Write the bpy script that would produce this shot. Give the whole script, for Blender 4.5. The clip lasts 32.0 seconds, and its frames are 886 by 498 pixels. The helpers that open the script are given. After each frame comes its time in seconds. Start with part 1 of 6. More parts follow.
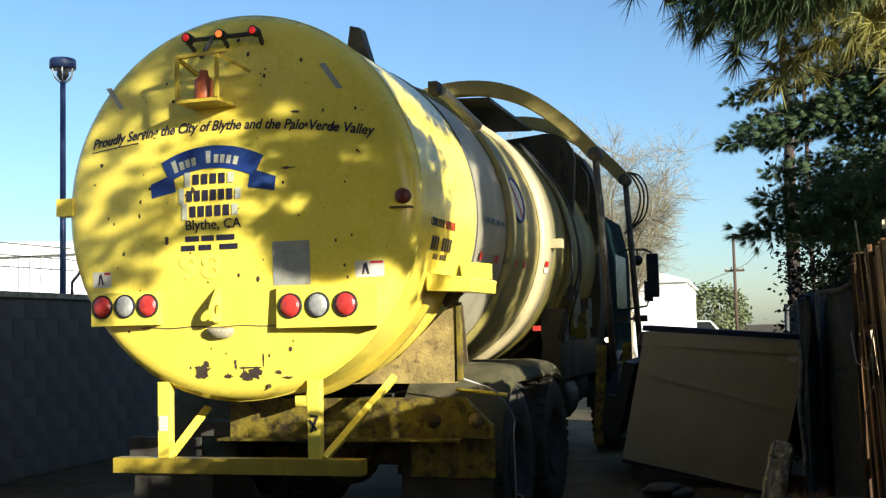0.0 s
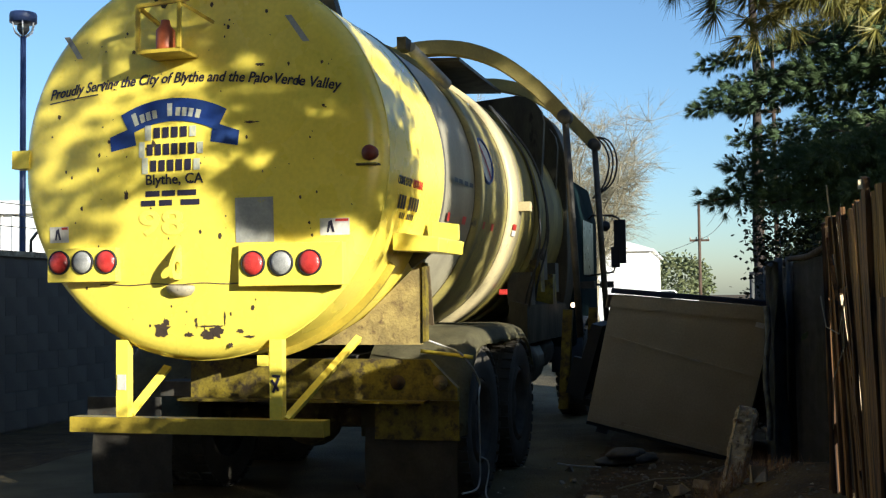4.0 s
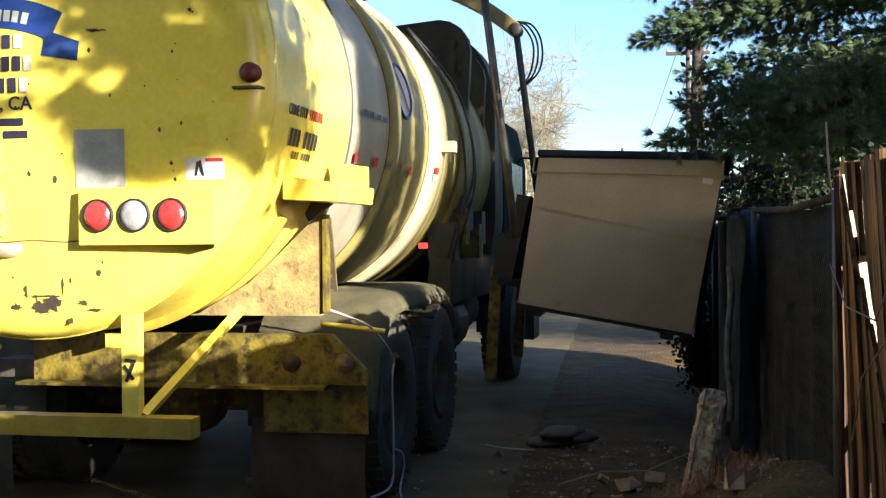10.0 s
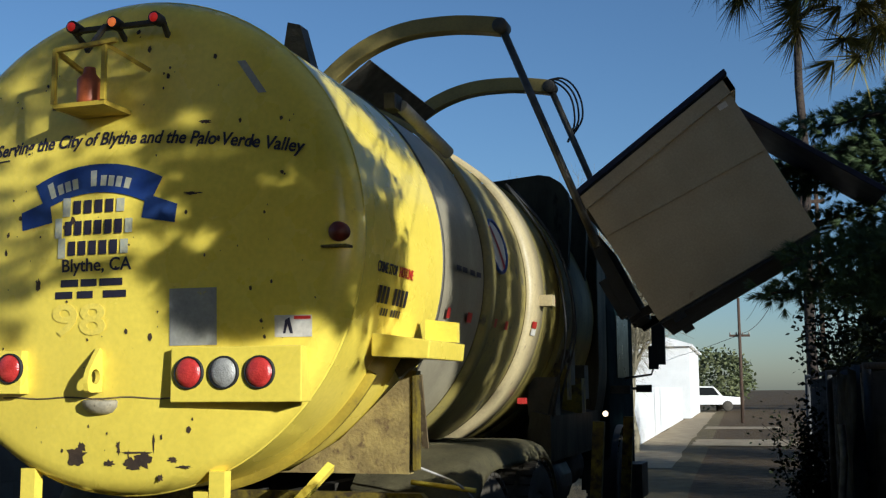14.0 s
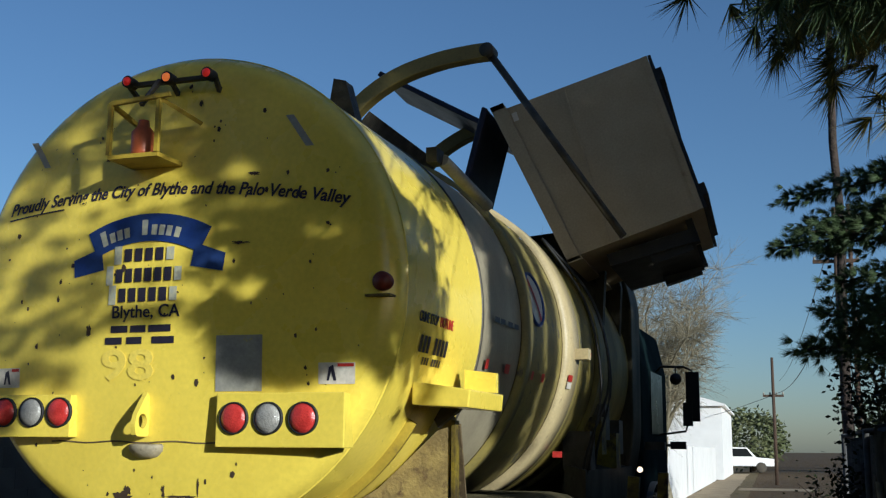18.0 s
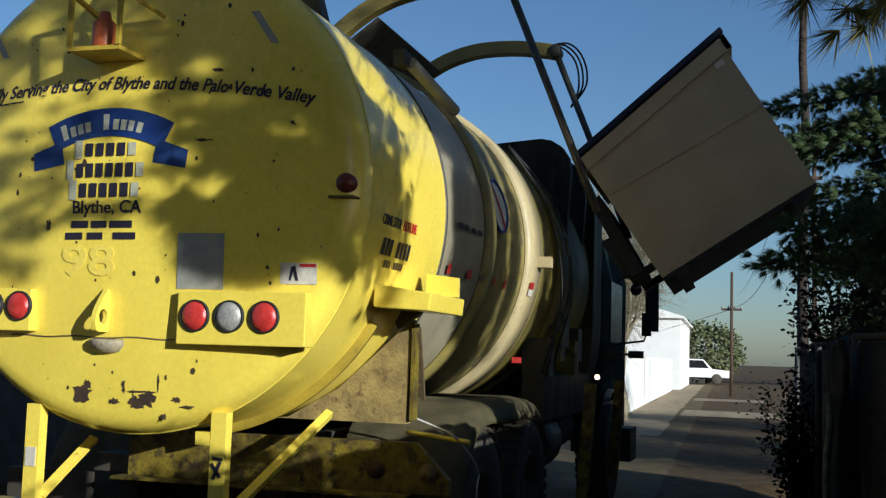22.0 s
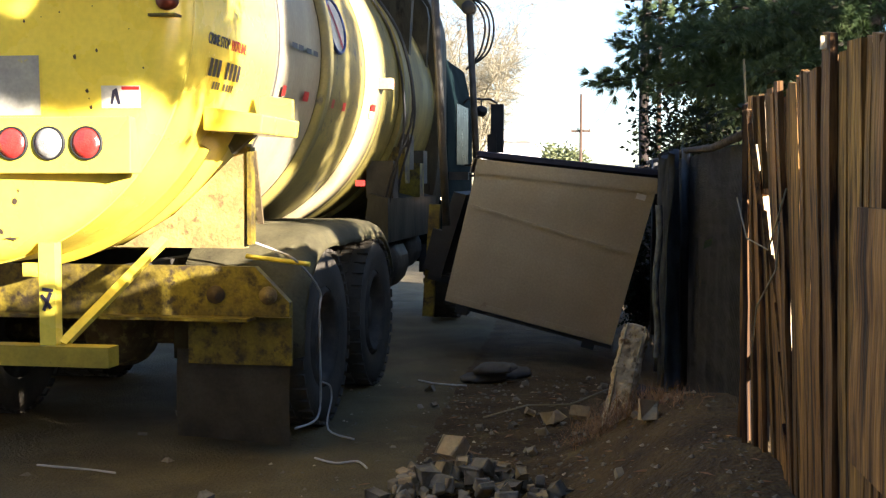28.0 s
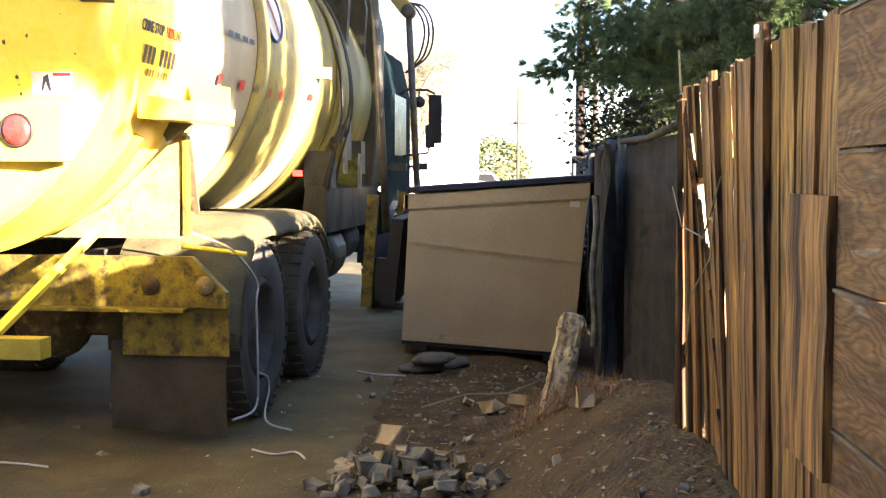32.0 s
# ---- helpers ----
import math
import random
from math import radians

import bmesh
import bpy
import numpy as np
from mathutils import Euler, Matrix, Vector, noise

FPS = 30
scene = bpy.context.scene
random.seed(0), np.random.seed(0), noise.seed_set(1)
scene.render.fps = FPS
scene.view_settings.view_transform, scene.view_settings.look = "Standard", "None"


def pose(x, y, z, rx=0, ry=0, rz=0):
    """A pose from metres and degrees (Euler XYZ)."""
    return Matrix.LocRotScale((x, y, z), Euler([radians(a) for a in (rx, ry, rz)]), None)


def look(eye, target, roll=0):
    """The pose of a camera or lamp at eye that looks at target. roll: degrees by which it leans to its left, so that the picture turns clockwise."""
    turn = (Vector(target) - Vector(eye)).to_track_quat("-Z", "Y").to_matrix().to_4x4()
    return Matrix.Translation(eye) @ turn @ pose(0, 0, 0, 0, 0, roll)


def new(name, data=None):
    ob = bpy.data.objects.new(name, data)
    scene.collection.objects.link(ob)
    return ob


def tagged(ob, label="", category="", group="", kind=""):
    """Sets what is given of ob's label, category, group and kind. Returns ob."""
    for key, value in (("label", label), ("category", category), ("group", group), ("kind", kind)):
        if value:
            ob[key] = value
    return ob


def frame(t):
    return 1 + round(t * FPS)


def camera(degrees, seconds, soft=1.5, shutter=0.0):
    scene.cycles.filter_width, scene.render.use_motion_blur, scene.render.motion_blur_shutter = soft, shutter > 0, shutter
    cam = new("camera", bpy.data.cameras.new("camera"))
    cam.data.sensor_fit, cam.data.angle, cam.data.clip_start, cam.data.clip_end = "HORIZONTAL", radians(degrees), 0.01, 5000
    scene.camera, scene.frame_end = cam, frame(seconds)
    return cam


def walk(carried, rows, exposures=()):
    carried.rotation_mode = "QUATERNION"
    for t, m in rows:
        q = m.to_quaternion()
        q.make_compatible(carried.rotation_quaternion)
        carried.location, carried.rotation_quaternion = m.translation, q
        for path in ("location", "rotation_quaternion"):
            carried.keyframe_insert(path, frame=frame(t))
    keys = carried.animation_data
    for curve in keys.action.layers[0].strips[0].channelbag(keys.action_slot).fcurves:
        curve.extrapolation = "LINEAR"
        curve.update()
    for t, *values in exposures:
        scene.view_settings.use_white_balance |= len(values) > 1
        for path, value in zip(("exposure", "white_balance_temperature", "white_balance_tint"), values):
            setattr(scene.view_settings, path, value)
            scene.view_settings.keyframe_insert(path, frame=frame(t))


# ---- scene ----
cam = camera(43.20, 32.0, soft=1.25)
PATH = [
    (0, look((1.133, -1.814, 1.414), (0.387, 1.083, 1.634), -1.44)),
    (1, look((1.138, -1.833, 1.414), (0.470, 1.082, 1.647), -1.20)),
    (2, look((1.168, -1.807, 1.399), (0.515, 1.117, 1.549), -1.23)),
    (2.5, look((1.156, -1.803, 1.398), (0.508, 1.123, 1.538), -0.98)),
    (4.5, look((1.059, -1.663, 1.375), (0.397, 1.260, 1.503), -0.70)),
    (5, look((1.013, -1.646, 1.389), (0.368, 1.278, 1.577), -0.72)),
    (5.5, look((1.005, -1.638, 1.393), (0.359, 1.278, 1.682), -0.46)),
    (6, look((0.924, -1.568, 1.399), (0.294, 1.362, 1.511), -0.05)),
    (6.5, look((0.840, -1.411, 1.366), (0.289, 1.537, 1.445), -0.71)),
    (7, look((0.795, -1.309, 1.342), (0.277, 1.644, 1.429), 0.62)),
    (7.5, look((0.722, -1.085, 1.338), (0.258, 1.877, 1.443), 0.54)),
    (8, look((0.757, -0.899, 1.413), (0.435, 2.082, 1.508), -0.07)),
    (8.5, look((0.871, -0.703, 1.474), (0.597, 2.280, 1.317), 0.49)),
    (9, look((0.776, -0.546, 1.450), (0.538, 2.444, 1.368), -1.58)),
    (9.5, look((0.770, -0.468, 1.453), (0.525, 2.522, 1.414), -1.53)),
    (10, look((0.876, -0.354, 1.470), (0.422, 2.611, 1.443), -0.48)),
    (10.5, look((0.968, -0.307, 1.494), (0.368, 2.633, 1.513), 0.57)),
    (11, look((0.983, -0.306, 1.489), (0.331, 2.622, 1.539), -0.56)),
    (11.5, look((0.982, -0.303, 1.490), (0.289, 2.615, 1.548), -0.60)),
    (12, look((0.997, -0.293, 1.493), (0.268, 2.616, 1.579), -0.77)),
    (12.5, look((1.007, -0.300, 1.485), (0.270, 2.605, 1.631), -0.63)),
    (13, look((1.011, -0.303, 1.476), (0.261, 2.593, 1.708), -0.72)),
    (13.5, look((0.983, -0.309, 1.489), (0.246, 2.583, 1.798), -0.62)),
    (14, look((0.987, -0.299, 1.496), (0.243, 2.582, 1.874), -0.37)),
    (14.5, look((0.981, -0.292, 1.485), (0.208, 2.576, 1.907), -0.49)),
    (15, look((0.965, -0.302, 1.493), (0.159, 2.551, 1.950), -0.24)),
    (15.5, look((0.955, -0.306, 1.477), (0.122, 2.530, 1.989), 0.03)),
    (17.5, look((0.962, -0.393, 1.458), (0.118, 2.437, 1.990), 0.71)),
    (18, look((0.964, -0.407, 1.456), (0.147, 2.431, 1.983), 0.46)),
    (18.5, look((0.955, -0.410, 1.468), (0.152, 2.434, 1.985), 1.06)),
    (19, look((0.951, -0.413, 1.464), (0.159, 2.436, 1.969), 1.01)),
    (19.5, look((0.965, -0.408, 1.453), (0.169, 2.440, 1.954), 1.14)),
    (20, look((0.973, -0.410, 1.446), (0.173, 2.440, 1.933), 1.24)),
    (20.5, look((0.948, -0.410, 1.457), (0.158, 2.446, 1.925), 1.90)),
    (21, look((0.952, -0.411, 1.437), (0.186, 2.458, 1.861), 1.68)),
    (21.5, look((0.953, -0.402, 1.439), (0.205, 2.484, 1.768), 1.90)),
    (22, look((0.975, -0.402, 1.441), (0.241, 2.493, 1.724), 1.76)),
    (22.5, look((0.985, -0.394, 1.432), (0.271, 2.511, 1.666), 1.39)),
    (23, look((1.005, -0.401, 1.422), (0.284, 2.505, 1.614), 1.60)),
    (23.5, look((1.003, -0.392, 1.408), (0.271, 2.514, 1.549), 1.39)),
    (24, look((0.990, -0.389, 1.413), (0.250, 2.517, 1.511), 1.44)),
    (24.5, look((0.986, -0.386, 1.413), (0.230, 2.516, 1.475), 1.31)),
    (26.5, look((1.003, -0.361, 1.404), (0.297, 2.553, 1.307), 0.38)),
    (27, look((1.007, -0.361, 1.407), (0.339, 2.562, 1.310), 0.21)),
    (27.5, look((1.017, -0.362, 1.411), (0.464, 2.584, 1.293), 0.23)),
    (28, look((1.071, -0.361, 1.409), (0.718, 2.613, 1.237), 0.10)),
    (28.5, look((1.087, -0.363, 1.396), (0.830, 2.618, 1.170), 0.21)),
    (29, look((1.084, -0.351, 1.392), (0.906, 2.632, 1.130), 0.10)),
    (29.5, look((1.075, -0.359, 1.388), (0.942, 2.628, 1.140), 0.32)),
    (30, look((1.070, -0.349, 1.390), (0.955, 2.639, 1.159), 0.37)),
    (30.5, look((1.059, -0.359, 1.394), (0.960, 2.631, 1.172), 0.41)),
    (31, look((1.059, -0.358, 1.393), (0.959, 2.633, 1.180), 0.22)),
    (31.5, look((1.061, -0.359, 1.395), (0.923, 2.632, 1.201), 0.31)),
    (32, look((1.068, -0.357, 1.396), (0.881, 2.631, 1.203), 0.19)),
]
EXPOSURES = [(0, 0.44, 6100, 8), (5, 0.29, 5850, 9), (7, 0.15, 5700, 10), (8, 0.47, 5900, 12), (9, 1.27, 6100, 16), (10, 1.22, 6000, 15), (11, 0.72, 5800, 12), (13, -0.18, 5680, 10), (15, -0.70, 5520, 9), (20, -0.71, 5520, 9), (22, -0.58, 5600, 9), (24, -0.33, 5700, 9), (27, 0.47, 6100, 13), (28, 1.77, 6450, 19), (29, 2.67, 7000, 23), (32, 3.02, 7050, 23)]
walk(cam, PATH, EXPOSURES)

# ---- light ----
SUN_AZ, SUN_EL = radians(126.0), radians(13.8)
world = bpy.data.worlds.new("sky")
scene.world = world
world.use_nodes = True
wn = world.node_tree
sky = wn.nodes.new("ShaderNodeTexSky")
sky.sky_type = "NISHITA"
sky.sun_disc = False
sky.sun_elevation = SUN_EL
sky.sun_rotation = SUN_AZ
sky.air_density, sky.dust_density, sky.ozone_density = 1.0, 0.7, 3.2
bg = wn.nodes["Background"]
bg.inputs["Strength"].default_value = 0.148
wn.links.new(sky.outputs[0], bg.inputs["Color"])
sun = new("sun", bpy.data.lights.new("sun", "SUN"))
sun.data.energy, sun.data.angle, sun.data.color = 8.4, radians(0.53), (1.0, 0.94, 0.8)
TO_SUN = Vector((math.sin(SUN_AZ) * math.cos(SUN_EL), math.cos(SUN_AZ) * math.cos(SUN_EL), math.sin(SUN_EL)))
sun.matrix_world = look(TO_SUN * 50, (0, 0, 0))


# ---- materials ----
def surf(name, c1, c2=None, scale=6.0, rough=0.7, metal=0.0, bump=0.2, fine=60.0, stain=None, amount=0.5, stretch=(1, 1, 1), vary=0.0, spec=0.4, bump_dist=0.01, grit=0.88, hue=0.0):
    """A surface with two-scale variation, an optional stain layer and a fine relief."""
    m = bpy.data.materials.new(name)
    m.use_nodes = True
    nt = m.node_tree
    p = nt.nodes["Principled BSDF"]
    n, l = nt.nodes.new, nt.links.new
    tc = n("ShaderNodeTexCoord")
    mp = n("ShaderNodeMapping")
    mp.inputs["Scale"].default_value = stretch
    l(tc.outputs["Object"], mp.inputs["Vector"])
    big = n("ShaderNodeTexNoise")
    big.inputs["Scale"].default_value, big.inputs["Detail"].default_value = scale, 5
    l(mp.outputs[0], big.inputs["Vector"])
    small = n("ShaderNodeTexNoise")
    small.inputs["Scale"].default_value, small.inputs["Detail"].default_value = fine, 4
    l(mp.outputs[0], small.inputs["Vector"])
    c2 = c2 or tuple(v * 0.75 for v in c1)
    ramp = n("ShaderNodeMapRange")
    ramp.inputs["From Min"].default_value, ramp.inputs["From Max"].default_value = 0.35, 0.65
    l(big.outputs["Fac"], ramp.inputs["Value"])
    mix = n("ShaderNodeMix")
    mix.data_type = "RGBA"
    mix.inputs["A"].default_value, mix.inputs["B"].default_value = (*c1, 1), (*c2, 1)
    l(ramp.outputs[0], mix.inputs["Factor"])
    out = mix.outputs["Result"]
    if stain:
        st = n("ShaderNodeTexNoise")
        st.inputs["Scale"].default_value, st.inputs["Detail"].default_value, st.inputs["Roughness"].default_value = scale * 1.7, 8, 0.65
        l(mp.outputs[0], st.inputs["Vector"])
        sr = n("ShaderNodeMapRange")
        sr.inputs["From Min"].default_value, sr.inputs["From Max"].default_value = 0.72 - 0.3 * amount, 0.78 - 0.2 * amount
        l(st.outputs["Fac"], sr.inputs["Value"])
        sm = n("ShaderNodeMix")
        sm.data_type = "RGBA"
        sm.inputs["B"].default_value = (*stain, 1)
        l(out, sm.inputs["A"])
        l(sr.outputs[0], sm.inputs["Factor"])
        out = sm.outputs["Result"]
    if vary:
        oi = n("ShaderNodeObjectInfo")
        vr = n("ShaderNodeMapRange")
        vr.inputs["To Min"].default_value, vr.inputs["To Max"].default_value = 1 - vary, 1 + vary
        l(oi.outputs["Random"], vr.inputs["Value"])
        hv = n("ShaderNodeHueSaturation")
        l(vr.outputs[0], hv.inputs["Value"])
        if hue:
            wn2 = n("ShaderNodeTexWhiteNoise")
            wn2.noise_dimensions = "1D"
            hr = n("ShaderNodeMapRange")
            hr.inputs["To Min"].default_value, hr.inputs["To Max"].default_value = 0.5 - hue, 0.5 + hue
            l(oi.outputs["Random"], wn2.inputs["W"])
            l(wn2.outputs["Value"], hr.inputs["Value"])
            l(hr.outputs[0], hv.inputs["Hue"])
        l(out, hv.inputs["Color"])
        out = hv.outputs["Color"]
    grain = n("ShaderNodeMapRange")
    grain.inputs["From Min"].default_value, grain.inputs["From Max"].default_value = 0.3, 0.7
    grain.inputs["To Min"].default_value, grain.inputs["To Max"].default_value = grit, 1.08
    l(small.outputs["Fac"], grain.inputs["Value"])
    gm = n("ShaderNodeVectorMath")
    gm.operation = "SCALE"
    l(out, gm.inputs[0])
    l(grain.outputs[0], gm.inputs["Scale"])
    l(gm.outputs[0], p.inputs["Base Color"])
    rr = n("ShaderNodeMapRange")
    rr.inputs["To Min"].default_value, rr.inputs["To Max"].default_value = max(0.05, rough - 0.12), min(1, rough + 0.12)
    l(big.outputs["Fac"], rr.inputs["Value"])
    l(rr.outputs[0], p.inputs["Roughness"])
    p.inputs["Metallic"].default_value = metal
    p.inputs["Specular IOR Level"].default_value = spec
    if bump:
        b = n("ShaderNodeBump")
        b.inputs["Strength"].default_value, b.inputs["Distance"].default_value = bump, bump_dist
        l(small.outputs["Fac"], b.inputs["Height"])
        l(b.outputs[0], p.inputs["Normal"])
    return m


def glow(name, colour, strength, base=None):
    m = surf(name, base or colour, rough=0.3, bump=0)
    p = m.node_tree.nodes["Principled BSDF"]
    p.inputs["Emission Color"].default_value = (*colour, 1)
    p.inputs["Emission Strength"].default_value = strength
    return m


M_YEL = surf("yellow_paint", (0.86, 0.675, 0.09), (0.8, 0.625, 0.077), 3, 0.27, bump=0.012, fine=40, stain=(0.34, 0.25, 0.04), amount=0.12, grit=0.97)
M_YEL.node_tree.nodes["Principled BSDF"].inputs["Coat Weight"].default_value = 0.3
M_YEL.node_tree.nodes["Principled BSDF"].inputs["Coat Roughness"].default_value = 0.18
M_YELPALE = surf("faded_yellow_decal", (0.88, 0.7, 0.115), (0.84, 0.65, 0.095), 14, 0.35, bump=0)
# scuffed yellow, darkened further for the shade on bumper and cage
M_YELB = surf("scuffed_shaded_yellow_paint", (0.450, 0.323, 0.034), (0.315, 0.225, 0.026), 6, 0.45, bump=0.1, stain=(0.150, 0.105, 0.030), amount=0.4)
# dirt, and the shade under the tank darkened into the colour as well
M_YELD = surf("dirty_shaded_yellow_paint", (0.254, 0.190, 0.016), (0.122, 0.088, 0.016), 7, 0.6, bump=0.3, stain=(0.047, 0.032, 0.016), amount=0.8, grit=0.7)
M_SILVER = surf("dull_silver_paint", (0.37, 0.325, 0.215), (0.28, 0.245, 0.165), 3, 0.45, 0.0, bump=0.05, stain=(0.22, 0.2, 0.17), amount=0.35, stretch=(1, 1, 0.5))
M_WHITE = surf("dull_white_paint", (0.68, 0.63, 0.53), (0.56, 0.52, 0.44), 4, 0.45, bump=0.05, stain=(0.3, 0.28, 0.24), amount=0.3)
M_CREAM = surf("cream_band_paint", (0.5, 0.41, 0.215), (0.42, 0.34, 0.18), 5, 0.45, bump=0.05, stain=(0.26, 0.2, 0.12), amount=0.35)
# grimy yellow-olive, with the shade on these rings put into the colour
M_OLIVE = surf("grimy_shaded_tank_paint", (0.276, 0.222, 0.054), (0.180, 0.150, 0.054), 4, 0.5, bump=0.1, stain=(0.060, 0.054, 0.042), amount=0.5)
# yellow tank paint with the deep shade of the front put into its colour
M_YELSHADE = surf("shade_darkened_yellow_paint", (0.24, 0.19, 0.04), (0.15, 0.12, 0.033), 4, 0.6, bump=0.15, stain=(0.05, 0.042, 0.022), amount=0.5, stretch=(1, 1, 0.4), spec=0.25)
M_SADDLE = surf("rust_flecked_yellow_plate", (0.36, 0.27, 0.09), (0.22, 0.16, 0.06), 9, 0.8, bump=0.5, stain=(0.12, 0.075, 0.035), amount=0.6)
M_CAP = surf("chipped_grey_enamel", (0.42, 0.36, 0.24), (0.26, 0.23, 0.16), 14, 0.6, bump=0.3, stain=(0.12, 0.1, 0.06), amount=0.5)
# grimy steel, its colour lowered for the deep shade round the hopper
M_HOPPER = surf("grimy_shaded_hopper_steel", (0.076, 0.068, 0.043), (0.041, 0.037, 0.026), 5, 0.6, 0.1, bump=0.3, stain=(0.017, 0.015, 0.012), amount=0.5, stretch=(1, 1, 0.3), spec=0.1)
M_STEEL = surf("dark_grimy_steel", (0.086, 0.077, 0.060), (0.045, 0.041, 0.033), 8, 0.55, 0.3, bump=0.3, stain=(0.075, 0.045, 0.026), amount=0.4)
# worn yellow boom, toned to olive by shade put into the colour
M_BOOM = surf("worn_shaded_boom_paint", (0.255, 0.203, 0.056), (0.203, 0.158, 0.049), 3, 0.5, bump=0.1, stain=(0.120, 0.090, 0.038), amount=0.25)
M_RUST = surf("rusty_plate", (0.192, 0.140, 0.068), (0.104, 0.068, 0.034), 9, 0.8, 0.1, bump=0.5, stain=(0.336, 0.272, 0.096), amount=0.6)
M_CHIP = surf("bared_rusty_metal", (0.072, 0.045, 0.024), (0.042, 0.027, 0.018), 12, 0.8, bump=0.3)
M_RUBBER = surf("tyre_rubber", (0.05, 0.043, 0.032), (0.078, 0.066, 0.048), 6, 0.8, bump=0.3)
M_RIM = surf("dusty_wheel_rim", (0.08, 0.066, 0.048), (0.045, 0.038, 0.03), 8, 0.8, 0.1, bump=0.2)
M_FENDER = surf("dusty_worn_fender", (0.205, 0.178, 0.09), (0.13, 0.112, 0.06), 5, 0.7, bump=0.2, stain=(0.059, 0.047, 0.034), amount=0.4)
M_FLAP = surf("dusty_rubber_flap", (0.118, 0.103, 0.077), (0.077, 0.067, 0.054), 5, 0.8, bump=0.2, stain=(0.144, 0.126, 0.100), amount=0.35)
M_RED = surf("red_lens", (0.58, 0.05, 0.04), (0.44, 0.03, 0.025), 20, 0.2, bump=0.3, fine=120, spec=0.6)
M_CLEAR = surf("clear_lens", (0.390, 0.377, 0.338), (0.293, 0.286, 0.260), 25, 0.2, bump=0.4, fine=140, spec=0.6)
M_BLACK = surf("black_rubber_trim", (0.02, 0.02, 0.02), rough=0.6)
M_REDON = glow("lit_red_lamp", (1.0, 0.03, 0.02), 0.22)
M_AMBERON = glow("lit_amber_lamp", (1.0, 0.22, 0.04), 0.8)
M_LAMPON = glow("lit_marker_lamp", (1.0, 0.7, 0.42), 4.0)
M_JUG = surf("orange_red_plastic", (0.42, 0.1, 0.03), rough=0.45)
M_MARK = surf("dark_red_lens", (0.16, 0.025, 0.01), (0.1, 0.02, 0.01), 14, 0.4, bump=0.1)
M_BLUE = surf("blue_vinyl", (0.015, 0.04, 0.2), (0.022, 0.05, 0.17), 8, 0.4, bump=0)
M_INK = surf("dark_vinyl_letters", (0.025, 0.022, 0.04), rough=0.45, bump=0)
M_REDINK = surf("red_vinyl_letters", (0.45, 0.03, 0.02), rough=0.45, bump=0)
M_PALE = surf("faded_vinyl", (0.42, 0.44, 0.4), (0.5, 0.48, 0.3), 30, 0.5, bump=0, stain=(0.55, 0.42, 0.05), amount=0.3)
M_GREY = surf("grey_primer_patch", (0.37, 0.355, 0.29), (0.29, 0.285, 0.25), 9, 0.6, bump=0.05, stain=(0.5, 0.4, 0.1), amount=0.3)
M_TAN = surf("tan_painted_steel", (0.42, 0.34, 0.215), (0.375, 0.3, 0.185), 3, 0.55, bump=0.05, stain=(0.271, 0.189, 0.109), amount=0.2)
M_LID = surf("dark_plastic_lid", (0.01, 0.012, 0.034), rough=0.6)
# teal taken almost to black: the cab's shade is in the colour
M_CABIN = surf("shaded_teal_cab_paint", (0.008, 0.018, 0.018), (0.006, 0.013, 0.014), 4, 0.8, bump=0.02, spec=0.02)
M_GLASS = surf("dark_window_glass", (0.012, 0.014, 0.015), rough=0.3, bump=0, spec=0.15)
M_DIRT = surf("dry_dirt", (0.119, 0.071, 0.020), (0.065, 0.036, 0.011), 3.5, 0.95, bump=1.0, fine=38, stain=(0.150, 0.104, 0.037), amount=0.5, bump_dist=0.05)
M_ROAD = surf("worn_gravelly_asphalt", (0.162, 0.118, 0.045), (0.106, 0.077, 0.031), 2.2, 0.9, bump=0.9, fine=60, stain=(0.171, 0.127, 0.052), amount=0.45, bump_dist=0.03)
# pale because sunlight on the far alley is put into it
M_GRAVEL = surf("sunlit_pale_gravel", (0.42, 0.33, 0.2), (0.3, 0.23, 0.14), 2, 0.95, bump=0.8, fine=50, stain=(0.2, 0.15, 0.09), amount=0.4, bump_dist=0.03)
M_WOOD = surf("weathered_fence_wood", (0.35, 0.172, 0.042), (0.058, 0.022, 0.006), 2.4, 0.8, bump=0.9, fine=11, stain=(0.030, 0.013, 0.005), amount=0.85, stretch=(7, 7, 0.55), vary=0.55, grit=0.4, hue=0.006)
M_FRAY = surf("frayed_wood_fibre", (0.24, 0.18, 0.11), (0.06, 0.03, 0.014), 9, 0.9, bump=0.6, fine=40, stretch=(1, 0.6, 1))
# very pale, so that it looks like wood in full sun
M_LATH = surf("pale_sunlit_wood", (0.88, 0.72, 0.46), (0.78, 0.62, 0.38), 8, 0.7, bump=0.1)
M_PLY = surf("weathered_plywood", (0.245, 0.12, 0.037), (0.11, 0.05, 0.015), 2.2, 0.8, bump=0.7, fine=10, stain=(0.277, 0.218, 0.151), amount=0.36, stretch=(1, 0.8, 6), grit=0.6)


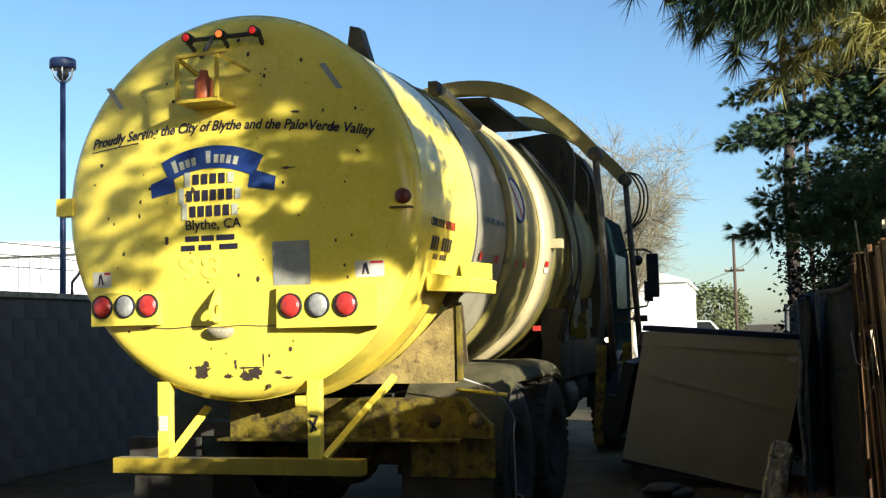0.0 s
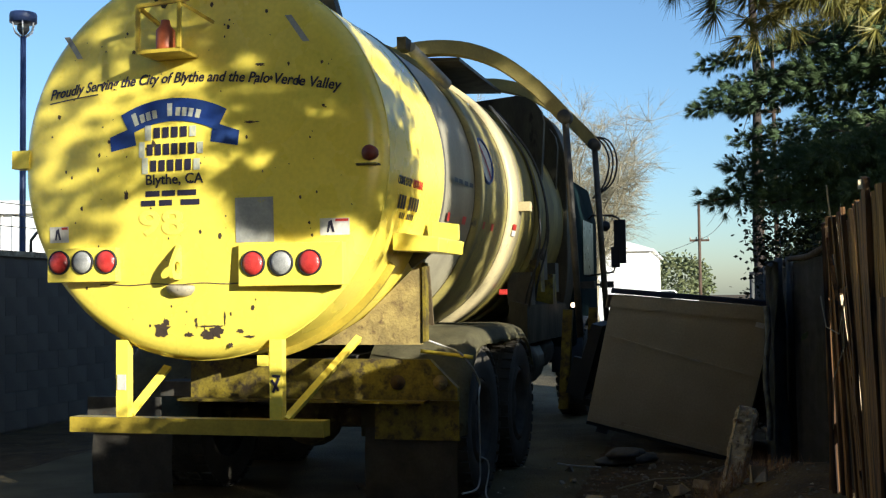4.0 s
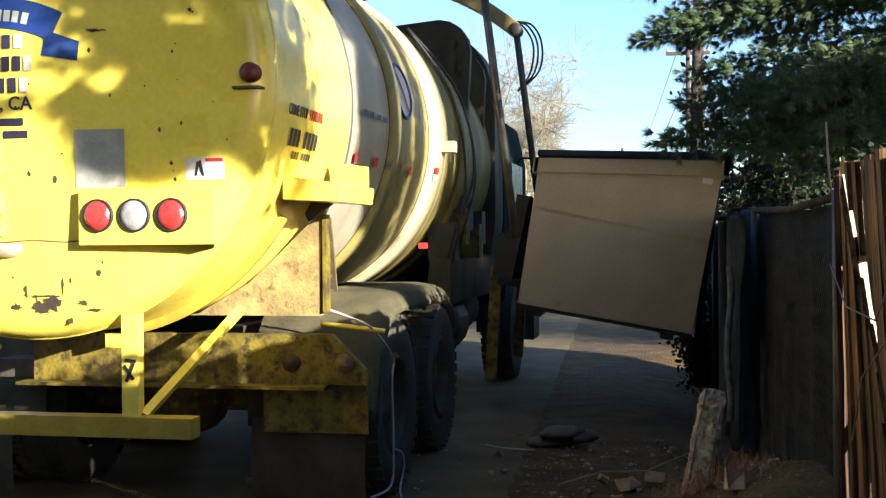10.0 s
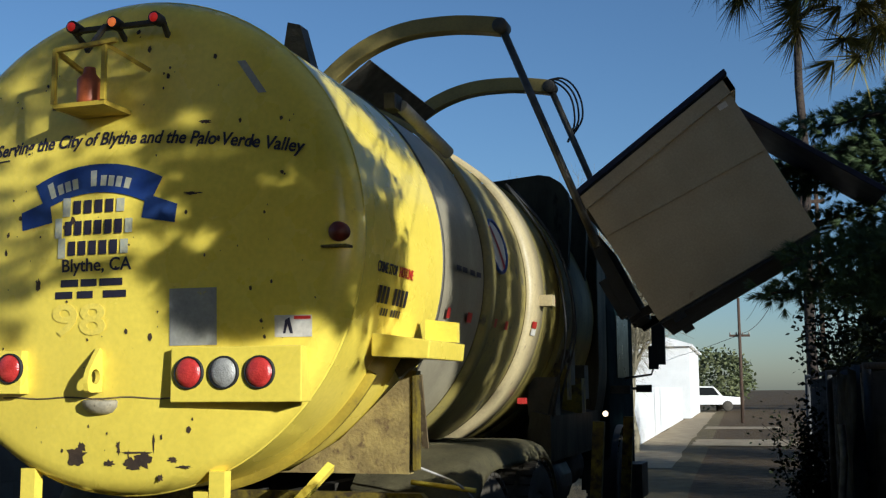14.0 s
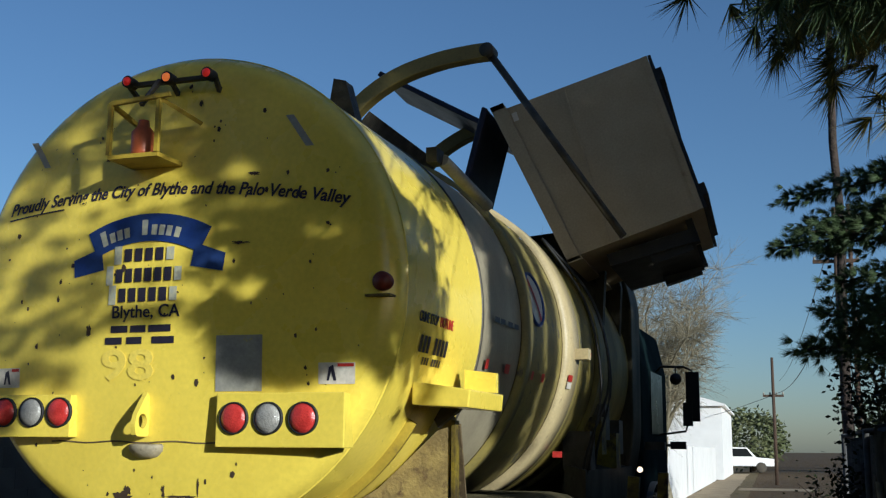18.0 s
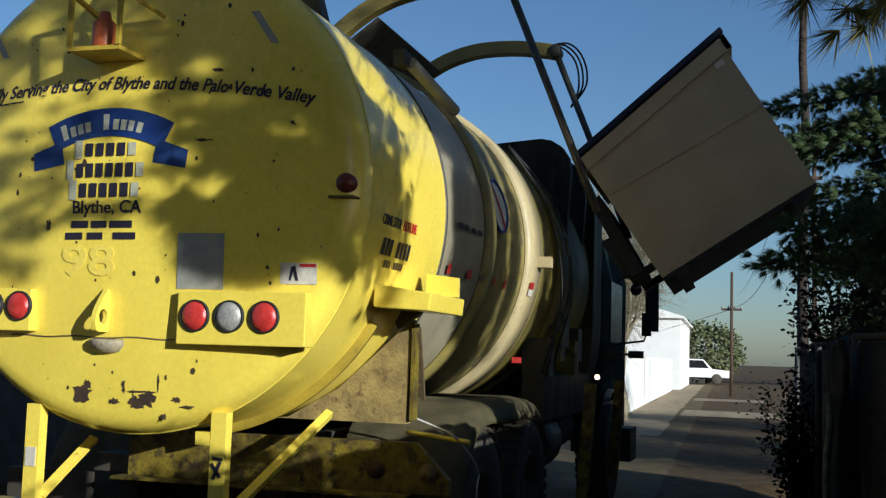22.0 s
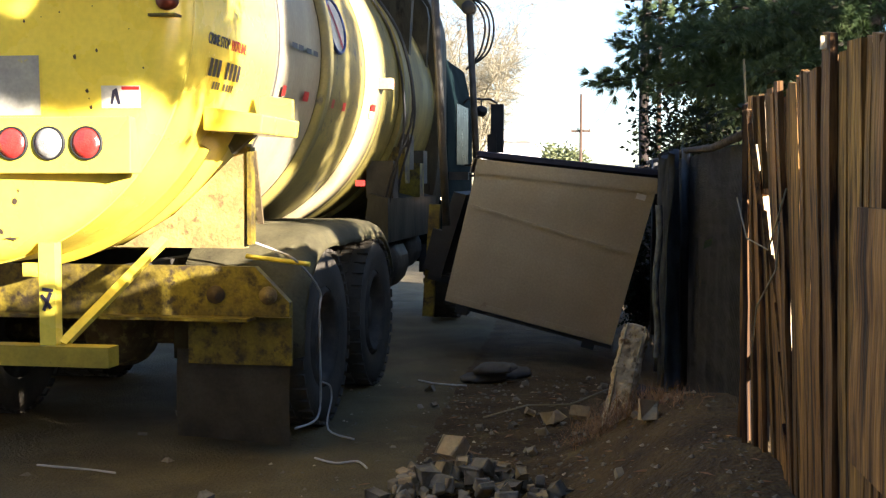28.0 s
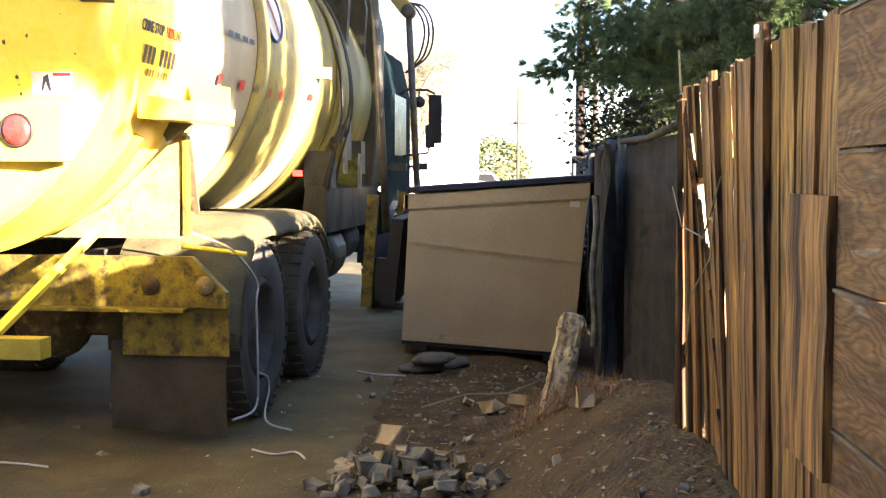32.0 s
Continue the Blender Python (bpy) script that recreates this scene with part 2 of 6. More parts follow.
def add_swirl(m):
    """Dark cathedral rings of open grain: the contour lines of a slow noise."""
    nt = m.node_tree
    n, l = nt.nodes.new, nt.links.new
    p = nt.nodes["Principled BSDF"]
    tc, mp, nz, mul, pp, rp, sc = n("ShaderNodeTexCoord"), n("ShaderNodeMapping"), n("ShaderNodeTexNoise"), n("ShaderNodeMath"), n("ShaderNodeMath"), n("ShaderNodeMapRange"), n("ShaderNodeVectorMath")
    mp.inputs["Scale"].default_value = (1, 0.5, 2.0)
    l(tc.outputs["Object"], mp.inputs["Vector"])
    nz.inputs["Scale"].default_value, nz.inputs["Detail"].default_value, nz.inputs["Roughness"].default_value = 3.4, 3.0, 0.45
    l(mp.outputs[0], nz.inputs["Vector"])
    mul.operation, pp.operation = "MULTIPLY", "PINGPONG"
    mul.inputs[1].default_value = 44.0
    pp.inputs[1].default_value = 1.0
    l(nz.outputs["Fac"], mul.inputs[0])
    l(mul.outputs[0], pp.inputs[0])
    rp.inputs["From Min"].default_value, rp.inputs["From Max"].default_value = 0.1, 0.75
    rp.inputs["To Min"].default_value, rp.inputs["To Max"].default_value = 0.66, 1.15
    l(pp.outputs[0], rp.inputs["Value"])
    sc.operation = "SCALE"
    src = p.inputs["Base Color"].links[0].from_socket
    l(src, sc.inputs[0])
    l(rp.outputs[0], sc.inputs["Scale"])
    l(sc.outputs[0], p.inputs["Base Color"])


add_swirl(M_PLY)
M_TANROCK = surf("tan_broken_rock", (0.46, 0.34, 0.19), (0.33, 0.24, 0.14), 9, 0.9, bump=0.6, vary=0.2)
M_ROCK = surf("grey_broken_rock", (0.29, 0.24, 0.165), (0.165, 0.135, 0.095), 9, 0.9, bump=0.6, vary=0.35)
M_CONC = surf("pale_old_concrete", (0.58, 0.48, 0.33), (0.33, 0.25, 0.155), 13, 0.9, bump=0.9, fine=30, stain=(0.187, 0.116, 0.053), amount=0.6, bump_dist=0.02)
M_BLOCK = surf("grey_block", (0.17, 0.148, 0.122), (0.135, 0.117, 0.096), 2, 0.9, bump=0.5, vary=0.06)
M_METALW = surf("white_metal_siding", (0.842, 0.832, 0.799), (0.778, 0.767, 0.734), 1.5, 0.5, bump=0.03)
M_POLE = surf("blue_grey_painted_pole", (0.03, 0.05, 0.13), (0.025, 0.04, 0.1), 5, 0.45)
M_UPOLE = surf("creosoted_pole_wood", (0.096, 0.060, 0.039), (0.060, 0.039, 0.027), 3, 0.9, bump=0.4, stretch=(6, 6, 0.5))
M_BARK = surf("pine_bark", (0.058, 0.042, 0.033), (0.033, 0.025, 0.019), 6, 0.95, bump=0.9, fine=18, bump_dist=0.03)
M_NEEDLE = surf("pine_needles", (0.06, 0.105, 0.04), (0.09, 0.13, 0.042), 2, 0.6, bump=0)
# near sprays: sunlight is put into this paler needle colour
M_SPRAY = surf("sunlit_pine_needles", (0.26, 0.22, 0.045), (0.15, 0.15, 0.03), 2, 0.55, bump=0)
# green leaves painted near black to carry the shade inside the bushes
M_LEAF = surf("shade_darkened_leaves", (0.014, 0.021, 0.008), (0.024, 0.03, 0.011), 2, 0.7, bump=0, spec=0.12)
M_TWIG = surf("bare_twigs", (0.27, 0.235, 0.15), (0.2, 0.175, 0.115), 3, 0.9, bump=0)
M_CHAIN = surf("galvanised_wire", (0.11, 0.11, 0.105), (0.07, 0.07, 0.068), 10, 0.6, 0.3, bump=0)
M_SLAT = surf("blue_tarp_cloth", (0.11, 0.13, 0.15), (0.06, 0.072, 0.085), 6, 0.5, bump=0.15, spec=0.3)
M_SCREEN = surf("woven_privacy_screen", (0.055, 0.054, 0.052), (0.03, 0.03, 0.031), 7, 0.8, bump=0.4, fine=90, spec=0.15, stretch=(1, 0.3, 2.5), grit=0.4)
M_TARPEDGE = surf("faded_tarp_edge", (0.2, 0.215, 0.23), (0.09, 0.1, 0.115), 14, 0.6, bump=0.2, spec=0.3)
M_STRAW = surf("dry_straw", (0.34, 0.2, 0.1), (0.24, 0.125, 0.06), 5, 0.9, bump=0)
M_STRING = surf("pale_twine", (0.6, 0.57, 0.5), rough=0.8)
M_FARTREE = surf("far_foliage", (0.09, 0.11, 0.04), (0.13, 0.14, 0.06), 0.6, 0.8, bump=0)


# ---- mesh helpers ----
def box(bm, c, size, m=None):
    """A box with its centre at c."""
    vs = []
    for sx in (-0.5, 0.5):
        for sy in (-0.5, 0.5):
            for sz in (-0.5, 0.5):
                v = Vector((sx * size[0], sy * size[1], sz * size[2]))
                vs.append(bm.verts.new((m @ v if m else v) + Vector(c)))
    for f in ((0, 1, 3, 2), (4, 6, 7, 5), (0, 4, 5, 1), (2, 3, 7, 6), (0, 2, 6, 4), (1, 5, 7, 3)):
        bm.faces.new([vs[i] for i in f])
    return bm


def beam(bm, a, b, w, d, up=(0, 1, 0)):
    """A bar of section w x d from a to b; d lies along up."""
    a, b = Vector(a), Vector(b)
    z = (b - a).normalized()
    y = Vector(up)
    x = y.cross(z)
    if x.length < 1e-4:
        y = Vector((1, 0, 0))
        x = y.cross(z)
    x.normalize()
    y = z.cross(x)
    rot = Matrix((x, y, z)).transposed()
    return box(bm, (a + b) / 2, (w, d, (b - a).length), rot)


def tube(bm, pts, r, seg=10, r2=None):
    """A round tube along pts, with capped ends; r2 is the radius at the end."""
    pts = [Vector(p) for p in pts]
    rings = []
    n = len(pts)
    ref = Vector((0.13, 0.21, 0.97))
    for i, p in enumerate(pts):
        t = (pts[min(i + 1, n - 1)] - pts[max(i - 1, 0)]).normalized()
        x = t.cross(ref)
        if x.length < 0.05:
            x = t.cross(Vector((1, 0, 0)))
        x.normalize()
        y = t.cross(x)
        rad = r if r2 is None else r + (r2 - r) * i / (n - 1)
        rings.append([bm.verts.new(p + rad * (math.cos(a) * x + math.sin(a) * y)) for a in (2 * math.pi * k / seg for k in range(seg))])
    for r0, r1 in zip(rings, rings[1:]):
        for k in range(seg):
            f = bm.faces.new((r0[k], r0[(k + 1) % seg], r1[(k + 1) % seg], r1[k]))
            f.smooth = True
    bm.faces.new(rings[0][::-1])
    bm.faces.new(rings[-1])
    return bm


def cord(bm, pts, r, seg=6):
    """A tube through smoothed points, for hoses and twine."""
    pts = [Vector(p) for p in pts]
    out = []
    for i in range(len(pts) - 1):
        p0, p1, p2, p3 = (pts[max(0, min(len(pts) - 1, i + k))] for k in (-1, 0, 1, 2))
        for q in range(5):
            t = q / 5
            out.append(0.5 * ((2 * p1) + (p2 - p0) * t + (2 * p0 - 5 * p1 + 4 * p2 - p3) * t * t + (3 * p1 - p0 - 3 * p2 + p3) * t ** 3))
    return tube(bm, out + [pts[-1]], r, seg)


def lathe(bm, prof, c, seg=64, axis="y", a0=0.0, a1=2 * math.pi):
    """Turns (radius, offset) pairs round an axis through c."""
    full = abs(a1 - a0) > 6.28
    rings = []
    for k in range(seg if full else seg + 1):
        a = a0 + (a1 - a0) * k / seg
        ring = []
        for r, o in prof:
            u, v = r * math.cos(a), r * math.sin(a)
            p = {"y": (u, o, v), "x": (o, u, v), "z": (u, v, o)}[axis]
            ring.append(bm.verts.new(Vector(p) + Vector(c)))
        rings.append(ring)
    for k in range(seg):
        ra, rb = rings[k], rings[(k + 1) % len(rings)]
        for i in range(len(prof) - 1):
            f = bm.faces.new((ra[i], rb[i], rb[i + 1], ra[i + 1]))
            f.smooth = True
    bmesh.ops.remove_doubles(bm, verts=bm.verts, dist=1e-5)
    bmesh.ops.recalc_face_normals(bm, faces=bm.faces)
    return bm


def prism(bm, poly, y0, y1):
    """An (x, z) outline pushed from y0 to y1."""
    a = [bm.verts.new((x, y0, z)) for x, z in poly]
    b = [bm.verts.new((x, y1, z)) for x, z in poly]
    n = len(poly)
    bm.faces.new(a)
    bm.faces.new(b[::-1])
    for i in range(n):
        bm.faces.new((a[i], b[i], b[(i + 1) % n], a[(i + 1) % n]))
    bmesh.ops.recalc_face_normals(bm, faces=bm.faces)
    return bm


def soften(bm, w=0.008, seg=2):
    es = [e for e in bm.edges if len(e.link_faces) == 2 and e.calc_face_angle(0) > 0.6]
    bmesh.ops.bevel(bm, geom=es, offset=w, segments=seg, affect="EDGES", profile=0.6)
    return bm


def part(name, bm, material, parent=None, label="", at=None):
    """Links a bmesh as one mesh object, under a thing or a part where one is given. at: its own origin."""
    if at is not None:
        bmesh.ops.translate(bm, vec=-Vector(at), verts=bm.verts)
    me = bpy.data.meshes.new(name)
    bm.to_mesh(me)
    bm.free()
    for m in material if isinstance(material, (list, tuple)) else (material,):
        me.materials.append(m)
    ob = new(name, me)
    if at is not None:
        ob.location = at
    if parent is not None:
        ob.parent = parent
        up = parent
        while at is None and up is not None and up.type == "MESH":
            ob.location = ob.location - up.location
            up = up.parent
    if label:
        ob["label"] = label
    return ob


def B():
    return bmesh.new()


def thing(name, m, label, category, group=""):
    ob = new(name)
    ob.empty_display_size = 0.2
    ob.matrix_basis = m
    return tagged(ob, label, category, group)


def words(text, size, m, material, name, parent, wrap=None, shear=0.0, bold=0.0, align="LEFT", width=None):
    """Letters as a thin mesh; wrap moves each vertex onto a curved surface."""
    cu = bpy.data.curves.new(name, "FONT")
    cu.body, cu.size, cu.shear, cu.extrude, cu.offset, cu.resolution_u = text, size, shear, 0.001, bold, 3
    cu.align_x = align
    tmp = bpy.data.objects.new(name, cu)
    scene.collection.objects.link(tmp)
    bpy.context.view_layer.update()
    me = bpy.data.meshes.new_from_object(tmp.evaluated_get(bpy.context.evaluated_depsgraph_get()))
    bpy.data.objects.remove(tmp)
    if width:
        xs = [v.co.x for v in me.vertices]
        k = width / (max(xs) - min(xs))
        for v in me.vertices:
            v.co.x *= k
    me.transform(m)
    if wrap:
        for v in me.vertices:
            v.co = wrap(v.co)
    me.materials.clear()
    me.materials.append(material)
    ob = new(name, me)
    ob.parent = parent
    return ob


# ---- ground ----
def height(x, y):
    """The dirt bank along the fence, the wheel-worn alley and fine unevenness."""
    s = min(1, max(0, (x - 0.85) / 0.85))
    s = s * s * (3 - 2 * s)
    q = min(1, max(0, (7.2 - y) / 2.2))
    q = q * q * (3 - 2 * q)
    z = 0.42 * s * q - 0.10 * s * (1 - q) * (1 if y < 14 else 0)
    near = 1 if abs(x) < 8 and -6 < y < 16 else 0
    z += near * (0.018 * noise.noise((x * 1.1, y * 1.1, 0)) + 0.012 * noise.noise((x * 4.3, y * 4.3, 3)))
    return z - 0.02


def make_ground():
    xs = [-600, -200, -60, -25, -12] + [-8 + 0.16 * i for i in range(0, 88)] + [6.2, 7, 9, 14, 30, 80, 250, 600]
    ys = [-120, -40, -15, -8] + [-5 + 0.16 * i for i in range(0, 126)] + [16, 18, 22, 30, 45, 70, 110, 200, 500, 1500]
    bm = B()
    grid = [[bm.verts.new((x, y, height(x, y))) for y in ys] for x in xs]
    for i in range(len(xs) - 1):
        for j in range(len(ys) - 1):
            f = bm.faces.new((grid[i][j], grid[i + 1][j], grid[i + 1][j + 1], grid[i][j + 1]))
            f.smooth = True
    tagged(part("ground", bm, M_DIRT), "dry brown alley dirt with pebbles", "ground", kind="structure")
    bm = B()
    xs = [-4.6 + 0.2 * i for i in range(26)]
    ys = [-5 + 0.2 * i for i in range(105)] + [17, 19, 22, 26, 32, 40, 52, 70, 100, 160]
    rows = [[bm.verts.new((x + (0.12 * noise.noise((y * 0.9, 5, 0)) if i in (0, 25) else 0), y, height(x, y) + (0.012 if 0 < i < 25 else -0.03))) for y in ys] for i, x in enumerate(xs)]
    for i in range(len(xs) - 1):
        for j in range(len(ys) - 1):
            bm.faces.new((rows[i][j], rows[i + 1][j], rows[i + 1][j + 1], rows[i][j + 1])).smooth = True
    # gravel verge and two sunlit strips far down the alley, sunlight put into their colour
    for name, x0, x1, y0, y1, lab in (("verge", -1.58, -0.3, 22.0, 76.0, "gravel verge along the yard wall, sunlight in its pale colour"), ("apron", -0.2, 2.6, 31.0, 35.0, "sunlit strip of the alley drawn as pale paving"), ("apron", -0.2, 2.6, 44.0, 47.0, "sunlit strip of the alley drawn as pale paving")):
        b2 = B()
        n = 28
        edge = [(x0 + 0.15 * noise.noise((k * 0.7, 1, x0)), x1 + 0.15 * noise.noise((k * 0.7, 9, x1)), y0 + (y1 - y0) * k / n) for k in range(n + 1)]
        vv = [(b2.verts.new((a, y, height(a, y) + 0.02)), b2.verts.new((c, y, height(c, y) + 0.02))) for a, c, y in edge]
        for p, q in zip(vv, vv[1:]):
            b2.faces.new((p[0], p[1], q[1], q[0]))
        tagged(part(name, b2, M_GRAVEL), lab, name, kind="structure")
    tagged(part("road", bm, M_ROAD), "worn grey alley paving with dust", "road", kind="structure")


make_ground()

# ---- refuse truck ----
TR = pose(-1.75, 4.3, 0, 0, 0, -2.7)
truck = thing("garbage_truck", TR, "yellow side-loading garbage truck with a round tank body", "truck")
CZ, R = 2.2, 1.17


def head_y(x, z):
    r = min(1.0, math.hypot(x, z - CZ) / 1.06)
    return -0.07 * (1 - r * r) + 0.015


def on_head(v, lift=0.004):
    return Vector((v.x, head_y(v.x, v.z) - lift + v.y, v.z))


def on_shell(v):
    """v.x runs forwards along the tank from its right flank, v.z is height, v.y is lift."""
    a = math.asin(max(-1, min(1, (v.z - CZ) / (R + 0.004))))
    r = R + 0.004 + v.y
    return Vector((r * math.cos(a), v.x, CZ + r * math.sin(a)))


def ring(name, y0, y1, mat, r=R, lip=0.0, label=""):
    bm = B()
    if lip:
        prof = [(r, y0), (r + lip, y0 + 0.004), (r + lip, y1 - 0.004), (r, y1)]
    else:
        prof = [(r, y0), (r, (y0 + y1) / 2), (r, y1)]
    lathe(bm, prof, (0, 0, CZ), 96)
    return part(name, bm, mat, truck, label)


def make_tank():
    bm = B()
    prof = [(0.0001, head_y(0, CZ))] + [(rr, head_y(rr, CZ)) for rr in (0.15, 0.3, 0.45, 0.6, 0.75, 0.9, 1.0, 1.06)]
    prof += [(1.10, 0.022), (1.135, 0.045), (1.157, 0.08), (R, 0.12)]
    lathe(bm, prof, (0, 0, CZ), 96)
    part("rear_head", bm, M_YEL, truck, "dished yellow rear head, chipped and stained")
    ring("tank_section", 0.12, 1.3, M_YEL, label="yellow tank section")
    ring("weld_seam", 0.115, 0.135, M_YEL, R, 0.006)
    ring("section_edge", 1.29, 1.315, M_STEEL, R, 0.008, "dark section edge")
    ring("tank_section", 1.3, 2.15, M_SILVER, R - 0.004, label="dull grey-cream tank section")
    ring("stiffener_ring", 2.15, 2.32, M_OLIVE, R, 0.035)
    ring("tank_section", 2.3, 3.3, M_OLIVE, R - 0.004, label="grimy olive tank section, darkened for shade")
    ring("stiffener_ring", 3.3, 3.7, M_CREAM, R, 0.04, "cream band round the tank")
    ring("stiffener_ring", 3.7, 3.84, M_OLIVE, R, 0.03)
    ring("tank_section", 3.8, 4.5, M_YELSHADE, R - 0.004, label="yellow tank section with shade put into its colour")
    ring("stiffener_ring", 4.5, 4.62, M_YELSHADE, R, 0.035)
    ring("tank_section", 4.6, 6.4, M_YELSHADE, R - 0.01)
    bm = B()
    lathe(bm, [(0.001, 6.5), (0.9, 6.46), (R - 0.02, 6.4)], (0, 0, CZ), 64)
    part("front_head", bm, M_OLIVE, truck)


make_tank()


def light_box(x0, x1, xm, pitch, za, zl, rl):
    """A tapered lamp housing with three round lamps."""
    bm = B()
    zb, yf = 1.695, -0.075
    a = [(x0, yf, za), (x1, yf, za), (x1, yf, zb), (x0, yf, zb)]
    b = [(x0 + 0.01, 0.06, za), (x1 - 0.01, 0.06, za), (x1 - 0.01, 0.0, zb), (x0 + 0.01, 0.0, zb)]
    va, vb = [bm.verts.new(p) for p in a], [bm.verts.new(p) for p in b]
    bm.faces.new(va)
    bm.faces.new(vb[::-1])
    for i in range(4):
        bm.faces.new((va[i], vb[i], vb[(i + 1) % 4], va[(i + 1) % 4]))
    bmesh.ops.recalc_face_normals(bm, faces=bm.faces)
    soften(bm, 0.006)
    hb = part("lamp_housing", bm, M_YEL, truck)
    for k, mt in ((-1, M_RED), (0, M_CLEAR), (1, M_RED)):
        c = (xm + pitch * k, yf, zl)
        bm = B()
        lathe(bm, [(0.077 * rl, 0.002), (0.077 * rl, -0.012), (0.07 * rl, -0.016), (0.068 * rl, -0.004)], c, 32)
        part("lamp_gasket", bm, M_BLACK, hb)
        bm = B()
        lathe(bm, [(0.069 * rl, -0.008), (0.06 * rl, -0.02), (0.04 * rl, -0.028), (0.0001, -0.031)], c, 32)
        part("lamp", bm, mt, hb, "red tail lamp" if k else "clear reversing lamp")


light_box(0.33, 0.96, 0.595, 0.171, 1.455, 1.583, 0.94)
light_box(-0.91, -0.45, -0.668, 0.157, 1.495, 1.612, 0.92)


def make_rear_frame():
    for x in (0.5, -0.487):
        bm = B()
        box(bm, (x, 0.08, 0.9), (0.076, 0.06, 0.5))
        soften(bm, 0.006)
        part("bumper_post", bm, M_YEL, truck)
    bm = B()
    beam(bm, (0.54, 0.1, 0.69), (0.75, 0.75, 1.13), 0.04, 0.04)
    part("bumper_brace", bm, M_YEL, truck)
    bm = B()
    beam(bm, (-0.46, 0.1, 0.71), (-0.39, 0.42, 0.97), 0.05, 0.02)
    part("bumper_brace", bm, M_YEL, truck)
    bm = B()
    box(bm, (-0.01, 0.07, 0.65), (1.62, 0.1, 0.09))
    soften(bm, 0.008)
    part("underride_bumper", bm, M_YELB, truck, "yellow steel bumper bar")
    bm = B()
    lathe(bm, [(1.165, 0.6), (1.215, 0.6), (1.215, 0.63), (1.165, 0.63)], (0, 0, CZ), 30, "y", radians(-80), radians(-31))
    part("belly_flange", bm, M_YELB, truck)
    for x in (-0.43, 0.43):
        bm = B()
        box(bm, (x, 4.6, 0.86), (0.09, 7.2, 0.25))
        part("chassis_rail", bm, M_STEEL, truck)
    bm = B()
    prism(bm, [(0.35, 1.08), (1.08, 1.08), (1.1, 1.62), (0.93, 1.46), (0.7, 1.25), (0.42, 1.09)], 0.98, 1.06)
    part("tank_saddle", bm, M_SADDLE, truck, "rust-flecked tank saddle plate")
    bm = B()
    box(bm, (1.115, 1.0, 1.35), (0.02, 0.07, 0.5))
    part("saddle_edge", bm, M_YELD, truck)
    bm = B()
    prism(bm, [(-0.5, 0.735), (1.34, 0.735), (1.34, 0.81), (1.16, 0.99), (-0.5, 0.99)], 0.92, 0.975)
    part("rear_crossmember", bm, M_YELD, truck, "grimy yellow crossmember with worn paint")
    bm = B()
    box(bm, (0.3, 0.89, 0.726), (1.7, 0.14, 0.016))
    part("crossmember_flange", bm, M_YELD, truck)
    for x in (0.95, 1.23):
        bm = B()
        lathe(bm, [(0.0001, -0.03), (0.022, -0.03), (0.024, -0.02), (0.045, -0.02), (0.048, 0.0)], (x, 0.92, 0.845), 12)
        part("bolt_head", bm, M_RUST if x > 1.1 else M_CHIP, truck)
    for sx in (1, -1):
        bm = B()
        box(bm, (sx * 1.05, 1.0, 0.6), (0.56, 0.02, 0.25))
        part("flap_bracket", bm, M_YELD if sx > 0 else M_STEEL, truck)
        bm = B()
        n = 7
        vs = []
        for i in range(n):
            for j in range(n):
                u, v = i / (n - 1), j / (n - 1)
                vs.append(bm.verts.new((sx * 1.0 + (u - 0.5) * 0.62, 1.035 - 0.02 * math.sin(v * 3) + 0.01 * math.sin(u * 5), 0.53 - 0.465 * v - 0.03 * (u - 0.5) * sx)))
        for i in range(n - 1):
            for j in range(n - 1):
                bm.faces.new((vs[i * n + j], vs[i * n + j + 1], vs[(i + 1) * n + j + 1], vs[(i + 1) * n + j]))
        bmesh.ops.solidify(bm, geom=bm.faces[:], thickness=0.012)
        part("mud_flap", bm, M_FLAP, truck, "dusty grey rubber mud flap")
    bm = B()
    box(bm, (0.42, 0.075, 1.03), (0.07, 0.05, 0.06))
    part("post_tab", bm, M_YEL, truck)
    for pts in (((0.475, 0.92), (0.52, 0.86)), ((0.52, 0.93), (0.485, 0.85)), ((0.48, 0.945), (0.53, 0.94))):
        bm = B()
        beam(bm, (pts[0][0], 0.046, pts[0][1]), (pts[1][0], 0.046, pts[1][1]), 0.014, 0.006)
        part("post_mark", bm, M_INK, truck)
    bm = B()
    box(bm, (-0.487, 0.047, 0.9), (0.055, 0.006, 0.09))
    part("post_sticker", bm, M_WHITE, truck, "small pale sticker")
    for y in (1.86, 3.17):
        bm = B()
        tube(bm, [(-0.75, y, 0.52), (0.75, y, 0.52)], 0.075, 12)
        part("axle", bm, M_RUST, truck)
        bm = B()
        lathe(bm, [(0.0001, -0.24), (0.14, -0.22), (0.22, -0.1), (0.24, 0.0), (0.2, 0.12), (0.0001, 0.2)], (0, y, 0.54), 20)
        part("differential", bm, M_RUST, truck, "round rusty axle housing")
    bm = B()
    box(bm, (0, 1.2, 0.78), (1.6, 0.3, 0.1))
    part("hitch_beam", bm, M_STEEL, truck)


make_rear_frame()


